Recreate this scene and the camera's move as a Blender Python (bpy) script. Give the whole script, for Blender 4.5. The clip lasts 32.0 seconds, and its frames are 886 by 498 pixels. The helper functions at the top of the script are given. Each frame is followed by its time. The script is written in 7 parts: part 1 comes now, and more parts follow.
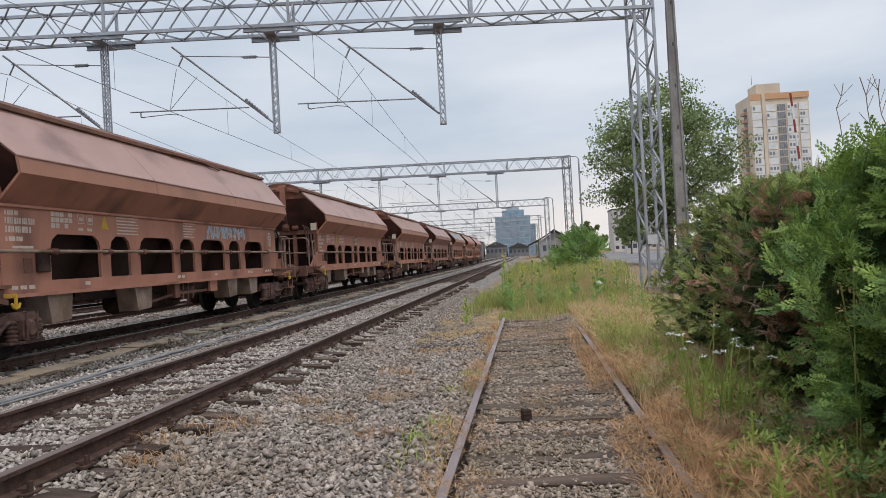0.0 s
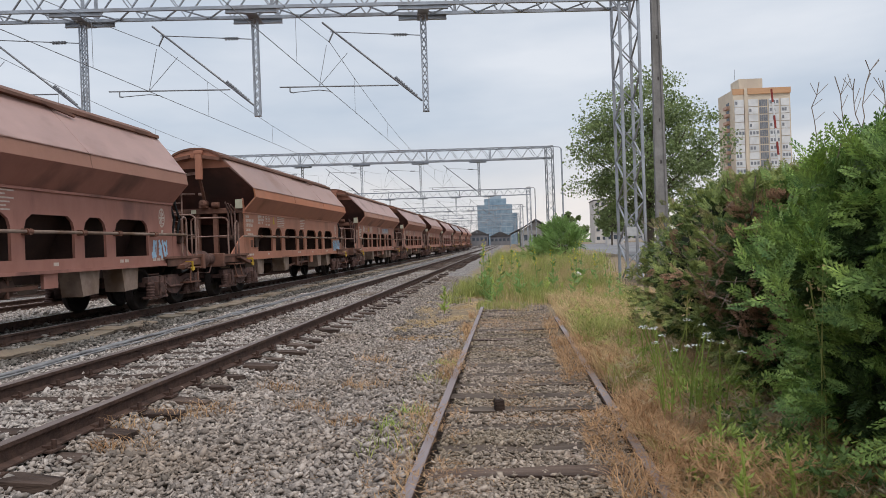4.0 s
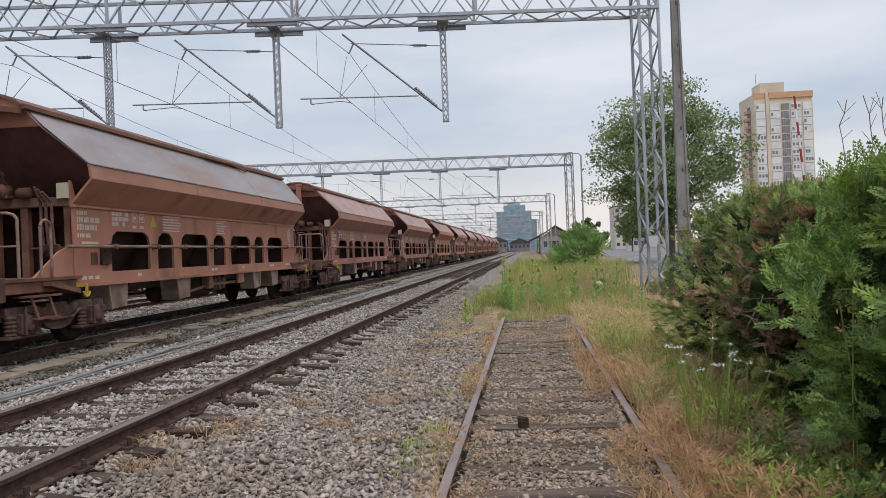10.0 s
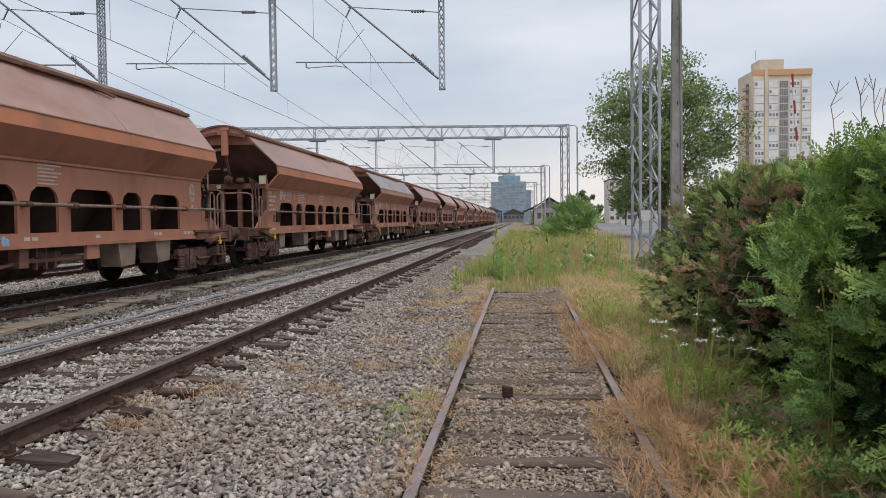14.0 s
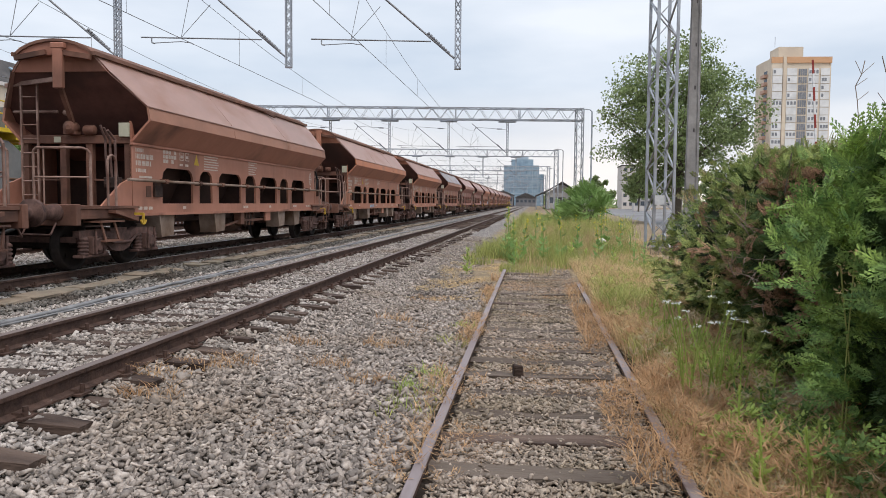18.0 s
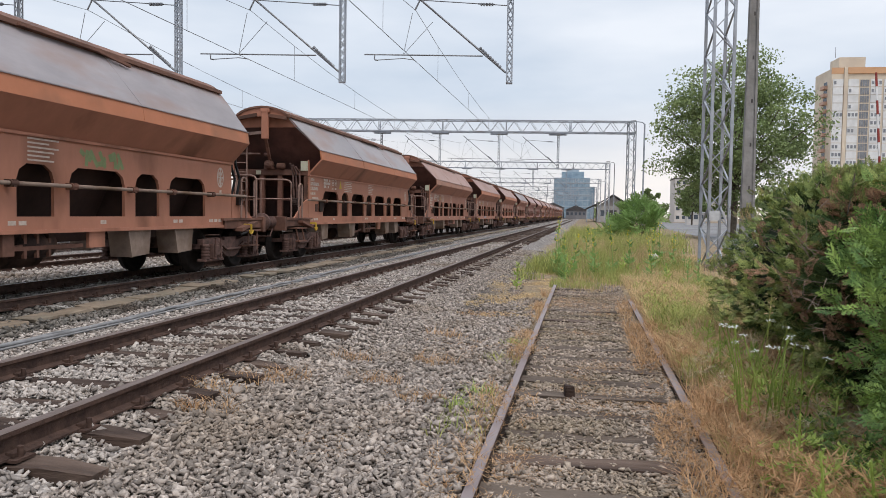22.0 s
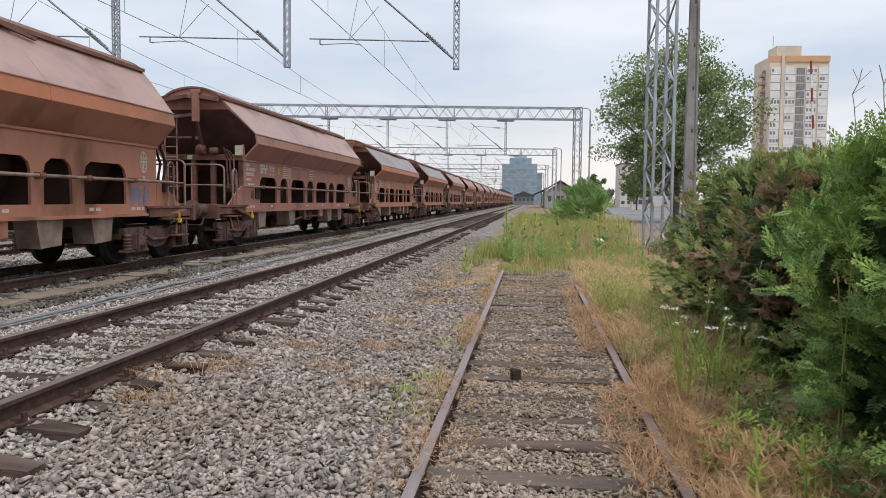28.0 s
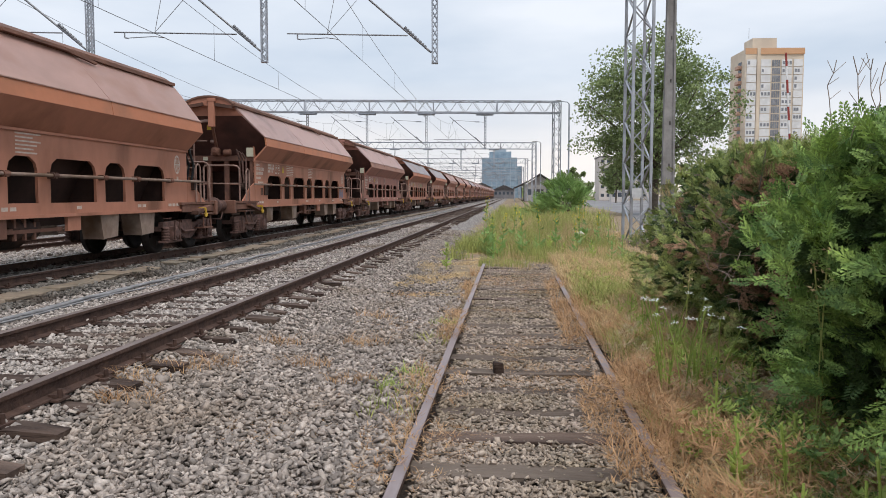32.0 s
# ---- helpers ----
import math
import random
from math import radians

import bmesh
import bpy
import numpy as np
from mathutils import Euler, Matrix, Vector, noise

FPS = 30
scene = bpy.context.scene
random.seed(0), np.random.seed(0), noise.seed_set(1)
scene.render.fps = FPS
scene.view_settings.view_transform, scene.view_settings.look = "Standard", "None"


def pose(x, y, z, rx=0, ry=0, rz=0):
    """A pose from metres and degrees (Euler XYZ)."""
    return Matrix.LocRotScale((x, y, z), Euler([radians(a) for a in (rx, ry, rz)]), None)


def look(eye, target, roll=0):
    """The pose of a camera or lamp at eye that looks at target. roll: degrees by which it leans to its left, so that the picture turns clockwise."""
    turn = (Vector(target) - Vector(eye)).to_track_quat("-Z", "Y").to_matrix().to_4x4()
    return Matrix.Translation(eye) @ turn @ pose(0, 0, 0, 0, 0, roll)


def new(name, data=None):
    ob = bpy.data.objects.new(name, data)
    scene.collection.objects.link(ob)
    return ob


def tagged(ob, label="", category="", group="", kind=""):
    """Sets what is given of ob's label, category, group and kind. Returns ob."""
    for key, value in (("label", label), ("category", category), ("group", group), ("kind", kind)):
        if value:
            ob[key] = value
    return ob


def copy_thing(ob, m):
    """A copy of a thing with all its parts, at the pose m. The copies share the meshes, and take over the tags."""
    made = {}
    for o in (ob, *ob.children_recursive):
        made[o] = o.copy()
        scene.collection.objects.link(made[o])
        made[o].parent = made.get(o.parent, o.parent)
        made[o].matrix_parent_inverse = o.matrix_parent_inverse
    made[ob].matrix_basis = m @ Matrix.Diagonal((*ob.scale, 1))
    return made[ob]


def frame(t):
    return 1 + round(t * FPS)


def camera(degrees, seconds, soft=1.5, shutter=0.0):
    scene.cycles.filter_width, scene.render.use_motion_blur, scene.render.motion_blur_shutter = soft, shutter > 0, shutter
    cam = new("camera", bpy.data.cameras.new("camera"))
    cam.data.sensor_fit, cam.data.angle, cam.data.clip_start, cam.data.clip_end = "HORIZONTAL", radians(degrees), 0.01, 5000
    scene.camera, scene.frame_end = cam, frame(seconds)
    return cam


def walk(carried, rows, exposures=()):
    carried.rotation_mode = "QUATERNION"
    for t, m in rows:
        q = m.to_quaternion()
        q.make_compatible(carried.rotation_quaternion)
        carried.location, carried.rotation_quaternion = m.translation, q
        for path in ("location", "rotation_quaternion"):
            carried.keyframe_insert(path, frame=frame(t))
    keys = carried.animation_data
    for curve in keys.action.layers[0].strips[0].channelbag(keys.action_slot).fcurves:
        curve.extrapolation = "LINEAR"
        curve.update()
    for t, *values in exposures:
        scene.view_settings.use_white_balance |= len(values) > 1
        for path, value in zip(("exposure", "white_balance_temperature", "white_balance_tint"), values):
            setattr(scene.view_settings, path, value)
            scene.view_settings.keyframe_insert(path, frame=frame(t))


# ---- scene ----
cam = camera(60.3, 32.0, soft=0.4)
PATH = [
    (0, (0.032, 0.352, 1.449), (-0.186, 2.34, 1.471), -3.2),
    (0.5, (0.054, 0.372, 1.465), (-0.169, 2.36, 1.488), -3.3),
    (1, (0.073, 0.392, 1.453), (-0.151, 2.379, 1.469), -3.4),
    (1.5, (0.092, 0.396, 1.454), (-0.133, 2.383, 1.462), -4.7),
    (2, (0.095, 0.373, 1.447), (-0.119, 2.362, 1.456), -4.5),
    (2.5, (0.091, 0.358, 1.433), (-0.114, 2.347, 1.435), -2.9),
    (3, (0.089, 0.375, 1.434), (-0.103, 2.366, 1.429), -2.5),
    (3.5, (0.086, 0.373, 1.439), (-0.09, 2.365, 1.426), -2.2),
    (5.5, (0.05, 0.355, 1.572), (-0.121, 2.347, 1.568), -1.8),
    (6, (0.061, 0.34, 1.584), (-0.117, 2.332, 1.594), -2.1),
    (6.5, (0.066, 0.341, 1.59), (-0.121, 2.332, 1.607), -2.4),
    (7, (0.073, 0.341, 1.585), (-0.124, 2.331, 1.607), -2.7),
    (7.5, (0.069, 0.345, 1.586), (-0.135, 2.335, 1.612), -2.7),
    (8, (0.072, 0.344, 1.585), (-0.138, 2.333, 1.615), -2.9),
    (8.5, (0.068, 0.348, 1.578), (-0.145, 2.336, 1.607), -3.0),
    (9, (0.065, 0.346, 1.577), (-0.151, 2.334, 1.602), -2.7),
    (9.5, (0.052, 0.356, 1.571), (-0.165, 2.344, 1.591), -2.5),
    (10, (0.046, 0.361, 1.563), (-0.175, 2.349, 1.569), -2.3),
    (10.5, (0.032, 0.367, 1.558), (-0.193, 2.354, 1.551), -2.0),
    (11, (0.023, 0.368, 1.56), (-0.207, 2.355, 1.544), -1.7),
    (11.5, (0.024, 0.361, 1.567), (-0.216, 2.347, 1.543), -1.5),
    (12, (0.042, 0.355, 1.569), (-0.201, 2.34, 1.525), -1.4),
    (12.5, (0.078, 0.348, 1.57), (-0.155, 2.333, 1.514), -1.3),
    (13, (0.081, 0.35, 1.568), (-0.141, 2.337, 1.502), -1.1),
    (13.5, (0.083, 0.347, 1.569), (-0.129, 2.334, 1.497), -0.9),
    (15.5, (0.059, 0.356, 1.545), (-0.143, 2.344, 1.453), -0.4),
    (16, (0.046, 0.371, 1.53), (-0.178, 2.356, 1.43), -0.3),
    (16.5, (0.044, 0.371, 1.522), (-0.199, 2.354, 1.414), -0.2),
    (17, (0.055, 0.383, 1.513), (-0.19, 2.364, 1.396), 0.1),
    (17.5, (0.055, 0.386, 1.51), (-0.186, 2.368, 1.391), 0.3),
    (18, (0.061, 0.376, 1.514), (-0.173, 2.358, 1.392), 0.5),
    (18.5, (0.056, 0.38, 1.52), (-0.176, 2.363, 1.391), 0.7),
    (19, (0.018, 0.375, 1.551), (-0.281, 2.348, 1.418), 0.5),
    (19.5, (-0.024, 0.37, 1.565), (-0.447, 2.321, 1.437), 0.1),
    (20, (-0.029, 0.355, 1.568), (-0.496, 2.297, 1.455), -0.1),
    (20.5, (-0.022, 0.355, 1.572), (-0.514, 2.291, 1.467), -0.1),
    (21, (0.004, 0.361, 1.573), (-0.482, 2.298, 1.472), 0.1),
    (21.5, (0.036, 0.352, 1.574), (-0.384, 2.305, 1.478), 0.5),
    (22, (0.036, 0.359, 1.574), (-0.325, 2.323, 1.481), 0.9),
    (22.5, (0.045, 0.358, 1.576), (-0.291, 2.327, 1.483), 0.9),
    (23, (0.048, 0.357, 1.575), (-0.272, 2.329, 1.481), 0.8),
    (23.5, (0.049, 0.356, 1.575), (-0.258, 2.33, 1.479), 0.9),
    (24, (0.047, 0.349, 1.577), (-0.241, 2.326, 1.479), 0.9),
    (24.5, (0.049, 0.357, 1.574), (-0.224, 2.336, 1.476), 0.9),
    (25, (0.048, 0.349, 1.577), (-0.214, 2.33, 1.476), 0.9),
    (25.5, (0.046, 0.35, 1.575), (-0.214, 2.33, 1.471), 1.0),
    (27.5, (0.055, 0.365, 1.571), (-0.184, 2.348, 1.451), 0.7),
    (28, (0.059, 0.365, 1.57), (-0.17, 2.348, 1.443), 0.6),
    (28.5, (0.06, 0.363, 1.572), (-0.158, 2.347, 1.438), 0.6),
    (29, (0.066, 0.367, 1.568), (-0.143, 2.351, 1.429), 0.4),
    (29.5, (0.065, 0.366, 1.569), (-0.132, 2.351, 1.424), 0.3),
    (30, (0.066, 0.363, 1.569), (-0.123, 2.348, 1.419), 0.2),
    (30.5, (0.082, 0.365, 1.567), (-0.093, 2.351, 1.412), 0.2),
    (31, (0.077, 0.363, 1.567), (-0.089, 2.35, 1.409), 0.2),
    (31.5, (0.069, 0.364, 1.569), (-0.094, 2.352, 1.418), 0.1),
    (32, (0.057, 0.367, 1.569), (-0.122, 2.354, 1.428), -0.0),
]
walk(cam, [(t, look(eye, target, roll)) for t, eye, target, roll in PATH], [(0, 0.14), (13.5, 0.14), (16, 0.3), (18, 0.4), (20, 0.38), (22, 0.33), (25, 0.3), (32, 0.37)])

# ---- light ----
SUN_EL, SUN_ROT = radians(60), radians(140)
world = bpy.data.worlds.new("sky")
scene.world = world
world.use_nodes = True
wn, wl = world.node_tree.nodes, world.node_tree.links
wn.clear()
w_out = wn.new("ShaderNodeOutputWorld")
w_bg = wn.new("ShaderNodeBackground")
w_sky = wn.new("ShaderNodeTexSky")
w_sky.sky_type, w_sky.sun_disc = "NISHITA", False
w_sky.sun_elevation, w_sky.sun_rotation = SUN_EL, SUN_ROT
w_sky.air_density, w_sky.dust_density = 1.0, 2.0
w_tc = wn.new("ShaderNodeTexCoord")
w_map = wn.new("ShaderNodeMapping")
w_map.inputs["Scale"].default_value, w_map.inputs["Location"].default_value = (1.0, 1.0, 3.6), (3.1, 1.7, 0.4)
w_n = wn.new("ShaderNodeTexNoise")
w_n.inputs["Scale"].default_value, w_n.inputs["Detail"].default_value, w_n.inputs["Roughness"].default_value = 2.1, 5.0, 0.5
w_ramp = wn.new("ShaderNodeValToRGB")
w_ramp.color_ramp.elements[0].position, w_ramp.color_ramp.elements[0].color = 0.34, (0.46, 0.54, 0.65, 1)
w_ramp.color_ramp.elements[1].position, w_ramp.color_ramp.elements[1].color = 0.70, (0.75, 0.785, 0.845, 1)
# low bright band of the evening sky under the cloud layer
w_sep = wn.new("ShaderNodeSeparateXYZ")
w_low = wn.new("ShaderNodeMapRange")
w_low.inputs[1].default_value, w_low.inputs[2].default_value, w_low.inputs[3].default_value, w_low.inputs[4].default_value = 0.0, 0.15, 1.7, 0.0
w_n2 = wn.new("ShaderNodeTexNoise")
w_n2.inputs["Scale"].default_value, w_n2.inputs["Detail"].default_value = 3.0, 4.0
w_mul = wn.new("ShaderNodeMath")
w_mul.operation, w_mul.use_clamp = "MULTIPLY", True
w_lowmix = wn.new("ShaderNodeMixRGB")
w_lowmix.inputs[2].default_value = (0.98, 0.89, 0.83, 1)
w_mix = wn.new("ShaderNodeMixRGB")
w_mix.inputs[0].default_value = 0.9
w_sc = wn.new("ShaderNodeMixRGB")
w_sc.blend_type, w_sc.inputs[0].default_value, w_sc.inputs[2].default_value = "MULTIPLY", 1.0, (0.1, 0.1, 0.1, 1)
wl.new(w_tc.outputs["Generated"], w_map.inputs[0])
wl.new(w_map.outputs[0], w_n.inputs["Vector"])
wl.new(w_map.outputs[0], w_n2.inputs["Vector"])
wl.new(w_n.outputs[0], w_ramp.inputs[0])
wl.new(w_tc.outputs["Generated"], w_sep.inputs[0])
wl.new(w_sep.outputs[2], w_low.inputs[0])
wl.new(w_low.outputs[0], w_mul.inputs[0])
wl.new(w_n2.outputs[0], w_mul.inputs[1])
wl.new(w_mul.outputs[0], w_lowmix.inputs[0])
wl.new(w_ramp.outputs[0], w_lowmix.inputs[1])
wl.new(w_sky.outputs[0], w_sc.inputs[1])
wl.new(w_sc.outputs[0], w_mix.inputs[1])
wl.new(w_lowmix.outputs[0], w_mix.inputs[2])
# an overcast sky is brighter overhead than at its rim
w_zen = wn.new("ShaderNodeMapRange")
w_zen.inputs[1].default_value, w_zen.inputs[2].default_value, w_zen.inputs[3].default_value, w_zen.inputs[4].default_value = 0.30, 0.55, 0.98, 1.5
w_zm = wn.new("ShaderNodeVectorMath")
w_zm.operation = "SCALE"
wl.new(w_sep.outputs[2], w_zen.inputs[0])
wl.new(w_zen.outputs[0], w_zm.inputs["Scale"])
wl.new(w_mix.outputs[0], w_zm.inputs[0])
wl.new(w_zm.outputs[0], w_bg.inputs["Color"])
wl.new(w_bg.outputs[0], w_out.inputs[0])
w_bg.inputs["Strength"].default_value = 1.0

sun = new("sun", bpy.data.lights.new("sun", "SUN"))
sun.data.energy, sun.data.angle, sun.data.color = 1.4, radians(20), (1.0, 0.94, 0.88)
# the brightest part of the cloud stands high over the hedge
sun.matrix_world = look((6.4, -7.7, 17.3), (0, 0, 0))

# ---- materials ----


def mat(name, c1, c2, scale=6.0, rough=0.8, metal=0.0, bump=0.3, bscale=None, c3=None, s3=1.2, a3=0.55, spec=0.2, stretch=(1, 1, 1), world_space=False, detail=6.0, vary=0.0, leaf=0.0, lo=0.32, hi=0.68):
    """Two-scale procedural paint, rust, stone or leaf: c1 to c2 by fine grain, c3 in larger stains."""
    m = bpy.data.materials.new(name)
    m.use_nodes = True
    n, l = m.node_tree.nodes, m.node_tree.links
    b = n["Principled BSDF"]
    b.inputs["Metallic"].default_value = metal
    b.inputs["Specular IOR Level"].default_value = spec
    tc = n.new("ShaderNodeTexCoord")
    mp = n.new("ShaderNodeMapping")
    mp.inputs["Scale"].default_value = stretch
    if world_space:
        g = n.new("ShaderNodeNewGeometry")
        l.new(g.outputs["Position"], mp.inputs[0])
    else:
        info = n.new("ShaderNodeObjectInfo")
        add = n.new("ShaderNodeVectorMath")
        add.operation = "ADD"
        sc = n.new("ShaderNodeMath")
        sc.operation, sc.inputs[1].default_value = "MULTIPLY", 37.0
        l.new(info.outputs["Random"], sc.inputs[0])
        l.new(tc.outputs["Object"], add.inputs[0])
        l.new(sc.outputs[0], add.inputs[1])
        l.new(add.outputs[0], mp.inputs[0])
    t = n.new("ShaderNodeTexNoise")
    t.inputs["Scale"].default_value, t.inputs["Detail"].default_value, t.inputs["Roughness"].default_value = scale, detail, 0.65
    l.new(mp.outputs[0], t.inputs["Vector"])
    r = n.new("ShaderNodeValToRGB")
    r.color_ramp.elements[0].position, r.color_ramp.elements[0].color = lo, (*c1, 1)
    r.color_ramp.elements[1].position, r.color_ramp.elements[1].color = hi, (*c2, 1)
    l.new(t.outputs[0], r.inputs[0])
    col = r.outputs[0]
    if c3:
        t3 = n.new("ShaderNodeTexNoise")
        t3.inputs["Scale"].default_value, t3.inputs["Detail"].default_value = s3, 7.0
        l.new(mp.outputs[0], t3.inputs["Vector"])
        r3 = n.new("ShaderNodeMapRange")
        r3.inputs[1].default_value, r3.inputs[2].default_value, r3.inputs[3].default_value, r3.inputs[4].default_value = a3 - 0.08, a3 + 0.12, 0.0, 1.0
        l.new(t3.outputs[0], r3.inputs[0])
        mx = n.new("ShaderNodeMixRGB")
        mx.inputs[2].default_value = (*c3, 1)
        l.new(r3.outputs[0], mx.inputs[0])
        l.new(col, mx.inputs[1])
        col = mx.outputs[0]
    if vary:
        g2 = n.new("ShaderNodeNewGeometry")
        hv = n.new("ShaderNodeHueSaturation")
        vr = n.new("ShaderNodeMapRange")
        vr.inputs[3].default_value, vr.inputs[4].default_value = 1 - vary, 1 + vary
        l.new(g2.outputs["Random Per Island"], vr.inputs[0])
        l.new(vr.outputs[0], hv.inputs["Value"])
        l.new(col, hv.inputs["Color"])
        col = hv.outputs[0]
    l.new(col, b.inputs["Base Color"])
    rr = n.new("ShaderNodeMapRange")
    rr.inputs[3].default_value, rr.inputs[4].default_value = max(rough - 0.12, 0.05), min(rough + 0.12, 1)
    l.new(t.outputs[0], rr.inputs[0])
    l.new(rr.outputs[0], b.inputs["Roughness"])
    if bump:
        bt = n.new("ShaderNodeTexNoise")
        bt.inputs["Scale"].default_value, bt.inputs["Detail"].default_value = bscale or scale * 4, 5.0
        l.new(mp.outputs[0], bt.inputs["Vector"])
        bp = n.new("ShaderNodeBump")
        bp.inputs["Strength"].default_value, bp.inputs["Distance"].default_value = bump, 0.02
        l.new(bt.outputs[0], bp.inputs["Height"])
        l.new(bp.outputs[0], b.inputs["Normal"])
    if leaf:
        tr = n.new("ShaderNodeBsdfTranslucent")
        ms = n.new("ShaderNodeMixShader")
        ms.inputs[0].default_value = leaf
        l.new(col, tr.inputs[0])
        l.new(b.outputs[0], ms.inputs[1])
        l.new(tr.outputs[0], ms.inputs[2])
        l.new(ms.outputs[0], n["Material Output"].inputs[0])
    return m


GALV = mat("galvanised_steel", (0.30, 0.32, 0.35), (0.42, 0.44, 0.48), 3, 0.5, 0.55, 0.1, c3=(0.25, 0.24, 0.24), s3=0.8)
WIRE = mat("copper_wire", (0.20, 0.20, 0.21), (0.30, 0.30, 0.31), 20, 0.5, 0.6, 0)
INSUL = mat("insulator_ceramic", (0.17, 0.175, 0.19), (0.25, 0.255, 0.27), 9, 0.25, 0, 0)
RAILSIDE = mat("rusty_rail_web", (0.042, 0.025, 0.020), (0.105, 0.062, 0.047), 9, 0.85, 0.1, 0.4)
RAILTOP = mat("worn_rail_head", (0.11, 0.08, 0.068), (0.21, 0.165, 0.15), 4, 0.6, 0.2, 0.1, stretch=(1, 0.1, 1))
RAILDULL = mat("dull_rusted_rail_head", (0.20, 0.155, 0.15), (0.34, 0.29, 0.29), 3, 0.55, 0.25, 0.15, stretch=(1, 0.15, 1), c3=(0.16, 0.10, 0.08), s3=1.5)
RAILBRIGHT = mat("polished_rail_head", (0.16, 0.13, 0.12), (0.28, 0.24, 0.22), 4, 0.4, 0.6, 0.05, stretch=(1, 0.05, 1))
SLEEPER = mat("weathered_timber", (0.024, 0.015, 0.012), (0.085, 0.056, 0.043), 7, 0.9, 0, 0.9, 30, c3=(0.15, 0.105, 0.082), s3=2.0, stretch=(0.25, 1, 1))
SLEEPER_GREY = mat("grey_timber", (0.055, 0.040, 0.031), (0.14, 0.106, 0.083), 6, 0.92, 0, 0.9, 30, c3=(0.16, 0.125, 0.10), s3=1.6, stretch=(0.25, 1, 1))
CONCRETE = mat("old_concrete", (0.16, 0.12, 0.085), (0.30, 0.235, 0.175), 5, 0.9, 0, 0.4, c3=(0.20, 0.17, 0.13), s3=1.2)
PALECONC = mat("pale_concrete_sleeper", (0.26, 0.24, 0.225), (0.44, 0.41, 0.385), 5, 0.9, 0, 0.4, c3=(0.12, 0.10, 0.085), s3=1.0, a3=0.5)
POLECONC = mat("spun_concrete", (0.22, 0.21, 0.205), (0.32, 0.305, 0.295), 4, 0.9, 0, 0.3, c3=(0.16, 0.15, 0.14), s3=0.7)


def ballast_material():
    m = bpy.data.materials.new("ground_mix")
    m.use_nodes = True
    n, l = m.node_tree.nodes, m.node_tree.links
    b = n["Principled BSDF"]
    b.inputs["Roughness"].default_value, b.inputs["Specular IOR Level"].default_value = 0.95, 0.1
    g = n.new("ShaderNodeNewGeometry")
    v = n.new("ShaderNodeTexVoronoi")
    v.inputs["Scale"].default_value = 22
    l.new(g.outputs["Position"], v.inputs["Vector"])
    hs = n.new("ShaderNodeSeparateColor")
    l.new(v.outputs["Color"], hs.inputs[0])
    ramp = n.new("ShaderNodeValToRGB")
    ramp.color_ramp.elements[0].color, ramp.color_ramp.elements[1].color = (0.20, 0.175, 0.16, 1), (0.60, 0.535, 0.49, 1)
    l.new(hs.outputs[0], ramp.inputs[0])
    # darker cell edges draw the shade between the stones
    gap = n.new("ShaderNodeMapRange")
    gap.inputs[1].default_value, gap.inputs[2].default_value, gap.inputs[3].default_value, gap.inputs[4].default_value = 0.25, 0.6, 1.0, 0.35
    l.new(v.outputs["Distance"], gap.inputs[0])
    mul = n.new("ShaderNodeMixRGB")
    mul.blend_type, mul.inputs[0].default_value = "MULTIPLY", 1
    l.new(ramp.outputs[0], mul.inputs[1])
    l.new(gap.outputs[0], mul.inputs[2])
    # soil and straw patches, by place
    sep = n.new("ShaderNodeSeparateXYZ")
    l.new(g.outputs["Position"], sep.inputs[0])
    # near the siding, shade between the stones is painted as a near-black base
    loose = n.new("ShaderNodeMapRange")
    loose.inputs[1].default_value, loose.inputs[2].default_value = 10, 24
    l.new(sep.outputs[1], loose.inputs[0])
    crevice_shade = n.new("ShaderNodeMixRGB")
    crevice_shade.inputs[1].default_value = (0.032, 0.024, 0.019, 1)
    l.new(loose.outputs[0], crevice_shade.inputs[0])
    l.new(mul.outputs[0], crevice_shade.inputs[2])
    big = n.new("ShaderNodeTexNoise")
    big.inputs["Scale"].default_value, big.inputs["Detail"].default_value = 0.55, 6
    l.new(g.outputs["Position"], big.inputs["Vector"])
    side = n.new("ShaderNodeMapRange")  # soil takes over to the right of the siding
    side.inputs[1].default_value, side.inputs[2].default_value, side.inputs[3].default_value, side.inputs[4].default_value = 0.9, 1.5, -0.16, 0.5
    l.new(sep.outputs[0], side.inputs[0])
    far = n.new("ShaderNodeMapRange")  # and beyond the end of the siding
    far.inputs[1].default_value, far.inputs[2].default_value, far.inputs[3].default_value, far.inputs[4].default_value = 9.5, 15, 0.0, 0.48
    l.new(sep.outputs[1], far.inputs[0])
    lane = n.new("ShaderNodeMapRange")
    lane.inputs[1].default_value, lane.inputs[2].default_value, lane.inputs[3].default_value, lane.inputs[4].default_value = -2.2, -1.4, 0.0, 1.0
    l.new(sep.outputs[0], lane.inputs[0])
    fl = n.new("ShaderNodeMath")
    fl.operation = "MULTIPLY"
    l.new(far.outputs[0], fl.inputs[0])
    l.new(lane.outputs[0], fl.inputs[1])
    s1 = n.new("ShaderNodeMath")
    l.new(big.outputs[0], s1.inputs[0])
    l.new(side.outputs[0], s1.inputs[1])
    s2 = n.new("ShaderNodeMath")
    l.new(s1.outputs[0], s2.inputs[0])
    l.new(fl.outputs[0], s2.inputs[1])
    edge = n.new("ShaderNodeMapRange")
    edge.inputs[1].default_value, edge.inputs[2].default_value = 0.50, 0.66
    l.new(s2.outputs[0], edge.inputs[0])
    fine = n.new("ShaderNodeTexNoise")
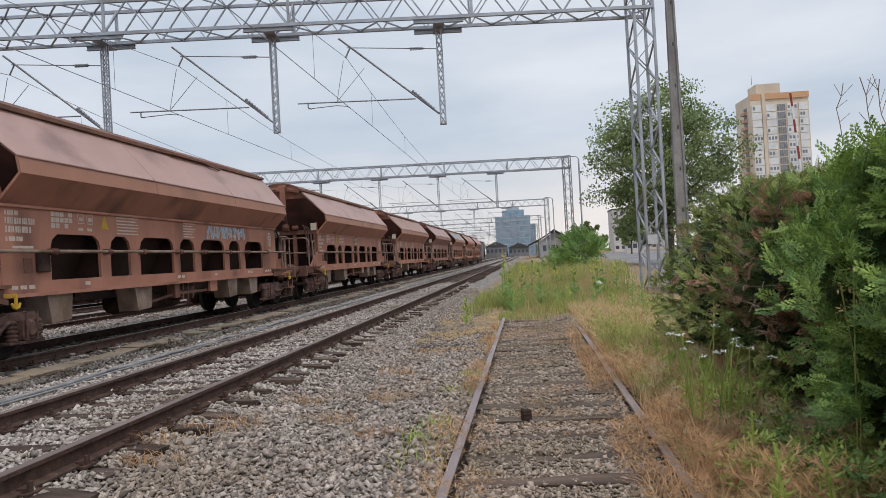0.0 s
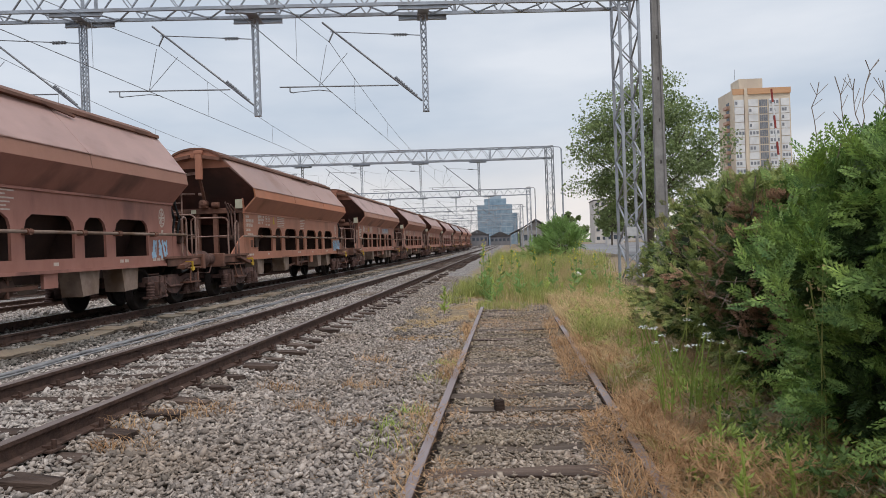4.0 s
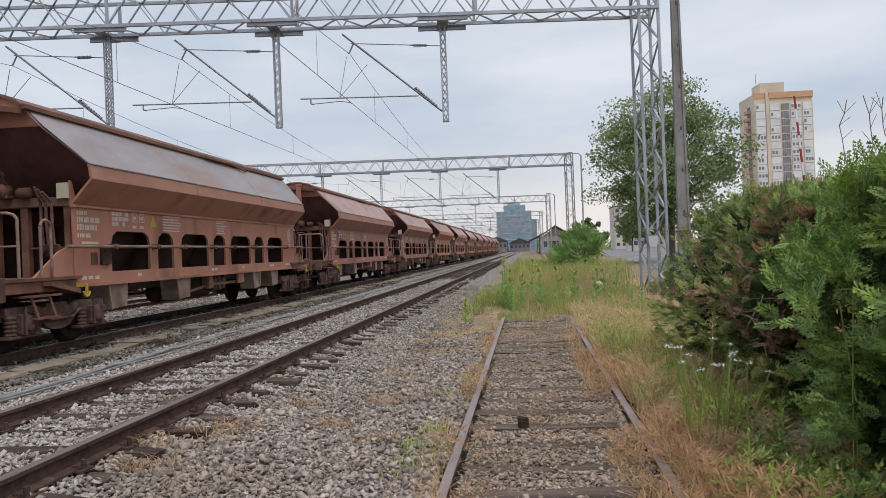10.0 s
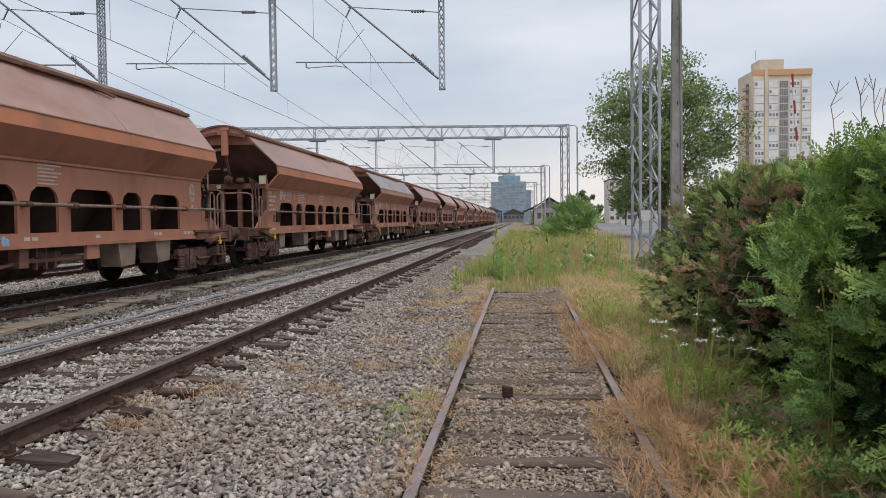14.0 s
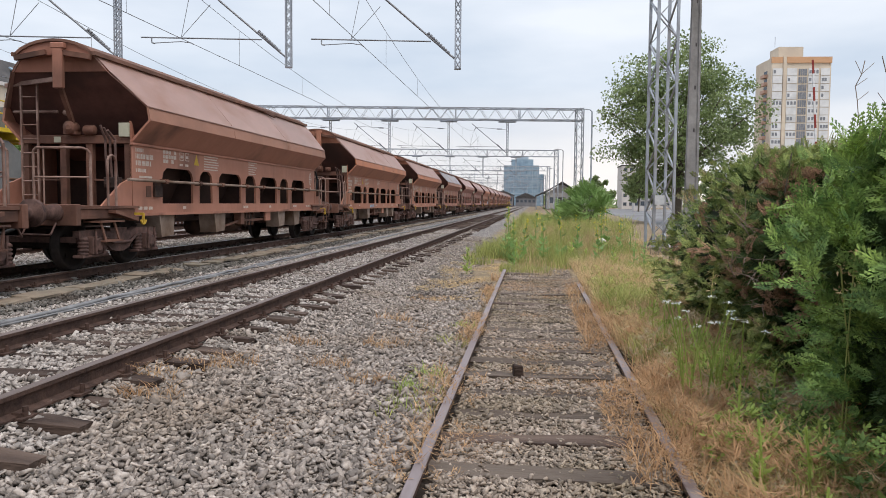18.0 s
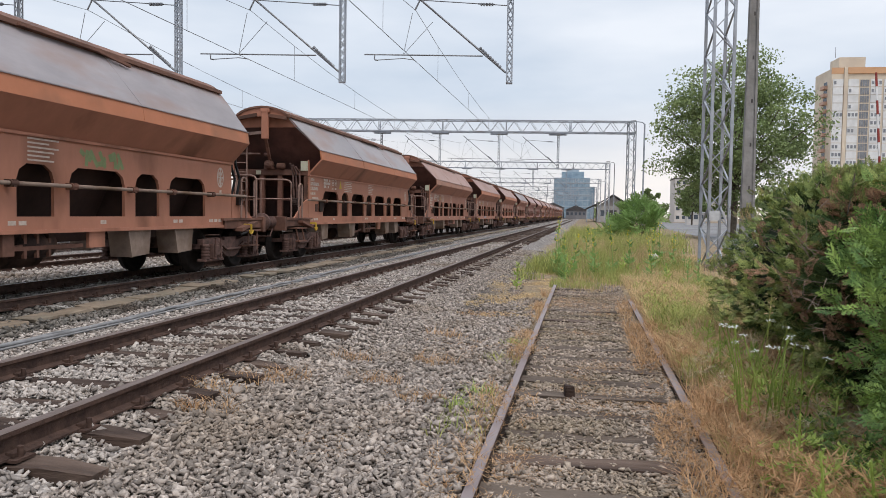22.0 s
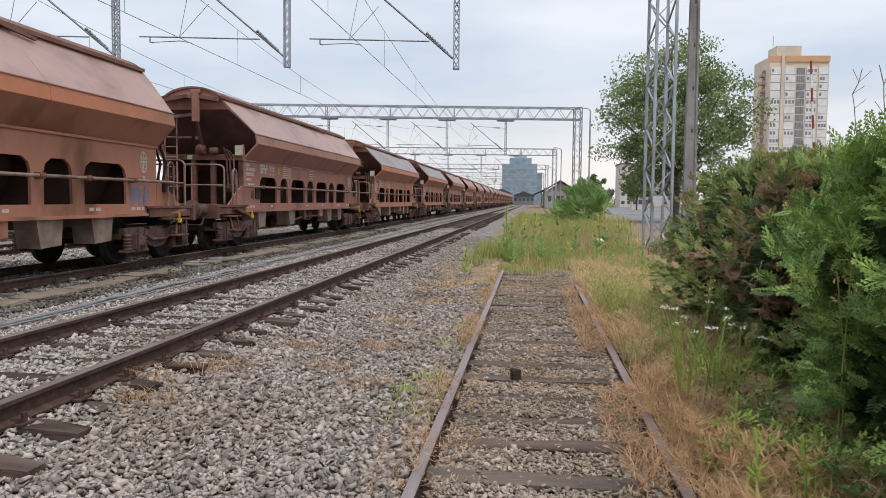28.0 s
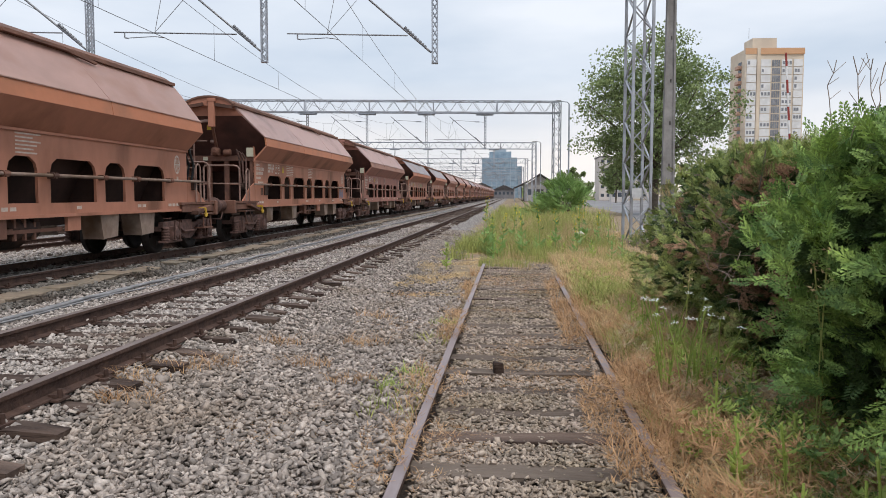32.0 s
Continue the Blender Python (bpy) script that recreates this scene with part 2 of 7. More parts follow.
    fine.inputs["Scale"].default_value, fine.inputs["Detail"].default_value = 9, 8
    l.new(g.outputs["Position"], fine.inputs["Vector"])
    soil = n.new("ShaderNodeValToRGB")
    soil.color_ramp.elements[0].position, soil.color_ramp.elements[0].color = 0.3, (0.13, 0.095, 0.062, 1)
    soil.color_ramp.elements[1].position, soil.color_ramp.elements[1].color = 0.7, (0.37, 0.285, 0.19, 1)
    l.new(fine.outputs[0], soil.inputs[0])
    mx = n.new("ShaderNodeMixRGB")
    l.new(edge.outputs[0], mx.inputs[0])
    l.new(crevice_shade.outputs[0], mx.inputs[1])
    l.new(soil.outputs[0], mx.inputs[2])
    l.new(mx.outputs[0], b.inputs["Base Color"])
    bp = n.new("ShaderNodeBump")
    bp.inputs["Strength"].default_value, bp.inputs["Distance"].default_value = 0.9, 0.03
    inv = n.new("ShaderNodeMath")
    inv.operation, inv.inputs[0].default_value = "SUBTRACT", 1.0
    l.new(v.outputs["Distance"], inv.inputs[1])
    l.new(inv.outputs[0], bp.inputs["Height"])
    l.new(bp.outputs[0], b.inputs["Normal"])
    return m


GROUND = ballast_material()
STONE_GREY = mat("dull_ballast_stone", (0.17, 0.14, 0.12), (0.43, 0.365, 0.315), 14, 0.92, 0, 0.35, c3=(0.24, 0.185, 0.14), s3=0.45, a3=0.58, world_space=True, vary=0.48)
STONE = mat("ballast_stone", (0.23, 0.195, 0.17), (0.51, 0.45, 0.405), 14, 0.92, 0, 0.35, c3=(0.22, 0.17, 0.13), s3=0.45, a3=0.58, world_space=True, vary=0.42)
STONE_DARK = mat("oily_ballast_stone", (0.075, 0.068, 0.058), (0.24, 0.215, 0.19), 14, 0.9, 0, 0.35, c3=(0.06, 0.045, 0.035), s3=0.6, a3=0.55, world_space=True, vary=0.5)
STONE_BROWN = mat("stained_ballast_stone", (0.20, 0.155, 0.12), (0.43, 0.35, 0.285), 14, 0.92, 0, 0.35, c3=(0.24, 0.19, 0.13), s3=0.6, a3=0.55, world_space=True, vary=0.4)
STRAW = mat("dry_straw", (0.50, 0.35, 0.18), (0.66, 0.50, 0.29), 3, 0.9, 0, 0, world_space=True, vary=0.3, leaf=0.4)
STRAW_PALE = mat("bleached_grass", (0.44, 0.35, 0.22), (0.62, 0.52, 0.36), 3, 0.9, 0, 0, world_space=True, vary=0.3, leaf=0.4)
STRAW_RED = mat("reddish_dry_grass", (0.42, 0.24, 0.125), (0.60, 0.40, 0.23), 2, 0.9, 0, 0, world_space=True, vary=0.3, leaf=0.4)
GRASS = mat("green_grass", (0.21, 0.27, 0.07), (0.52, 0.49, 0.18), 4, 0.8, 0, 0, world_space=True, vary=0.3, leaf=0.4)
WEED = mat("fresh_weed_leaf", (0.27, 0.36, 0.08), (0.46, 0.53, 0.15), 3, 0.7, 0, 0, world_space=True, vary=0.25, leaf=0.4)
WEED_DARK = mat("dark_weed_leaf", (0.06, 0.11, 0.03), (0.17, 0.24, 0.07), 3, 0.7, 0, 0, world_space=True, vary=0.35, leaf=0.3)
YELLOWFL = mat("yellow_petals", (0.65, 0.50, 0.02), (0.80, 0.66, 0.05), 9, 0.7, 0, 0)
WHITEFL = mat("white_petals", (0.70, 0.70, 0.66), (0.82, 0.82, 0.78), 9, 0.7, 0, 0)
THUJA = mat("conifer_spray", (0.10, 0.19, 0.055), (0.335, 0.455, 0.11), 5, 0.65, 0, 0, world_space=True, vary=0.4, leaf=0.28, lo=0.36, hi=0.66, detail=3.0, spec=0.35)
THUJA_OLIVE = mat("olive_conifer_spray", (0.115, 0.17, 0.055), (0.37, 0.41, 0.125), 7, 0.7, 0, 0, world_space=True, vary=0.45, leaf=0.28, c3=(0.36, 0.25, 0.14), s3=3.2, a3=0.62, lo=0.36, hi=0.66, detail=3.0)
THUJA_SHADED = mat("shaded_conifer_spray", (0.035, 0.065, 0.024), (0.095, 0.14, 0.045), 5, 0.75, 0, 0, world_space=True, vary=0.4, leaf=0.15)
# core colour: the shade in the gaps between boughs, painted near black
THUJA_CORE_SHADE = mat("conifer_core_shade", (0.010, 0.016, 0.008), (0.022, 0.032, 0.014), 3, 0.9, 0, 0.2)
THUJA_DEAD = mat("dead_conifer_spray", (0.22, 0.12, 0.075), (0.47, 0.29, 0.185), 9, 0.9, 0, 0, world_space=True, vary=0.4, leaf=0.4)
LEAF = mat("broadleaf", (0.14, 0.19, 0.075), (0.31, 0.37, 0.16), 0.6, 0.6, 0, 0, world_space=True, vary=0.35, leaf=0.4)
LEAF_BRIGHT = mat("bright_broadleaf", (0.16, 0.27, 0.08), (0.30, 0.42, 0.14), 0.8, 0.6, 0, 0, world_space=True, vary=0.3, leaf=0.4)
BARK = mat("bark", (0.08, 0.065, 0.05), (0.16, 0.13, 0.10), 8, 0.95, 0, 0.7)
ASPHALT = mat("grey_asphalt", (0.17, 0.165, 0.165), (0.26, 0.25, 0.25), 3, 0.9, 0, 0.2, c3=(0.14, 0.13, 0.13), s3=0.2, world_space=True)

# ---- mesh helpers ----


class Shape:
    """Collects vertices and faces of one mesh."""

    def __init__(self):
        self.v, self.f, self.s = [], [], []

    def add(self, v, f, smooth=False):
        k = len(self.v)
        self.v += [tuple(p) for p in v]
        self.f += [tuple(i + k for i in q) for q in f]
        self.s += [smooth] * len(f)
        return self

    def box(self, x0, x1, y0, y1, z0, z1):
        return self.add([(x0, y0, z0), (x1, y0, z0), (x1, y1, z0), (x0, y1, z0), (x0, y0, z1), (x1, y0, z1), (x1, y1, z1), (x0, y1, z1)],
                        [(0, 3, 2, 1), (4, 5, 6, 7), (0, 1, 5, 4), (1, 2, 6, 5), (2, 3, 7, 6), (3, 0, 4, 7)])

    def bar(self, p, q, w, h=None, n=4):
        """A straight bar from p to q: n = 4 square, more round."""
        p, q = Vector(p), Vector(q)
        d = (q - p).normalized()
        up = Vector((0, 0, 1)) if abs(d.z) < 0.95 else Vector((1, 0, 0))
        a = d.cross(up).normalized()
        b = a.cross(d).normalized()
        h = h or w
        ring = []
        for i in range(n):
            an = 2 * math.pi * (i + 0.5) / n
            k = math.sqrt(2) if n == 4 else 1.0
            ring.append(a * (math.cos(an) * w / 2 * k) + b * (math.sin(an) * h / 2 * k))
        v = [p + r for r in ring] + [q + r for r in ring]
        f = [(i, (i + 1) % n, n + (i + 1) % n, n + i) for i in range(n)]
        self.add(v, f, n > 5)
        return self.add(v, [tuple(range(n))[::-1], tuple(range(n, 2 * n))])

    def pipe(self, pts, r, n=8):
        for p, q in zip(pts, pts[1:]):
            self.bar(p, q, 2 * r, None, n)
        return self

    def prism(self, outline, a, b, axis="y", cap=True):
        """Extrude an outline. axis y: outline in (x, z); axis x: outline in (y, z); axis z: outline in (x, y)."""
        n = len(outline)
        put = {"y": lambda u, w, t: (u, t, w), "x": lambda u, w, t: (t, u, w), "z": lambda u, w, t: (u, w, t)}[axis]
        v = [put(u, w, a) for u, w in outline] + [put(u, w, b) for u, w in outline]
        f = [(i, (i + 1) % n, n + (i + 1) % n, n + i) for i in range(n)]
        if cap:
            f += [tuple(range(n))[::-1], tuple(range(n, 2 * n))]
        return self.add(v, f)

    def lathe(self, rings, axis="x", n=20, at=(0, 0, 0)):
        """rings: (position along the axis, radius)."""
        v, f = [], []
        for t, r in rings:
            for i in range(n):
                c, s = r * math.cos(2 * math.pi * i / n), r * math.sin(2 * math.pi * i / n)
                p = {"x": (t, c, s), "y": (c, t, s), "z": (c, s, t)}[axis]
                v.append((p[0] + at[0], p[1] + at[1], p[2] + at[2]))
        for k in range(len(rings) - 1):
            f += [(k * n + i, k * n + (i + 1) % n, (k + 1) * n + (i + 1) % n, (k + 1) * n + i) for i in range(n)]
        self.add(v, f, True)
        return self.add(v[:n] + v[-n:], [tuple(range(n))[::-1], tuple(range(n, 2 * n))])

    def mesh(self, name, *mats, bevel=0.0):
        me = bpy.data.meshes.new(name)
        me.from_pydata(self.v, [], self.f)
        me.polygons.foreach_set("use_smooth", self.s)
        bm = bmesh.new()
        bm.from_mesh(me)
        bmesh.ops.recalc_face_normals(bm, faces=bm.faces)
        if bevel:
            bmesh.ops.remove_doubles(bm, verts=bm.verts, dist=1e-5)
            bmesh.ops.bevel(bm, geom=[e for e in bm.edges if e.is_manifold and e.calc_face_angle(0) > 0.6], offset=bevel, segments=1, affect="EDGES", clamp_overlap=True)
        bm.to_mesh(me)
        bm.free()
        for m in mats:
            me.materials.append(m)
        return me


def raw_mesh(name, v, f, *mats):
    """A large mesh from arrays: v (n, 3), f (m, k) with equal corners."""
    me = bpy.data.meshes.new(name)
    v, f = np.asarray(v, np.float32), np.asarray(f, np.int32)
    me.vertices.add(len(v))
    me.vertices.foreach_set("co", v.ravel())
    me.loops.add(f.size)
    me.loops.foreach_set("vertex_index", f.ravel())
    me.polygons.add(len(f))
    me.polygons.foreach_set("loop_start", np.arange(len(f), dtype=np.int32) * f.shape[1])
    me.polygons.foreach_set("loop_total", np.full(len(f), f.shape[1], np.int32))
    me.update(calc_edges=True)
    me.validate()
    for m in mats:
        me.materials.append(m)
    return me


def thing(name, m=None, label="", category="", group="", kind=""):
    ob = new(name)
    ob.empty_display_size = 0.2
    if m is not None:
        ob.matrix_basis = m
    return tagged(ob, label, category, group, kind)


def part(name, shape, material, parent, label="", bevel=0.0, m=None):
    """One mesh object under a thing or a part."""
    me = shape if isinstance(shape, bpy.types.Mesh) else shape.mesh(name, material, bevel=bevel)
    ob = new(name, me)
    ob.parent = parent
    if m is not None:
        ob.matrix_basis = m
    return tagged(ob, label)


def single(name, shape, material, label="", category="", kind="", group="", bevel=0.0, m=None):
    me = shape if isinstance(shape, bpy.types.Mesh) else shape.mesh(name, material, bevel=bevel)
    ob = new(name, me)
    if m is not None:
        ob.matrix_basis = m
    return tagged(ob, label, category, group, kind)


RNG = np.random.default_rng(7)

# ---- plan ----
SIDING, T2, T3, T4, T5 = 0.18, -3.98, -8.70, -13.45, -18.2
RAIL2 = 0.28  # height of the running rails above the siding's
PROFILE = [(-900, -0.3), (-60, -0.3), (-21, 0.0), (-20, 0.07), (-11, 0.07), (-10.2, 0.07), (-7.1, 0.05), (-6.6, 0.02), (-5.9, 0.02), (-5.5, 0.05), (-5.15, 0.085),
           (-3.12, 0.085), (-2.92, 0.035), (-2.5, 0.01), (-1.5, -0.07), (-0.78, -0.045), (-0.62, -0.06), (-0.45, -0.085), (0.8, -0.085), (1.02, -0.035), (2.0, -0.01), (3.4, 0.05), (7, 0.05), (60, 0.05), (900, 0.0)]


def ground_z(x, y=0.0):
    return float(np.interp(x, [p[0] for p in PROFILE], [p[1] for p in PROFILE]))

# ---- ground ----


def build_ground():
    xs = sorted(set([p[0] for p in PROFILE] + [round(v, 2) for v in np.arange(-20, 8, 0.35)] + [-400, -200, -100, -40, -30, 10, 14, 20, 30, 45, 80, 150, 300, 500]))
    ys = list(np.arange(-30, 45, 0.5)) + list(np.arange(45, 120, 3.0)) + [120, 140, 170, 210, 260, 330, 420, 560, 800, 1200, 1800]
    ys = [-400, -150, -60] + ys
    v, f = [], []
    for y in ys:
        for x in xs:
            amp = 0.012 if abs(x) < 12 and -5 < y < 60 else 0.0
            v.append((x, y, ground_z(x) + amp * noise.noise((x * 1.3, y * 1.3, 0.3)) * 1.5))
    n = len(xs)
    for j in range(len(ys) - 1):
        for i in range(n - 1):
            f.append((j * n + i, j * n + i + 1, (j + 1) * n + i + 1, (j + 1) * n + i))
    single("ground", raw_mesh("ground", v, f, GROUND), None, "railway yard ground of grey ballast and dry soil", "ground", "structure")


build_ground()

# asphalt yard beside the weeds
yard = Shape()
yard.prism([(4.6, 26), (60, 20), (80, 220), (14, 220), (9, 60), (6.2, 34)], 0.02, 0.062, "z")
single("pavement", yard, ASPHALT, "pale grey asphalt yard beside the tracks", "pavement", "structure")

# ---- tracks ----
RAILPROF = [(-0.072, -0.155), (0.072, -0.155), (0.072, -0.142), (0.012, -0.125), (0.010, -0.045), (0.036, -0.035), (0.036, -0.006), (0.030, 0.0), (-0.030, 0.0), (-0.036, -0.006), (-0.036, -0.035), (-0.010, -0.045), (-0.012, -0.125), (-0.072, -0.142)]


def rail_shape(y0, y1, step=None):
    s = Shape()
    n = len(RAILPROF)
    ys = [y0, y1] if not step else list(np.arange(y0, y1, step)) + [y1]
    v = [(u, y, w) for y in ys for u, w in RAILPROF]
    f = [(k * n + i, k * n + (i + 1) % n, (k + 1) * n + (i + 1) % n, (k + 1) * n + i) for k in range(len(ys) - 1) for i in range(n)]
    s.add(v, f)
    s.add(v[:n], [tuple(range(n))[::-1]])
    s.add(v[-n:], [tuple(range(n))])
    return s


def rail(track, x, y0, y1, z, head):
    me = rail_shape(y0, y1).mesh("rail", RAILSIDE, head)
    for p in me.polygons:
        c = p.center
        if c.z > -0.004 and p.normal.z > 0.3:
            p.material_index = 1
    ob = new("rail", me)
    ob.parent = track
    ob.location = (x, 0, z)
    return ob


def sleeper_mesh(seed, length=2.5, w=0.24, h=0.15, m=None):
    r = random.Random(seed)
    s = Shape()
    n = 9
    v, f = [], []
    for i in range(n):
        u = -length / 2 + length * i / (n - 1)
        for a, b in ((-1, -1), (1, -1), (1, 1), (-1, 1)):
            v.append((u + r.uniform(-0.012, 0.012), a * (w / 2 + r.uniform(-0.022, 0.008) - (0.03 if i in (0, n - 1) else 0)), (0 if b > 0 else -h) + r.uniform(-0.014, 0.004) - (0.02 if i in (0, n - 1) and b > 0 else 0)))
    for i in range(n - 1):
        for k in range(4):
            f.append((i * 4 + k, i * 4 + (k + 1) % 4, (i + 1) * 4 + (k + 1) % 4, (i + 1) * 4 + k))
    f += [(0, 1, 2, 3), tuple(range(n * 4 - 4, n * 4))[::-1]]
    s.add(v, f)
    return s.mesh("sleeper", m or SLEEPER)


def sleepers(track, x, z, ys, length, mats, seed):
    kinds = [sleeper_mesh(seed + i, length + random.Random(seed + i).uniform(-0.15, 0.25), 0.24, 0.15, mats[i % len(mats)]) for i in range(6)]
    r = random.Random(seed)
    for y in ys:
        ob = new("sleeper", kinds[r.randrange(6)])
        ob.parent = track
        ob.matrix_basis = pose(x + r.uniform(-0.13, 0.08), y + r.uniform(-0.04, 0.04), z + r.uniform(-0.016, 0.004), 0, r.uniform(-0.5, 0.9), r.uniform(-1.6, 1.6))


def fastenings(track, x, z, ys, name="rail_fastening"):
    """Base plates with bolts at every sleeper, both sides of both rails."""
    s = Shape()
    for y in ys:
        for rx in (-0.75, 0.75):
            s.box(x + rx - 0.13, x + rx + 0.13, y - 0.08, y + 0.08, z - 0.165, z - 0.148)
            for k in (-1, 1):
                s.bar((x + rx + k * 0.095, y, z - 0.15), (x + rx + k * 0.095, y, z - 0.085), 0.04, None, 6)
                s.box(x + rx + k * 0.06 - 0.03, x + rx + k * 0.06 + 0.03, y - 0.045, y + 0.045, z - 0.145, z - 0.12)
    tagged(part(name, s, RAILSIDE, track), kind="stuff")


siding = thing("track_siding", None, "overgrown siding with rusty rails and grey timber sleepers", "railway track", kind="structure")
rail(siding, SIDING - 0.75, -6, 17.9, 0.0, RAILDULL)
rail(siding, SIDING + 0.75, -6, 15.2, 0.0, RAILDULL)
SIDE_Y = [-1.5 + 0.63 * i for i in range(31)]
sleepers(siding, SIDING, -0.057, SIDE_Y, 2.3, [SLEEPER_GREY, SLEEPER_GREY, SLEEPER], 11)
fastenings(siding, SIDING, 0.0, SIDE_Y)

track2 = thing("track_running", None, "empty running track with brown rails on timber sleepers", "railway track", kind="structure")
for dx in (-0.75, 0.75):
    rail(track2, T2 + dx, -15, 420, RAIL2, RAILTOP)
T2_Y = [-2 + 0.62 * i for i in range(150)]
sleepers(track2, T2 + 0.04, RAIL2 - 0.165, T2_Y, 2.42, [SLEEPER, SLEEPER, SLEEPER], 31)
fastenings(track2, T2, RAIL2, [y for y in T2_Y if y < 40])

track3 = thing("track_train", None, "main track under the goods train", "railway track", kind="structure")
for dx in (-0.75, 0.75):
    rail(track3, T3 + dx, -60, 520, RAIL2 - 0.01, RAILBRIGHT)
T3_Y = [0.3 + 0.6 * i for i in range(140)]
sleepers(track3, T3, RAIL2 - 0.17, T3_Y, 2.5, [PALECONC, PALECONC, PALECONC], 51)
fastenings(track3, T3, RAIL2 - 0.01, [y for y in T3_Y if y < 45])

for tx, seed in ((T4, 71), (T5, 91)):
    tr = thing("track_far", None, "running track behind the goods train", "railway track", kind="structure")
    for dx in (-0.75, 0.75):
        rail(tr, tx + dx, -20, 420, RAIL2 - 0.02, RAILTOP)
    sleepers(tr, tx, RAIL2 - 0.18, [2 + 0.6 * i for i in range(75)], 2.5, [SLEEPER], seed)

# concrete trough covers and a cable between the two running tracks
duct = thing("cable_trough", None, "row of old concrete trough covers beside the rails", "cable trough", kind="structure")
r_ = random.Random(5)
slabs = []
for i in range(5):
    sh = Shape().box(-0.19, 0.19, -0.285, 0.285, -0.06, 0)
    sh.v = [(x + r_.uniform(-0.025, 0.02), y + r_.uniform(-0.02, 0.02), z) for x, y, z in sh.v]
    slabs.append(sh.mesh("cover_slab", CONCRETE, bevel=0.012))
for i in range(160):
    if r_.random() < 0.05:
        continue
    ob = new("cover_slab", slabs[r_.randrange(5)])
    ob.parent = duct
    ob.matrix_basis = pose(-7.16 + 0.05 * math.sin(i * 0.4) + r_.uniform(-0.05, 0.05), -2 + i * 0.63, 0.135 + r_.uniform(-0.025, 0.02), r_.uniform(-3, 3), r_.uniform(-3, 3), r_.uniform(-7, 7))
cable = Shape()
for k, (cx, rad) in enumerate(((-6.02, 0.026), (-6.12, 0.017), (-5.93, 0.014))):
    pts = [(cx + 0.10 * noise.noise((y * 0.35, k * 3.7, 0.2)) + 0.05 * noise.noise((y * 1.1, k * 5.1, 4.2)), y, 0.058 + rad + 0.03 * noise.noise((y * 0.9, k * 2.2, 7.0))) for y in np.arange(0, 90, 0.6)]
    cable.pipe(pts, rad, 6)
CABLE = mat("grey_cable_sheath", (0.15, 0.145, 0.145), (0.28, 0.275, 0.275), 3, 0.9, 0, 0.1)
single("ground_cable", cable, CABLE, "grey cables lying along the ballast", "cable")

# ---- overhead line ----
GANTRIES = [(22.95, 3.33), (64.8, 3.33), (114.8, 2.9), (165, 2.7), (214, 2.6), (264, 2.6), (316, 2.6)]
SKEW = 7.3  # the portals stand slightly askew to the line
BEAM_Z0, BEAM_H, BEAM_D, MAST_W = 8.40, 0.93, 0.95, 0.76
POSTS = [-5.51, -10.41, -15.33, -20.23]  # along the beam, from the near mast


def mast_shape(w, d, h, bays, brace):
    chords, lattice = Shape(), Shape()
    c = [(0, 0), (w, 0), (w, d), (0, d)]
    for x, y in c:
        chords.bar((x, y, 0), (x, y, h), 0.075)
    for i in range(bays):
        z0, z1 = h * i / bays, h * (i + 1) / bays
        for k in range(4):
            (xa, ya), (xb, yb) = c[k], c[(k + 1) % 4]
            a, b = ((xa, ya), (xb, yb)) if (i + k) % 2 else ((xb, yb), (xa, ya))
            lattice.bar((*a, z0), (*b, z1), brace, brace * 0.5)
    return chords, lattice


def gantry(y, x, near):
    g = thing("catenary_gantry", pose(x, y, 0, 0, 0, SKEW), "grey galvanised steel lattice portal gantry over the tracks", "gantry", "overhead line gantries")
    left = -31.0
    for mx in (0.0, left):
        ch, la = mast_shape(MAST_W - 0.2, BEAM_D - 0.1, BEAM_Z0 + BEAM_H - 0.05, 15 if near else 11, 0.05)
        m = part("mast", ch, GALV, g, m=pose(mx + 0.2, 0.05, 0.05))
        part("mast_lattice", la, GALV, m)
        foot = Shape().box(-0.12, MAST_W - 0.08, -0.12, BEAM_D + 0.02, -0.3, 0.22)
        part("footing", foot, CONCRETE, m, bevel=0.02)
    ch, la = Shape(), Shape()
    x1 = MAST_W
    zs = (BEAM_Z0, BEAM_Z0 + BEAM_H)
    for z in zs:
        for yy in (0.0, BEAM_D):
            ch.bar((left, yy, z), (x1, yy, z), 0.09)
    n = int((x1 - left) / 1.3)
    for i in range(n):
        xa, xb = left + (x1 - left) * i / n, left + (x1 - left) * (i + 1) / n
        xm = (xa + xb) / 2
        for yy in (0.0, BEAM_D):
            la.bar((xa, yy, zs[0]), (xm, yy, zs[1]), 0.06, 0.03)
            la.bar((xm, yy, zs[1]), (xb, yy, zs[0]), 0.06, 0.03)
        for z in zs:
            la.bar((xa, 0, z), (xm, BEAM_D, z), 0.045, 0.03)
            la.bar((xm, BEAM_D, z), (xb, 0, z), 0.045, 0.03)
        if i % 4 == 0:
            for yy in (0.0, BEAM_D):
                la.bar((xa, yy, zs[0]), (xa, yy, zs[1]), 0.075)
            la.bar((xa, 0, zs[0]), (xa, BEAM_D, zs[1]), 0.04)
    b = part("beam", ch, GALV, g)
    part("beam_lattice", la, GALV, b)
    for k, px in enumerate(POSTS):
        drop_post(g, px, near, k)
    return g


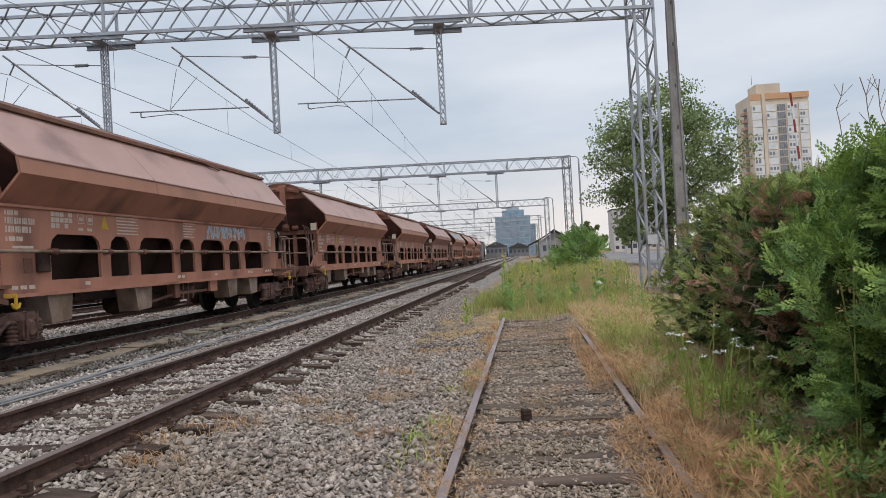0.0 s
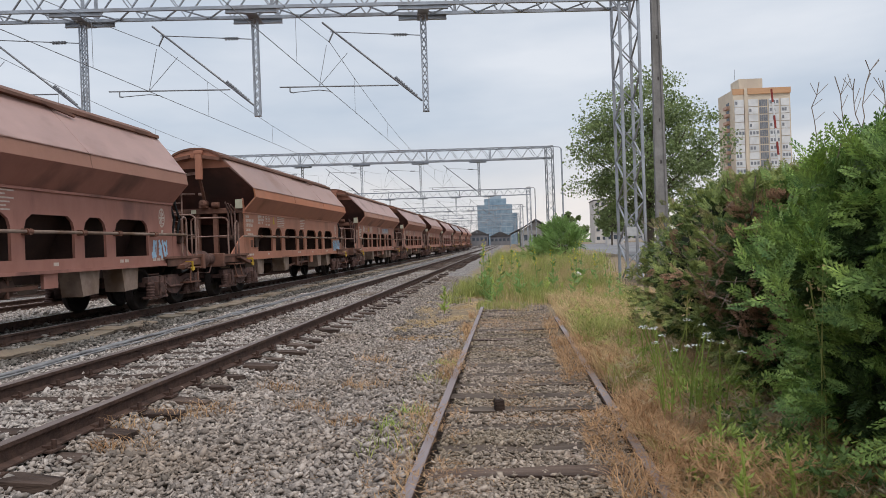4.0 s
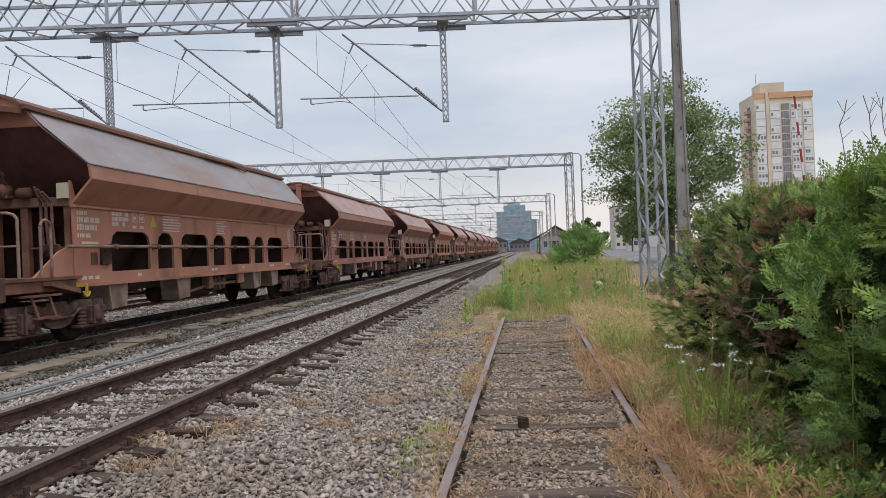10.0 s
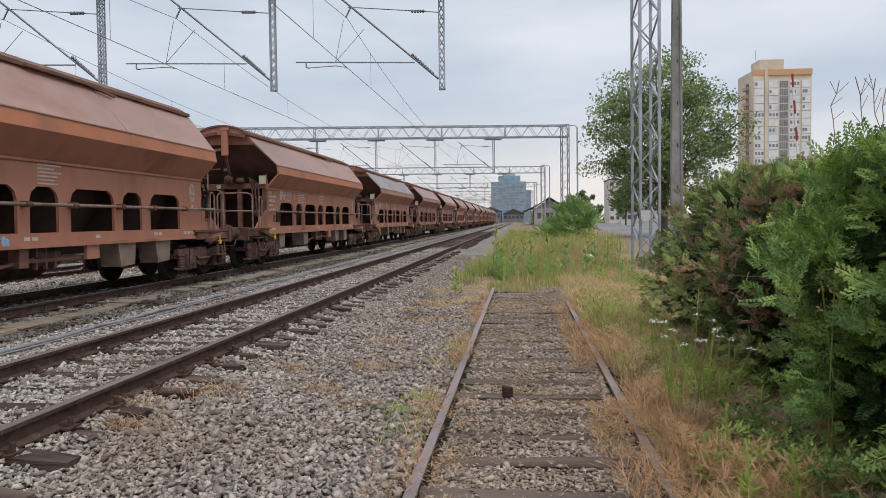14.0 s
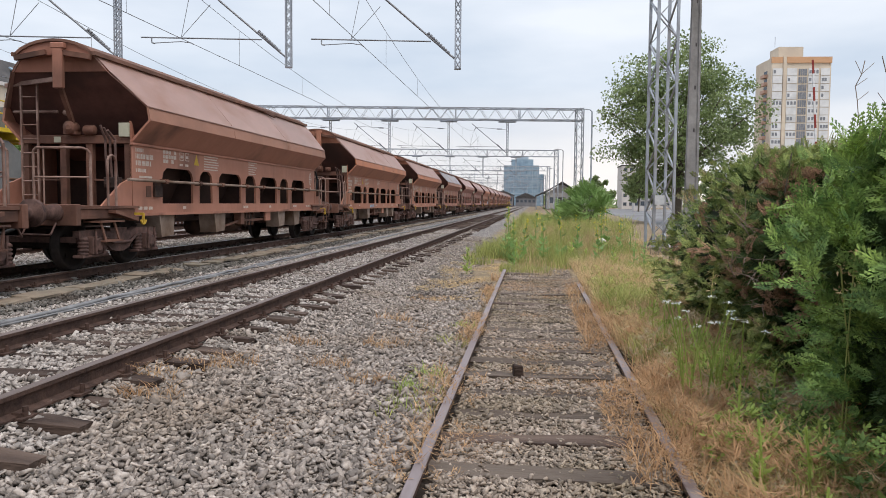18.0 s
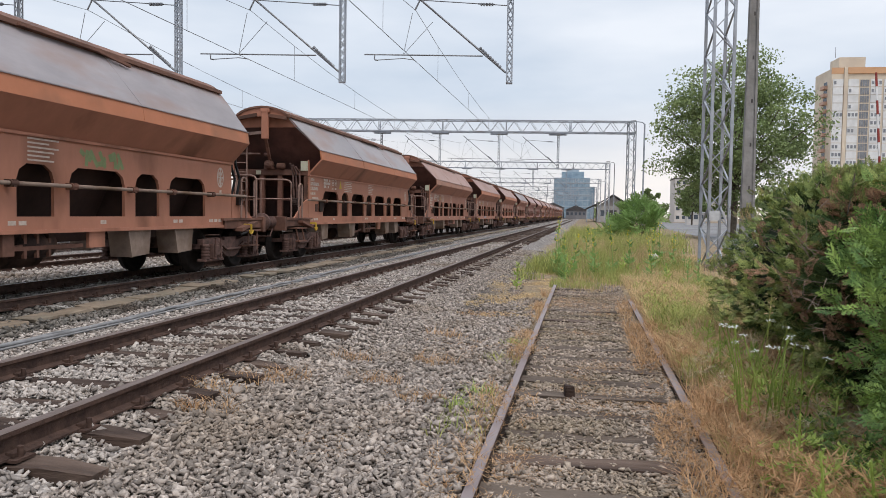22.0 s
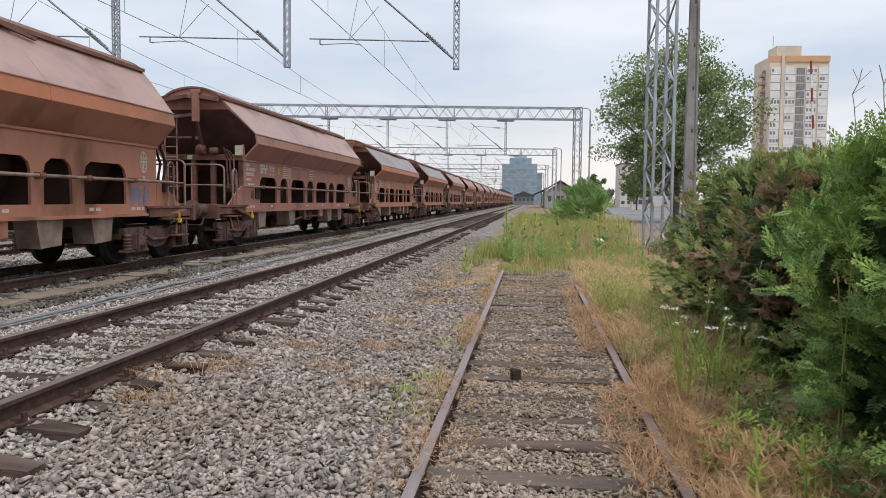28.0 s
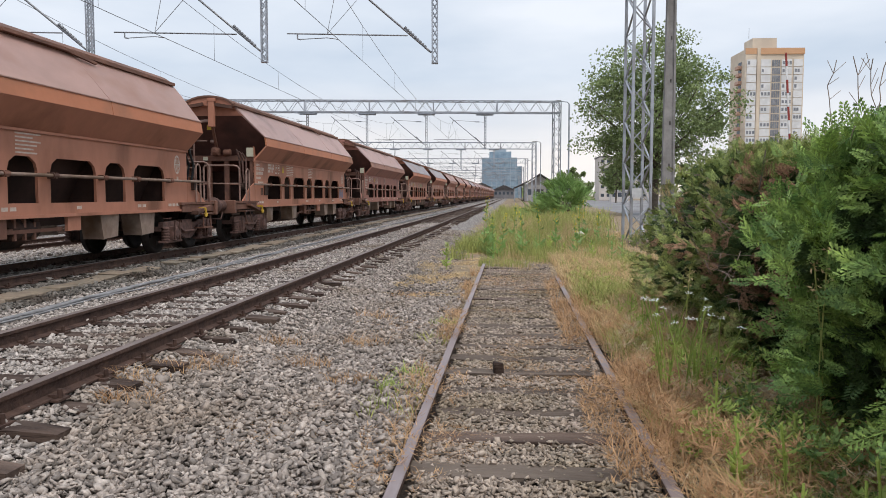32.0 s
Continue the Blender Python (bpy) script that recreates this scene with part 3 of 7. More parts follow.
def drop_post(g, px, near, k):
    """A hanging post with its bracket arm, stays, insulators and steady arm; the arm reaches to the left."""
    z0, z1, ym = 5.39, BEAM_Z0 - 0.05, BEAM_D / 2
    p = part("hanger_plate", Shape().box(-0.16, 0.16, -0.1, BEAM_D + 0.1, -0.19, -0.176), GALV, g, m=pose(px, 0, BEAM_Z0))
    for ya in (-0.10, BEAM_D - 0.02):
        o = [(ya, -0.175), (ya + 0.12, -0.175), (ya + 0.12, -0.16), (ya + 0.067, -0.16), (ya + 0.067, -0.065), (ya + 0.12, -0.065), (ya + 0.12, -0.05), (ya, -0.05), (ya, -0.065), (ya + 0.053, -0.065), (ya + 0.053, -0.16), (ya, -0.16)]
        part("hanger_channel", Shape().prism(o, -0.72, 0.72, "x"), GALV, p)
    ch = Shape()
    w = 0.15
    for sx in (-w / 2, w / 2):
        for sy in (-w / 2, w / 2):
            ch.bar((px + sx, ym + sy, z0), (px + sx, ym + sy, z1), 0.035)
    n = 12
    for i in range(n):
        za, zb = z0 + (z1 - z0) * i / n, z0 + (z1 - z0) * (i + 1) / n
        for sy in (-w / 2, w / 2):
            ch.bar((px - w / 2, ym + sy, za), (px + w / 2, ym + sy, zb), 0.02)
            ch.bar((px + w / 2, ym + sy, za), (px - w / 2, ym + sy, zb), 0.02)
    ch.box(px - w / 2 - 0.02, px + w / 2 + 0.02, ym - w / 2, ym + w / 2, z0 - 0.02, z0 + 0.02)
    post = part("drop_post", ch, GALV, g)
    arm = Shape()
    tip = (px - 2.95, ym, 8.06)
    arm.bar((px - 0.1, ym, z0 + 0.3), tip, 0.06, None, 8)
    arm.bar((px - 4.25, ym, 6.20), (px - 0.78, ym, 6.17), 0.04, None, 8)
    arm.bar((px - 0.1, ym, 7.62), (px - 2.72, ym, 7.78), 0.028, None, 6)
    arm.pipe([(px - 3.95, ym, 6.20), (px - 3.95, ym, 6.05), (px - 3.85, ym, 6.03)], 0.02, 6)
    arm.pipe([(px - 3.85, ym, 6.04), (px - 3.1, ym, 6.09), (px - 2.80, ym, 6.05), (px - 2.72, ym, 6.0)], 0.013, 6)
    arm.bar((px - 2.62, ym, 7.8), (px - 2.78, ym, 7.48), 0.05, None, 6)
    part("bracket_arm", arm, WIRE, post)
    a, b = Vector((px - 0.28, ym, z0 + 0.47)), Vector((px - 0.85, ym, z0 + 1.0))
    ins = Shape()
    d = (b - a).normalized() * 0.028
    ins.bar(a, b, 0.045, None, 8)
    for i in range(9):
        c = a.lerp(b, i / 8)
        ins.bar(c - d, c + d, 0.095, None, 10)
    part("bracket_insulator", ins, INSUL, post)
    ins = Shape()
    ins.bar((px - 0.45, ym, 7.65), (px - 0.95, ym, 7.67), 0.04, None, 8)
    for i in range(5):
        c = Vector((px - 0.5 - 0.08 * i, ym, 7.65))
        ins.bar(c, c + Vector((-0.05, 0, 0)), 0.10, None, 10)
    part("tie_insulator", ins, INSUL, post)
    hang = Shape()
    hang.bar((px - 3.1, ym, 6.2), (px - 2.85, ym, 7.4), 0.014, None, 4)
    hang.bar((px - 3.1, ym, 6.2), (px - 2.25, ym, 7.15), 0.014, None, 4)
    part("stay_wire", hang, WIRE, post)


for i, (gy, gx) in enumerate(GANTRIES):
    gantry(gy, gx, i < 2)


def overhead_wires():
    ca, sa = math.cos(radians(SKEW)), math.sin(radians(SKEW))
    for px in POSTS:
        s = Shape()
        u = px - 2.75
        sup = [(gx + u * ca - BEAM_D / 2 * sa, gy + u * sa + BEAM_D / 2 * ca) for gy, gx in GANTRIES]
        sup = [(sup[0][0], sup[0][1] - 44)] + sup + [(sup[-1][0], sup[-1][1] + 50)]
        for (xa, ya), (xb, yb) in zip(sup, sup[1:]):
            n = 12
            prev = None
            for j in range(n + 1):
                w = j / n
                x, y = xa + (xb - xa) * w, ya + (yb - ya) * w
                m, c = (x, y, 7.47 - 4 * 0.95 * w * (1 - w)), (x, y, 6.02)
                if prev:
                    s.bar(prev[0], m, 0.017, None, 5)
                    s.bar(prev[1], c, 0.019, None, 5)
                if j % 2 == 1:
                    s.bar(m, c, 0.009, None, 4)
                prev = (m, c)
        single("overhead_wire", s, WIRE, "messenger and contact wire with droppers", "overhead wire", group="overhead wires")


overhead_wires()

# ---- goods wagons ----
PAINTS = {
    "orange": mat("orange_brown_paint", (0.335, 0.145, 0.092), (0.415, 0.182, 0.118), 2.2, 0.6, 0, 0.08, 14, c3=(0.165, 0.072, 0.043), s3=0.9, a3=0.61, stretch=(1, 1, 0.45)),
    "brown": mat("faded_brown_paint", (0.32, 0.142, 0.095), (0.395, 0.182, 0.126), 2.2, 0.65, 0, 0.08, 14, c3=(0.125, 0.065, 0.048), s3=0.9, a3=0.61, stretch=(1, 1, 0.45)),
    "purple": mat("dull_red_brown_paint", (0.28, 0.124, 0.094), (0.35, 0.164, 0.128), 2.2, 0.65, 0, 0.08, 14, c3=(0.115, 0.06, 0.05), s3=0.9, a3=0.61, stretch=(1, 1, 0.45)),
}
ROOFS = {
    "orange": mat("sun_bleached_brown_slope", (0.27, 0.15, 0.115), (0.35, 0.205, 0.165), 1.6, 0.5, 0, 0.06, 9, c3=(0.25, 0.12, 0.08), s3=1.1, a3=0.6, spec=0.5, stretch=(1, 0.6, 1)),
    "purple": mat("faded_red_brown_slope", (0.31, 0.185, 0.155), (0.39, 0.24, 0.205), 1.6, 0.5, 0, 0.06, 9, c3=(0.20, 0.11, 0.09), s3=1.1, a3=0.6, spec=0.5, stretch=(1, 0.6, 1)),
    "grey": mat("bare_grey_slope", (0.215, 0.185, 0.185), (0.31, 0.27, 0.27), 1.8, 0.45, 0.15, 0.08, 9, c3=(0.24, 0.15, 0.12), s3=1.2, a3=0.56, spec=0.5, stretch=(1, 0.4, 1)),
}
# band copies of the paint; the orange one carries added sky light
BANDS = {
    "orange": mat("lit_orange_brown_band", (0.37, 0.14, 0.07), (0.44, 0.17, 0.09), 1.6, 0.55, 0, 0.05, 14, c3=(0.26, 0.12, 0.07), s3=0.7, a3=0.6),
    "brown": mat("brown_side_band", (0.29, 0.14, 0.093), (0.35, 0.175, 0.12), 1.6, 0.55, 0, 0.05, 14, c3=(0.21, 0.105, 0.07), s3=0.7, a3=0.6),
    "purple": mat("red_brown_side_band", (0.27, 0.132, 0.092), (0.325, 0.164, 0.118), 1.6, 0.55, 0, 0.05, 14, c3=(0.19, 0.10, 0.075), s3=0.7, a3=0.6),
}
SLOT_PAINT, SLOT_ROOF, SLOT_BAND = PAINTS["orange"], ROOFS["orange"], BANDS["orange"]
UNDER = mat("oily_underframe", (0.018, 0.013, 0.011), (0.055, 0.034, 0.028), 6, 0.85, 0.1, 0.3, c3=(0.10, 0.055, 0.04), s3=2)
ROOFTOP = mat("dusty_roof_sheet", (0.15, 0.075, 0.052), (0.215, 0.112, 0.08), 3, 0.7, 0, 0.1, c3=(0.11, 0.06, 0.045), s3=1.0)
BOGIEM = mat("grimy_bogie_steel", (0.05, 0.030, 0.026), (0.155, 0.088, 0.072), 7, 0.8, 0.1, 0.3)
WHEELM = mat("wheel_steel", (0.014, 0.011, 0.01), (0.038, 0.028, 0.025), 8, 0.7, 0.3, 0.1)
# near-black steel that holds the shade inside the hopper and its ends
INNER = mat("shaded_hopper_steel", (0.03, 0.017, 0.014), (0.055, 0.03, 0.024), 3, 0.8, 0, 0.1)
# end sheets darker than the body paint: hood shade put into the colour
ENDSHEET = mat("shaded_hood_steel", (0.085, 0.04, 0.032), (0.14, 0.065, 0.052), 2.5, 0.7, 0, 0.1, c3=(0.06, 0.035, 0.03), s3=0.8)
RAILINGM = mat("dusty_railing_steel", (0.20, 0.125, 0.10), (0.32, 0.21, 0.17), 5, 0.6, 0.1, 0.1, c3=(0.12, 0.06, 0.045), s3=2.0)
PLACARD = mat("weathered_placard", (0.38, 0.36, 0.27), (0.48, 0.45, 0.34), 5, 0.8, 0, 0.05)
# grime on the fittings; on the end posts also shadow put into the colour
GRIME_SHADE = mat("grimy_shaded_steel", (0.12, 0.055, 0.038), (0.20, 0.10, 0.07), 4, 0.75, 0, 0.15, c3=(0.075, 0.04, 0.03), s3=1.2)
CHUTE = mat("dusty_chute_steel", (0.18, 0.125, 0.10), (0.29, 0.215, 0.17), 4, 0.8, 0.1, 0.2, c3=(0.13, 0.08, 0.05), s3=1.5)
LETTER = mat("white_lettering", (0.40, 0.31, 0.25), (0.58, 0.49, 0.42), 12, 0.8, 0, 0)
YELLOW = mat("yellow_marking", (0.40, 0.25, 0.03), (0.52, 0.34, 0.05), 12, 0.7, 0, 0)
BLUEG = mat("blue_spray_paint", (0.10, 0.22, 0.40), (0.35, 0.48, 0.58), 9, 0.6, 0, 0)
PALEBLUE = mat("pale_blue_spray_paint", (0.30, 0.46, 0.60), (0.42, 0.58, 0.70), 9, 0.6, 0, 0)
FADEBLUE = mat("faded_blue_spray_paint", (0.19, 0.15, 0.18), (0.20, 0.22, 0.31), 9, 0.7, 0, 0)
GREENG = mat("green_spray_paint", (0.17, 0.20, 0.09), (0.22, 0.28, 0.13), 9, 0.6, 0, 0)
HOSE = mat("black_rubber", (0.012, 0.012, 0.013), (0.03, 0.03, 0.03), 9, 0.6, 0, 0)

WINDOWS = [(1.18, 2.62), (2.95, 3.66), (4.03, 5.47), (5.77, 6.52), (6.86, 8.26), (8.57, 9.32), (9.67, 11.03)]
BODY0, BODY1, PX = 0.0, 12.28, 1.14
RAKE = -0.52  # rear end of the roof


def side_panel():
    """Side sheet with seven openings whose upper corners are cut off."""
    s = Shape()
    z0, z1, za, zb, t = 0.95, 2.34, 1.17, 1.91, 0.05
    y0, y1 = 0.0, 12.2
    s.box(PX - t, PX, y0, y1, z0, za)
    s.box(PX - t, PX, y0, y1, zb, z1)
    edges = [y0] + [v for w in WINDOWS for v in w] + [y1]
    for a, b in zip(edges[::2], edges[1::2]):
        s.box(PX - t, PX, a, b, za, zb)
    for i, (a, b) in enumerate(WINDOWS):
        c = 0.2
        for (p, q) in ((a, a + c), (b, b - c)):
            s.prism([(p, zb), (q, zb), (p + (q - p) * 0.25, zb - c * 0.45), (p, zb - c * 1.1)], PX - t, PX, "x")
    return s


def raked(profile, rear, front):
    """Sheet of small thickness through profile points (x, z), whose ends lie at rear and front (one y for each point)."""
    n = len(profile)
    v = [(x, y, z) for (x, z), y in zip(profile, rear)] + [(x, y, z) for (x, z), y in zip(profile, front)]
    return v, [(i, (i + 1) % n, n + (i + 1) % n, n + i) for i in range(n)] + [tuple(range(n))[::-1], tuple(range(n, 2 * n))]


def wheelset():
    s = Shape()
    s.bar((-0.95, 0, 0), (0.95, 0, 0), 0.16, None, 12)
    for k in (-1, 1):
        x = 0.70 * k
        s.lathe([(x - 0.02 * k, 0.10), (x - 0.02 * k, 0.36), (x - 0.06 * k, 0.38), (x - 0.06 * k, 0.485), (x - 0.03 * k, 0.49), (x - 0.025 * k, 0.462), (x + 0.075 * k, 0.455), (x + 0.075 * k, 0.38), (x + 0.03 * k, 0.36), (x + 0.03 * k, 0.10)], "x", 28)
        for i in range(4):
            a = math.pi / 2 * i
            s.bar((x + 0.034 * k, 0.24 * math.cos(a), 0.24 * math.sin(a)), (x + 0.045 * k, 0.24 * math.cos(a), 0.24 * math.sin(a)), 0.09, None, 8)
    return s.mesh("wheelset", WHEELM)


def build_wagon():
    w = thing("hopper_wagon", None, "brown steel self-discharging hopper wagon with swing roof", "goods wagon", "wagons of the train")
    # hopper shell: undercut, band and roof slope
    for k in (1, -1):
        s = Shape()
        s.prism([(1.13 * k, 2.325), (1.525 * k, 2.75), (1.48 * k, 2.76), (1.09 * k, 2.345)], BODY0, BODY1)
        part("hopper_side", s, SLOT_PAINT, w)
        s = Shape()
        s.prism([(1.525 * k, 2.75), (1.485 * k, 3.0), (1.44 * k, 3.0), (1.48 * k, 2.76)], BODY0, BODY1)
        part("side_band", s, SLOT_BAND, w)
        s = Shape()
        pr = [(1.485 * k, 3.0), (0.985 * k, 3.60), (0.72 * k, 3.90), (0.72 * k, 3.84), (0.95 * k, 3.57), (1.44 * k, 3.0)]
        s.add(*raked(pr, (BODY0, -0.46, RAKE, RAKE, -0.46, BODY0), (BODY1, BODY1 + 0.14, BODY1 + 0.2, BODY1 + 0.2, BODY1 + 0.14, BODY1)))
        part("roof_slope", s, SLOT_ROOF, w)
    # weld seams and lap joints on the slope and the band
    for k in (1, -1):
        for y in (4.15, 8.25):
            part("seam", Shape().bar((1.487 * k, y, 3.0), (0.72 * k, y, 3.907), 0.022, 0.010), SLOT_ROOF, w)
            part("seam", Shape().bar((1.527 * k, y, 2.75), (1.487 * k, y, 3.0), 0.018, 0.006), SLOT_BAND, w)
        part("slope_edge", Shape().bar((1.492 * k, BODY0, 3.005), (1.492 * k, BODY1, 3.005), 0.022, 0.018), SLOT_ROOF, w)
    # arched swing roof with its lip
    arc = [(0.84 * math.sin(a), 3.89 + 0.28 * (math.cos(a) - math.cos(1.2)) / (1 - math.cos(1.2))) for a in np.linspace(-1.2, 1.2, 13)]
    s = Shape()
    s.prism(arc + [(x * 0.97, z - 0.05) for x, z in arc[::-1]], RAKE - 0.14, 12.40)
    part("swing_roof", s, ROOFTOP, w)
    for k in (1, -1):
        s = Shape()
        s.box(min(0.72 * k, 0.82 * k), max(0.72 * k, 0.82 * k), RAKE - 0.14, 12.40, 3.86, 3.93)
        part("roof_lip", s, ROOFTOP, w)
        s = Shape()
        s.bar((0.83 * k, 7.9, 3.89), (0.90 * k, 8.8, 3.78), 0.05)
        s.box(min(0.82 * k, 0.87 * k), max(0.82 * k, 0.87 * k), 6.2, 8.0, 3.86, 3.90)
        part("roof_latch", s, ROOFTOP, w)
    s = Shape().prism(arc + [(0.72, 3.74), (-0.72, 3.74)], 12.31, 12.38)
    part("roof_end", s, GRIME_SHADE, w)
    s = Shape()
    s.prism(arc + [(0.72, 3.88), (-0.72, 3.88)], RAKE - 0.1, RAKE - 0.02)
    part("roof_end", s, SLOT_PAINT, w)
    for k in (1, -1):
        part("roof_arm", Shape().bar((0.74 * k, RAKE - 0.15, 3.82), (0.13 * k, RAKE - 0.15, 3.92), 0.07, 0.09), GRIME_SHADE, w)
    # upright fascia under the arch, then the end sheet that slopes deep under the hood
    s = Shape()
    s.add([(0.72, RAKE, 3.89), (0.97, -0.45, 3.60), (-0.97, -0.45, 3.60), (-0.72, RAKE, 3.89), (0.72, RAKE + 0.03, 3.89), (0.97, -0.42, 3.60), (-0.97, -0.42, 3.60), (-0.72, RAKE + 0.03, 3.89)],
          [(0, 1, 2, 3), (7, 6, 5, 4), (0, 4, 5, 1), (1, 5, 6, 2), (2, 6, 7, 3), (3, 7, 4, 0)])
    part("end_fascia", s, SLOT_PAINT, w)
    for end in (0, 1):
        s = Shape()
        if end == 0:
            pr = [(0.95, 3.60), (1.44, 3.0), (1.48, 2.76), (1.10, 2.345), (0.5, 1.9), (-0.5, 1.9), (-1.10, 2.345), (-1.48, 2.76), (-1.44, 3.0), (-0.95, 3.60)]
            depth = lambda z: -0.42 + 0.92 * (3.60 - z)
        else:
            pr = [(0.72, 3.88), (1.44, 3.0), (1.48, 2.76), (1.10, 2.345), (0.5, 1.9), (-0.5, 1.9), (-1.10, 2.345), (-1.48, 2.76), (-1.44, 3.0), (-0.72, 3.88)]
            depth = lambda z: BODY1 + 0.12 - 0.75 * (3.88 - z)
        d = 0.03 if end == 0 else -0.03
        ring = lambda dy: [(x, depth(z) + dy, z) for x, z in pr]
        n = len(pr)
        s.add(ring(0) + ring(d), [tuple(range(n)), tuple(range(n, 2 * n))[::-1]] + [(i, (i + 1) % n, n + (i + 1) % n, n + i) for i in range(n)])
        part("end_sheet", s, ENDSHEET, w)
    # lower side sheets
    sp = side_panel()
    part("side_panel", sp, SLOT_PAINT, w)
    sp2 = Shape()
    sp2.add([(-x, y, z) for x, y, z in sp.v], [f[::-1] for f in sp.f])
    part("side_panel", sp2, SLOT_PAINT, w)
    for k in (1, -1):
        part("panel_rim", Shape().box(min(1.10 * k, 1.175 * k), max(1.10 * k, 1.175 * k), -0.02, 12.22, 2.29, 2.335), SLOT_PAINT, w)
        part("panel_rim", Shape().box(min(1.10 * k, 1.165 * k), max(1.10 * k, 1.165 * k), -0.02, 12.22, 0.93, 0.985), SLOT_PAINT, w)
        # corner plate that rises from the panel to the undercut
        part("corner_plate", Shape().prism([(-0.02, 2.34), (0.16, 2.34), (0.04, 2.72), (-0.02, 2.74)], 1.10 * k, 1.13 * k, "x"), SLOT_PAINT, w)
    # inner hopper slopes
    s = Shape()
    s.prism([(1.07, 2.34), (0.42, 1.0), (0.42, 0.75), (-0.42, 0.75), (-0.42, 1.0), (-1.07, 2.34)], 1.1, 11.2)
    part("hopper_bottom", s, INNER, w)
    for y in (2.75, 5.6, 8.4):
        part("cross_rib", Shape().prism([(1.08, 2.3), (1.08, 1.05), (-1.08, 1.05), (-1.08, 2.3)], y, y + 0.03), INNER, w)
    # hand rail along the side, on brackets
    for k in (1, -1):
        s = Shape()
        s.bar((1.25 * k, -0.35, 1.62), (1.25 * k, 12.7, 1.62), 0.062, None, 8)
        part("control_rod", s, CHUTE, w)
        for i in (0, 2, 4, 6):
            for y in (WINDOWS[i][0] - 0.06, WINDOWS[i][1] + 0.10):
                s = Shape()
                s.box(min(1.14 * k, 1.29 * k), max(1.14 * k, 1.29 * k), y - 0.03, y + 0.03, 1.57, 1.67)
                s.bar((1.25 * k, y - 0.07, 1.62), (1.25 * k, y + 0.07, 1.62), 0.10, None, 10)
                part("rod_bearing", s, GRIME_SHADE, w)
    # underframe
    s = Shape()
    s.box(-0.30, 0.30, -1.98, 13.6, 0.74, 1.02)
    for y in (1.9, 4.2, 6.5, 8.8, 10.6):
        s.box(-1.07, 1.07, y, y + 0.12, 0.86, 1.0)
    s.bar((-1.0, 2.6, 0.55), (-1.0, 9.0, 0.55), 0.05)
    s.bar((0.2, 4.6, 0.62), (0.2, 7.2, 0.62), 0.5, None, 14)
    part("underframe", s, UNDER, w)
    part("air_tank", Shape().lathe([(6.0, 0.05), (6.02, 0.2), (6.7, 0.2), (6.72, 0.05)], "y", 14, (0.85, 0, 0.76)), UNDER, w)
    # discharge chutes
    for y in (1.42, 4.15, 8.75, 10.25):
        for k in (1, -1):
            s = Shape()
            o = [(y - 0.36, 0.96), (y + 0.36, 0.96), (y + 0.30, 0.50), (y - 0.26, 0.47)]
            s.prism(o, 1.08 * k, 1.105 * k, "x")
            s.prism([(y - 0.36, 0.96), (y - 0.33, 0.96), (y - 0.23, 0.47), (y - 0.26, 0.47)], 0.72 * k, 1.08 * k, "x")
            s.bar((1.12 * k, y - 0.36, 0.95), (1.12 * k, y - 0.26, 0.47), 0.03)
            part("discharge_chute", s, CHUTE, w)
    for k in (1, -1):
        part("brake_box", Shape().box(min(0.9 * k, 1.10 * k), max(0.9 * k, 1.10 * k), 5.55, 5.78, 0.62, 0.95), GRIME_SHADE, w, bevel=0.01)
        part("number_board", Shape().box(min(1.06 * k, 1.12 * k), max(1.06 * k, 1.12 * k), 7.35, 7.75, 0.68, 0.95), SLOT_PAINT, w)
        s = Shape()
        s.bar((1.02 * k, 5.8, 0.72), (1.02 * k, 7.3, 0.72), 0.06)
        s.bar((1.0 * k, 4.6, 0.60), (1.0 * k, 6.3, 0.78), 0.05)
        for y in (6.05, 6.3, 6.55):
            s.bar((1.02 * k, y, 0.95), (1.02 * k, y, 0.58), 0.05)
        part("brake_gear", s, GRIME_SHADE, w)
    # end platforms and head stocks
    for end in (0, 1):
        f = (lambda y: y) if end == 0 else (lambda y: 11.8 - y)
        g = (lambda y: y) if end == 0 else (lambda y: 12.2 - y)
        yy = lambda a, b, h=f: (min(h(a), h(b)), max(h(a), h(b)))
        tone = GRIME_SHADE
        part("head_stock", Shape().box(-1.25, 1.25, *yy(-2.0, -1.86), 0.80, 1.16), tone, w, bevel=0.012)
        part("platform", Shape().box(-1.22, 1.22, *yy(-1.85, 0.1), 1.08, 1.13), GRIME_SHADE, w)
        for k in (1, -1):
            part("sole_bar", Shape().box(min(0.98 * k, 1.19 * k), max(0.98 * k, 1.19 * k), *yy(-1.85, -0.02), 0.90, 1.075), tone, w, bevel=0.01)
        for k in (1, -1):
            s = Shape()
            a, b = f(-2.0), f(-2.6)
            q = 1 if b > a else -1
            s.lathe([(a, 0.15), (a + 0.06 * q, 0.15), (a + 0.06 * q, 0.12), (a + 0.34 * q, 0.12), (a + 0.34 * q, 0.095), (b - 0.06 * q, 0.095), (b - 0.05 * q, 0.225), (b, 0.21)], "y", 18, (0.875 * k, 0, 1.02))
            part("buffer", s, BOGIEM, w)
        s = Shape()
        s.bar((0, f(-1.9), 1.0), (0, f(-2.45), 0.98), 0.08)
        s.bar((0, f(-2.4), 1.02), (0, f(-2.55), 0.72), 0.06)
        s.pipe([(0.35, f(-2.0), 0.95), (0.36, f(-2.3), 0.75), (0.25, f(-2.5), 0.68), (0.1, f(-2.6), 0.8)], 0.03, 6)
        part("coupling", s, HOSE, w)
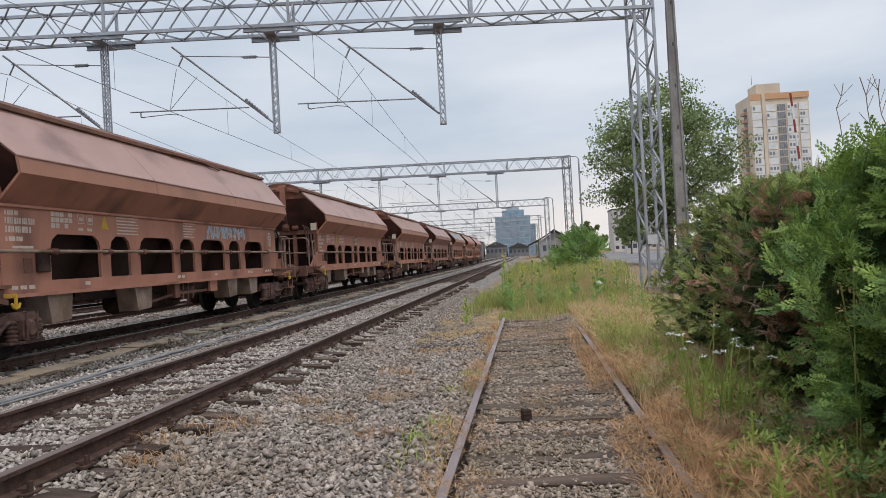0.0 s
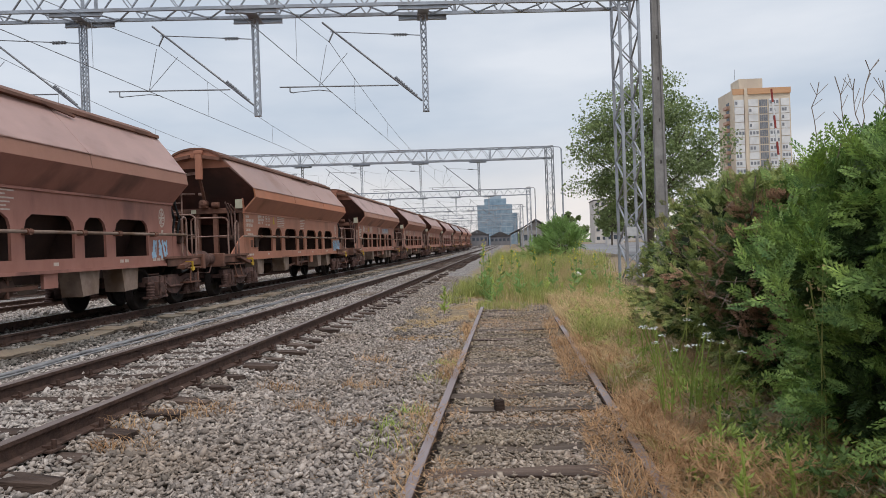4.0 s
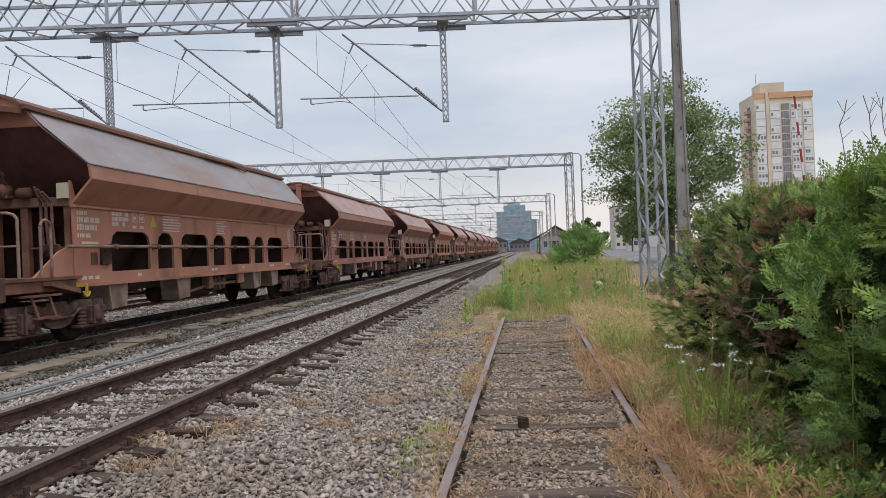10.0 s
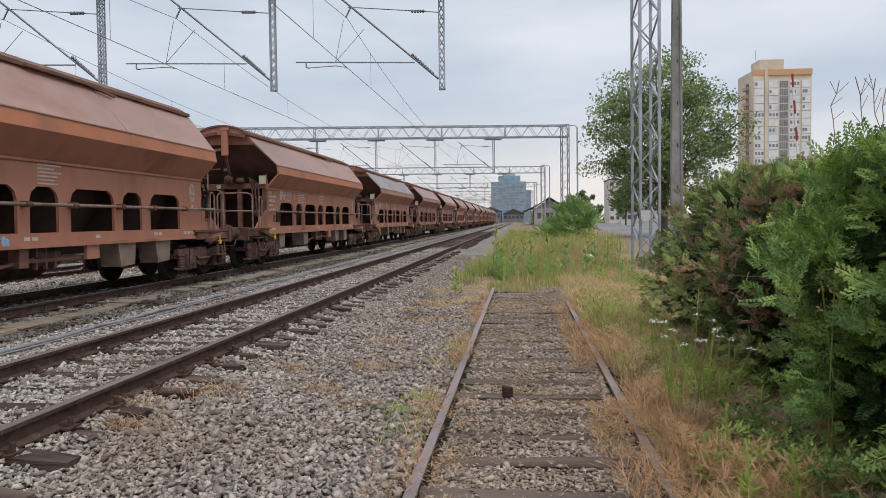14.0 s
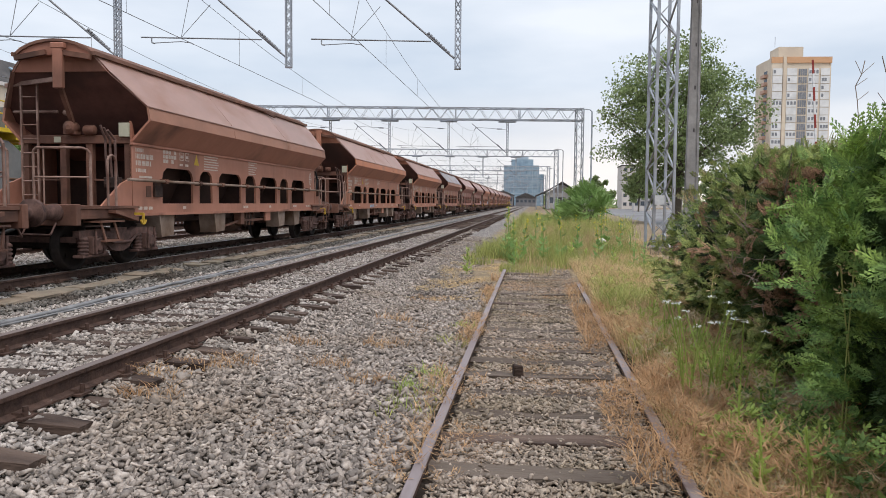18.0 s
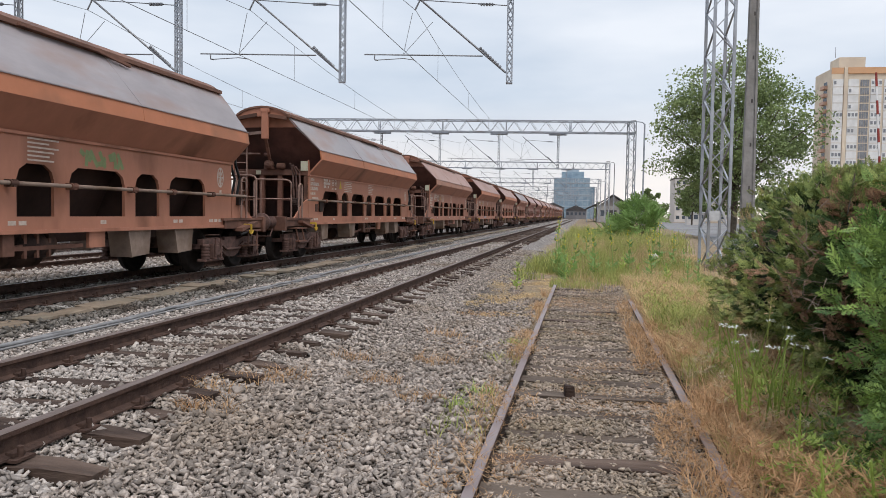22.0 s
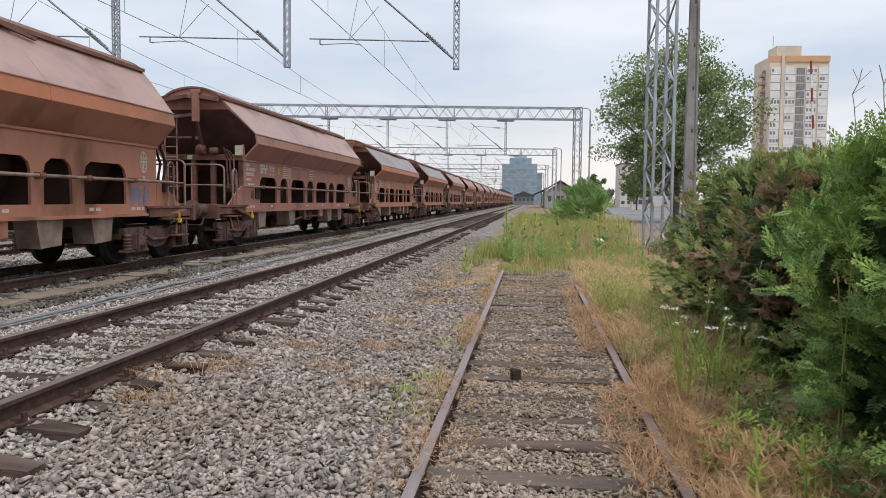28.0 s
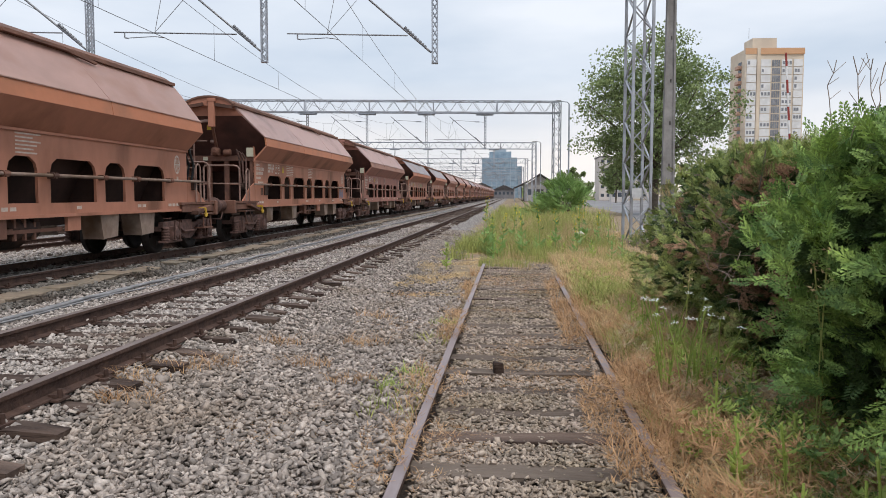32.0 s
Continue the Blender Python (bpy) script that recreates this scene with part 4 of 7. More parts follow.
        # posts and cross beam under the overhanging end, in steel darkened for its shadow
        for x in (-1.05, -0.27, 0.27, 1.05):
            part("end_post", Shape().box(x - 0.065, x + 0.065, *yy(0.0, 0.11, g), 1.13, 2.31), GRIME_SHADE, w)
        part("end_beam", Shape().box(-1.12, 1.12, *yy(-0.03, 0.13, g), 2.31, 2.47), GRIME_SHADE, w, bevel=0.01)
        s = Shape()
        for a, b in ((-0.98, -0.34), (0.34, 0.98)):
            s.bar((a, g(0.05), 1.62), (b, g(0.05), 1.62), 0.03)
        part("end_rail", s, GRIME_SHADE, w)
        # dark sheets added behind the posts to shade the openings
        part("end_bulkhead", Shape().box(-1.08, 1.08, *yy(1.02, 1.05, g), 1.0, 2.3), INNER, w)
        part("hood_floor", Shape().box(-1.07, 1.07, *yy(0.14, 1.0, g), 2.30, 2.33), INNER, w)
        for k in (1, -1):
            o = [(-0.02, 0.98), (-1.08, 1.0), (-1.08, 1.12), (-0.40, 1.54), (-0.02, 1.66)]
            part("gusset", Shape().prism([(g(y), z) for y, z in o], 1.10 * k, 1.14 * k, "x"), SLOT_PAINT, w)
            part("step_wedge", Shape().prism([(g(-0.15), 0.92), (g(-0.95), 1.06), (g(-0.95), 1.0), (g(-0.15), 0.84)], 1.16 * k, 1.34 * k, "x"), GRIME_SHADE, w)
        # railings
        for k in (1, -1):
            s = Shape()
            s.pipe([(1.22 * k, f(-1.52), 1.13), (1.22 * k, f(-1.52), 2.02), (1.17 * k, f(-1.53), 2.09), (1.08 * k, f(-1.55), 2.12), (0.30 * k, f(-1.62), 2.12), (0.24 * k, f(-1.62), 2.06), (0.24 * k, f(-1.62), 1.13)], 0.024, 7)
            s.pipe([(0.42 * k, f(-1.61), 2.12), (0.42 * k, f(-1.61), 1.13)], 0.016, 6)
            s.pipe([(1.22 * k, f(-1.52), 1.62), (0.24 * k, f(-1.62), 1.62)], 0.017, 6)
            part("platform_railing", s, RAILINGM, w)
            s = Shape()
            s.pipe([(1.22 * k, f(-0.99), 1.13), (1.22 * k, f(-0.99), 1.94), (1.22 * k, f(-0.95), 2.01), (1.22 * k, f(-0.86), 2.04), (1.22 * k, f(-0.77), 2.01), (1.22 * k, f(-0.73), 1.94), (1.22 * k, f(-0.73), 1.13)], 0.024, 7)
            part("grab_handle", s, RAILINGM, w)
        for k in (1, -1):
            s = Shape()
            s.box(min(1.02 * k, 1.36 * k), max(1.02 * k, 1.36 * k), *yy(-1.45, -0.70), 0.84, 0.87)
            s.box(min(1.08 * k, 1.38 * k), max(1.08 * k, 1.38 * k), *yy(-1.35, -0.78), 0.50, 0.53)
            s.bar((1.30 * k, f(-1.38), 0.86), (1.34 * k, f(-1.28), 0.52), 0.05, 0.02)
            s.bar((1.30 * k, f(-0.95), 0.86), (1.34 * k, f(-0.85), 0.52), 0.05, 0.02)
            part("foot_step", s, GRIME_SHADE, w)
            s = Shape()
            s.pipe([(0.95 * k, f(-2.1), 0.85), (0.95 * k, f(-2.25), 0.66), (0.45 * k, f(-2.25), 0.66), (0.45 * k, f(-2.1), 0.85)], 0.016, 6)
            part("shunter_handle", s, BOGIEM, w)
        for k in (1, -1):
            yc = -0.02 if end == 0 else 12.75
            s = Shape()
            s.bar((1.36 * k, yc, 0.80), (1.36 * k, yc, 0.99), 0.035)
            s.pipe([(1.36 * k, yc - 0.09, 0.86), (1.36 * k, yc - 0.06, 0.80), (1.36 * k, yc, 0.78), (1.36 * k, yc + 0.06, 0.80), (1.36 * k, yc + 0.09, 0.86)], 0.02, 6)
            s.box(min(1.15 * k, 1.36 * k), max(1.15 * k, 1.36 * k), yc - 0.03, yc + 0.03, 0.95, 1.0)
            part("rope_hook", s, YELLOW, w)
    # ladder, roof actuator plate, hoses at the rear end
    s = Shape()
    for x in (-0.93, -0.60):
        s.bar((x, -0.26, 1.13), (x, -0.26, 3.62), 0.034)
    for i in range(9):
        z = 1.32 + 0.265 * i
        s.bar((-0.93, -0.26, z), (-0.60, -0.26, z), 0.026, None, 6)
    s.bar((-0.93, -0.26, 3.62), (-0.93, -0.44, 3.70), 0.034)
    s.bar((-0.60, -0.26, 3.62), (-0.60, -0.44, 3.70), 0.034)
    part("ladder", s, RAILINGM, w)
    s = Shape()
    s.box(0.03, 0.22, -0.74, -0.64, 3.26, 4.0)
    s.box(0.0, 0.25, -0.75, -0.63, 3.98, 4.08)
    part("actuator_plate", s, SLOT_PAINT, w, bevel=0.012)
    s = Shape()
    s.bar((0.12, -0.64, 3.30), (0.04, -0.06, 2.52), 0.075)
    part("actuator_strut", s, GRIME_SHADE, w)
    s = Shape()
    s.bar((-1.32, -0.14, 3.40), (-0.05, -0.50, 3.46), 0.06, 0.08)
    part("hood_brace", s, RAILINGM, w)
    s = Shape()
    s.bar((-1.25, -0.02, 2.92), (-0.25, -0.16, 2.90), 0.055, None, 8)
    s.bar((-0.12, -0.16, 2.88), (0.02, -0.18, 2.87), 0.10, None, 10)
    part("hood_rod", s, RAILINGM, w)
    s = Shape()
    s.lathe([(-0.28, 0.04), (-0.26, 0.12), (-0.06, 0.12), (-0.04, 0.04)], "y", 12, (0.02, 0.0, 2.60))
    s.box(-0.12, 0.12, -0.22, -0.02, 2.47, 2.55)
    s.lathe([(0.22, 0.03), (0.24, 0.09), (0.44, 0.09), (0.46, 0.03)], "x", 12, (0.0, -0.08, 2.56))
    part("roof_drive", s, GRIME_SHADE, w, bevel=0.006)
    for i, x in enumerate((0.84, 0.93, 1.03)):
        s = Shape().pipe([(x, -0.34, 1.55), (x - 0.02, -0.36, 2.0), (x - 0.06, -0.30, 2.36), (x - 0.10, -0.40 - 0.04 * i, 2.62 - 0.05 * i)], 0.027, 6)
        part("control_lever", s, BOGIEM, w)
    s = Shape()
    s.box(0.80, 1.10, -0.42, -0.28, 1.46, 1.66)
    s.lathe([(-0.46, 0.05), (-0.42, 0.07)], "y", 10, (0.88, 0, 1.56))
    part("lever_box", s, UNDER, w, bevel=0.012)
    part("placard", Shape().box(0.92, 1.12, -0.08, -0.04, 2.44, 2.70), PLACARD, w)
    part("small_plate", Shape().box(-0.42, -0.28, -0.05, -0.035, 2.33, 2.44), PLACARD, w)
    for i in range(3):
        x = 0.86 + 0.12 * i
        s = Shape().pipe([(x, 12.5, 1.5), (x + 0.02, 12.66, 2.0), (x - 0.03, 12.56, 2.3), (x - 0.08, 12.62, 2.6)], 0.03, 6)
        part("brake_hose", s, HOSE, w)
    part("air_reservoir", Shape().lathe([(1.95, 0.04), (1.97, 0.10), (2.4, 0.10), (2.45, 0.05)], "z", 12, (0.62, 12.42, 0)), BOGIEM, w)
    part("valve_box", Shape().box(0.85, 1.22, 12.42, 12.62, 1.42, 1.62), UNDER, w, bevel=0.01)
    # fittings on the side sheet
    part("gauge_box", Shape().box(1.14, 1.19, 0.78, 1.10, 1.30, 1.62), UNDER, w, bevel=0.01)
    part("label_frame", Shape().box(1.14, 1.15, 0.50, 0.70, 1.30, 1.52), GRIME_SHADE, w)
    # lettering as plain bars
    s = Shape()

    def block(y0, y1, z0, z1, k=1, x=PX):
        xx = (x + 0.004) * k
        s.add([(xx, y0, z0), (xx, y1, z0), (xx, y1, z1), (xx, y0, z1)], [(0, 1, 2, 3)])

    rl = random.Random(3)
    for i, z in enumerate((2.18, 2.05, 1.92, 1.79)):
        y = 0.12
        for n in range((6, 13, 11, 7)[i]):
            wd = rl.uniform(0.028, 0.05)
            block(y, y + wd, z - 0.01, z + (0.06 if i in (0, 3) else 0.085))
            y += wd + (0.008 if n % 3 else 0.026)
            if y > 0.85:
                break
    for row in range(3):
        for c in range(5):
            if rl.random() < 0.85:
                block(1.22 + 0.12 * c, 1.325 + 0.12 * c, 2.20 - 0.095 * row, 2.275 - 0.095 * row)
    for c in range(2):
        for a, b, z0, z1 in ((0, 0.19, 2.10, 2.115), (0, 0.19, 2.26, 2.275), (0, 0.015, 2.10, 2.27), (0.175, 0.19, 2.10, 2.27), (0.04, 0.15, 2.15, 2.21), (0.0, 0.15, 1.98, 2.03)):
            block(1.96 + 0.27 * c + a, 1.96 + 0.27 * c + b, z0, z1)
    for i in range(6):
        block(3.2, 3.2 + rl.uniform(0.5, 0.85), 2.25 - 0.06 * i, 2.275 - 0.06 * i)
        block(5.98, 5.98 + rl.uniform(0.4, 0.65), 2.25 - 0.06 * i, 2.275 - 0.06 * i)
    for y, n in ((0.2, 3), (2.1, 1), (5.6, 2), (7.6, 1), (9.8, 2), (11.2, 3)):
        for i in range(n):
            block(y + 0.2 * i, y + 0.15 + 0.2 * i, 1.05, 1.11)
    block(0.25, 0.75, 1.67, 1.71)
    tagged(part("lettering", s, LETTER, w), kind="stuff")
    s = Shape()
    n = 20
    cy, cz = 11.68, 1.99
    v = [(PX + 0.006, cy + 0.80 * r * math.cos(2 * math.pi * i / n), cz + 1.15 * r * math.sin(2 * math.pi * i / n)) for r in (0.185, 0.15) for i in range(n)]
    s.add(v, [(i, (i + 1) % n, n + (i + 1) % n, n + i) for i in range(n)])
    xe = PX + 0.0065
    for a, b, c, d in ((-0.165, 0.165, -0.018, 0.018), (-0.018, 0.018, -0.18, 0.18), (-0.11, -0.05, 0.03, 0.12), (0.04, 0.10, 0.04, 0.11), (-0.10, -0.045, -0.13, -0.03), (0.035, 0.11, -0.06, -0.035), (0.035, 0.10, -0.13, -0.105), (-0.06, 0.06, -0.34, -0.27)):
        s.add([(xe, cy + 0.8 * a, cz + c), (xe, cy + 0.8 * b, cz + c), (xe, cy + 0.8 * b, cz + d), (xe, cy + 0.8 * a, cz + d)], [(0, 1, 2, 3)])
        xe += 0.0004
    part("owner_emblem", s, LETTER, w, "faded white round emblem")
    s = Shape()
    s.add([(PX + 0.006, 2.66, 2.03), (PX + 0.006, 2.92, 2.03), (PX + 0.006, 2.79, 2.28)], [(0, 1, 2)])
    part("warning_triangle", s, YELLOW, w)
    return w


def build_bogie(w, y, wheel):
    b = Shape()
    for k in (1, -1):
        x0, x1 = 1.0 * k, 1.12 * k
        o = [(-1.28, 0.58), (-1.28, 0.70), (-0.62, 0.72), (-0.40, 0.66), (0.40, 0.66), (0.62, 0.72), (1.28, 0.70), (1.28, 0.58), (0.70, 0.60), (0.52, 0.50), (0.30, 0.34), (0.12, 0.29), (-0.12, 0.29), (-0.30, 0.34), (-0.52, 0.50), (-0.70, 0.60)]
        b.prism(o, x0, x1, "x")
    b.box(-1.1, 1.1, -0.28, 0.28, 0.48, 0.72)
    b.box(-1.05, 1.05, -1.28, -1.2, 0.5, 0.6)
    b.box(-1.05, 1.05, 1.2, 1.28, 0.5, 0.6)
    fr = part("bogie", b, BOGIEM, w, m=pose(0, y, 0))
    for k in (1, -1):
        for ay in (-0.9, 0.9):
            s = Shape()
            s.box(min(0.96 * k, 1.24 * k), max(0.96 * k, 1.24 * k), ay - 0.16, ay + 0.16, 0.30, 0.60)
            s.lathe([(1.24 * k, 0.13), (1.28 * k, 0.11)], "x", 12, (0, ay, 0.46))
            s.box(min(1.0 * k, 1.2 * k), max(1.0 * k, 1.2 * k), ay - 0.40, ay + 0.40, 0.24, 0.29)
            for dy in (-0.12, 0.12):
                s.bar((1.27 * k, ay + dy, 0.30), (1.27 * k, ay + dy, 0.72), 0.035)
            part("axle_box", s, BOGIEM, fr, bevel=0.01)
            for dy in (-0.26, 0.26):
                s = Shape()
                rings = []
                for i in range(5):
                    rings += [(0.28 + 0.062 * i, 0.058), (0.298 + 0.062 * i, 0.088), (0.322 + 0.062 * i, 0.088)]
                s.lathe(rings + [(0.6, 0.058)], "z", 12, (1.13 * k, ay + dy * 1.12, 0))
                part("spring", s, BOGIEM, fr)
    for k in (1, -1):
        s = Shape()
        s.pipe([(1.15 * k, -0.55, 0.58), (1.16 * k, -0.3, 0.46), (1.16 * k, 0.3, 0.46), (1.15 * k, 0.55, 0.58)], 0.03, 6)
        part("brake_rod", s, BOGIEM, fr)
    for ay in (-0.9, 0.9):
        ob = new("wheelset", wheel)
        ob.parent = fr
        ob.matrix_basis = pose(0, ay, 0.457)
    return fr


def graffiti(w, y0, y1, z0, z1, seed, materials, label):
    """Spray-painted strokes on the side sheet."""
    r = random.Random(seed)
    n = max(3, int((y1 - y0) / 0.2))
    for layer, m in enumerate(materials):
        s = Shape()
        for i in range(n):
            c = y0 + (y1 - y0) * (i + 0.5) / n
            for q in range(3):
                ya, yb = c + r.uniform(-0.12, 0.12), c + r.uniform(-0.12, 0.12)
                za, zb = (z0, z1) if q == 0 else (r.uniform(z0, z1), r.uniform(z0, z1))
                wd = 0.04 if layer == 0 else 0.02
                x = PX + 0.004 + 0.0045 * layer + 0.0005 * (3 * i + q) / n
                d = Vector((0, yb - ya, zb - za))
                nn = Vector((0, -d.z, d.y)).normalized() * wd
                s.add([(x, ya - nn.y, za - nn.z), (x, ya + nn.y, za + nn.z), (x, yb + nn.y, zb + nn.z), (x, yb - nn.y, zb - nn.z)], [(0, 1, 2, 3)])
        tagged(part("graffiti", s, m, w, label), kind="stuff")


WAGON_L = 17.0
# paint and roof slope of each wagon, from the head of the train
LIVERY = {-11: ("brown", "purple"), -10: ("orange", "orange"), -9: ("brown", "grey"), -8: ("purple", "purple"), -7: ("brown", "orange"), -6: ("brown", "purple"), -5: ("brown", "purple"), -4: ("orange", "orange"), -3: ("purple", "purple"), -2: ("purple", "purple"), -1: ("brown", "grey"),
          0: ("orange", "orange"), 1: ("orange", "orange"), 2: ("brown", "orange"), 3: ("orange", "grey"), 4: ("orange", "grey"), 5: ("purple", "purple"), 6: ("orange", "purple"), 7: ("orange", "orange"), 8: ("brown", "purple"), 9: ("orange", "orange")}
TRAIN = []


def build_train():
    first = build_wagon()
    wheel = wheelset()
    build_bogie(first, -0.45, wheel)
    build_bogie(first, 12.25, wheel)
    wagons = {k: (first if k == -11 else copy_thing(first, pose(0, 0, 0))) for k in LIVERY}
    for k, ob in wagons.items():
        body, roof = LIVERY[k]
        for o in ob.children:
            slot = o.material_slots[0]
            if slot.material == SLOT_PAINT:
                slot.link, slot.material = "OBJECT", PAINTS[body]
            elif slot.material == SLOT_ROOF:
                slot.link, slot.material = "OBJECT", ROOFS[roof]
            elif slot.material == SLOT_BAND:
                slot.link, slot.material = "OBJECT", BANDS[body]
        look_ = {"orange": "orange-brown", "brown": "faded brown", "purple": "dull red-brown"}[body]
        tagged(ob, look_ + " steel hopper wagon" + (" with bare grey roof slopes" if roof == "grey" else " with swing roof and end platforms"))
        TRAIN.append((k, ob))
    for x, z, q in ((0.42, 3.18, 0.15), (0.46, 2.98, 0.12)):
        y = -0.42 + 0.92 * (3.60 - z) - 0.03
        sg = Shape().add([(x - q, y + 0.92 * 0.08, z - 0.08), (x + q, y + 0.92 * 0.08, z - 0.08), (x, y - 0.92 * 0.10, z + 0.10)], [(0, 1, 2)])
        part("warning_sign", sg, YELLOW, wagons[4], "small yellow triangular warning sign")
    part("notice_plate", Shape().box(-0.22, -0.02, -0.20, -0.185, 3.22, 3.42), YELLOW, wagons[6], "small yellow notice plate")
    graffiti(wagons[-5], 7.21, 9.69, 1.95, 2.25, 1, (BLUEG, LETTER), "blue and white spray-painted scrawl")
    graffiti(wagons[-4], 11.08, 12.45, 1.08, 1.52, 2, (PALEBLUE, PALEBLUE, BLUEG), "pale blue sprayed patch")
    graffiti(wagons[-3], 11.15, 11.9, 1.10, 1.5, 3, (PALEBLUE, PALEBLUE), "pale blue sprayed patch")
    graffiti(wagons[6], 11.14, 11.86, 1.15, 1.55, 4, (FADEBLUE, FADEBLUE), "faded blue spray-painted scrawl")
    graffiti(wagons[4], 7.11, 8.22, 1.95, 2.2, 5, (GREENG,), "thin green spray-painted scrawl")
    graffiti(wagons[1], 4.31, 5.27, 0.95, 1.12, 6, (BLUEG,), "faded blue sprayed patch")


build_train()

# distance run by the train: seconds, metres (0 at 13 s)
RUN = [(0, -90.5), (0.5, -86.94), (1.5, -79.85), (3, -69.2), (4.5, -58.65), (6, -48.1), (7.5, -37.85), (9, -27.6), (11, -13.8), (13, 0), (14.5, 9.88), (16, 19.54), (17.3, 27.7), (18.5, 35.1), (20.5, 46.96), (22, 55.6), (23.5, 64.1), (25, 72.5), (26.5, 80.75), (28, 88.85), (29, 94.05), (30, 99.05), (31, 103.85), (32, 108.4)]


def run_at(t):
    """Smooth run between the rows above."""
    ts, ds = [r[0] for r in RUN], [r[1] for r in RUN]
    i = min(max(int(np.searchsorted(ts, t)) - 1, 0), len(ts) - 2)
    m = lambda j: (ds[min(j + 1, len(ts) - 1)] - ds[max(j - 1, 0)]) / (ts[min(j + 1, len(ts) - 1)] - ts[max(j - 1, 0)])
    h = ts[i + 1] - ts[i]
    u = (t - ts[i]) / h
    return (2 * u**3 - 3 * u**2 + 1) * ds[i] + (u**3 - 2 * u**2 + u) * h * m(i) + (3 * u**2 - 2 * u**3) * ds[i + 1] + (u**3 - u**2) * h * m(i + 1)


def motions():
    times = [0.5 * i for i in range(65)]
    for k, ob in TRAIN:
        walk(ob, [(t, pose(T3, 16.16 + run_at(t) - WAGON_L * k, RAIL2 - 0.01)) for t in times])
    spin = [(0.1 * i, run_at(0.1 * i)) for i in range(321)]
    for k, ob in TRAIN:
        for wheel in [o for o in ob.children_recursive if o.name.startswith("wheelset")]:
            y, z = wheel.location.y, wheel.location.z
            walk(wheel, [(t, pose(0, y, z, -math.degrees(d / 0.47))) for t, d in spin])

# ---- masts, lamps and barrier beside the line ----

ROOFD = mat("dark_roofing", (0.055, 0.05, 0.05), (0.10, 0.09, 0.085), 0.6, 0.8, 0, 0.2)


def concrete_pole():
    p = thing("concrete_pole", pose(4.72, 23.9, 0.0), "tall tapered grey concrete pole with square holes", "pole")
    # H section, tapering upwards
    s = Shape()
    ring = []
    for z in (0.0, 11.5):
        w = 0.195 - 0.0085 * z
        ring += [(-w, -0.12, z), (-w + 0.06, -0.12, z), (-w + 0.06, -0.085, z), (w - 0.06, -0.085, z), (w - 0.06, -0.12, z), (w, -0.12, z),
                 (w, 0.12, z), (w - 0.06, 0.12, z), (w - 0.06, 0.085, z), (-w + 0.06, 0.085, z), (-w + 0.06, 0.12, z), (-w, 0.12, z)]
    s.add(ring, [(i, (i + 1) % 12, 12 + (i + 1) % 12, 12 + i) for i in range(12)] + [tuple(range(12))[::-1], tuple(range(12, 24))])
    part("shaft", s, POLECONC, p)
    for k in range(7):
        z = 2.4 + 1.25 * k
        # dark plate on the solid web, drawn as the shade in a hole
        part("step_hole", Shape().box(-0.01, 0.035, -0.090, -0.083, z, z + 0.11), ROOFD, p)


concrete_pole()


def street_lamp(x, y, h):
    p = thing("street_lamp", pose(x, y, 0), "slim grey steel lamp post with a short arm", "street lamp", "lamps along the yard")
    part("pole", Shape().bar((0, 0, 0), (0, 0, h), 0.17, None, 8), GALV, p)
    part("arm", Shape().pipe([(0, 0, h - 0.02), (-0.2, 0, h + 0.18), (-0.9, 0, h + 0.28)], 0.05, 6), GALV, p)
    part("lamp_head", Shape().prism([(-1.5, h + 0.20), (-0.8, h + 0.22), (-0.8, h + 0.36), (-1.3, h + 0.34)], -0.14, 0.14), POLECONC, p)


street_lamp(5.55, 76, 10.4)
street_lamp(4.9, 132, 10.4)
street_lamp(5.4, 205, 10.4)

REDP = mat("red_barrier_paint", (0.22, 0.035, 0.03), (0.31, 0.06, 0.05), 6, 0.6, 0, 0)
WHITEP = mat("white_barrier_paint", (0.62, 0.62, 0.62), (0.75, 0.75, 0.75), 6, 0.6, 0, 0)


def crossing_barrier():
    p = thing("crossing_barrier", pose(8.77, 25, 0.05), "raised red and white level crossing barrier arm", "barrier")
    part("drive_box", Shape().box(-0.25, 0.25, -0.2, 0.2, 0, 1.05), GALV, p, bevel=0.03)
    a, b = Vector((0.0, 0, 0.95)), Vector((-0.36, 0, 5.88))
    n = 12
    for i in range(n):
        c, d = a.lerp(b, i / n), a.lerp(b, (i + 1) / n)
        part("arm_stripe", Shape().bar(c, d, 0.075 - 0.03 * i / n, 0.05), REDP if i % 2 else WHITEP, p)


crossing_barrier()

sg = Shape().box(0, 0.27, -0.03, 0.0, 0, 0.27)
single("mast_sign", sg, mat("white_enamel", (0.42, 0.42, 0.43), (0.55, 0.55, 0.55), 6, 0.4, 0, 0), "small white enamel plate fixed to a lattice mast", "sign", m=pose(3.52, 22.93, 1.50))

# ---- buildings ----
BEIGE = mat("beige_plaster", (0.56, 0.47, 0.37), (0.64, 0.55, 0.44), 0.3, 0.9, 0, 0.05, c3=(0.5, 0.42, 0.34), s3=0.1)
PANELW = mat("white_panel", (0.60, 0.60, 0.60), (0.70, 0.70, 0.70), 0.6, 0.7, 0, 0.05, c3=(0.54, 0.54, 0.54), s3=0.2)
ORANGEB = mat("orange_plaster", (0.52, 0.30, 0.17), (0.58, 0.35, 0.21), 0.3, 0.9, 0, 0)
BALC = mat("terracotta_balcony", (0.46, 0.30, 0.23), (0.54, 0.36, 0.28), 0.5, 0.9, 0, 0)
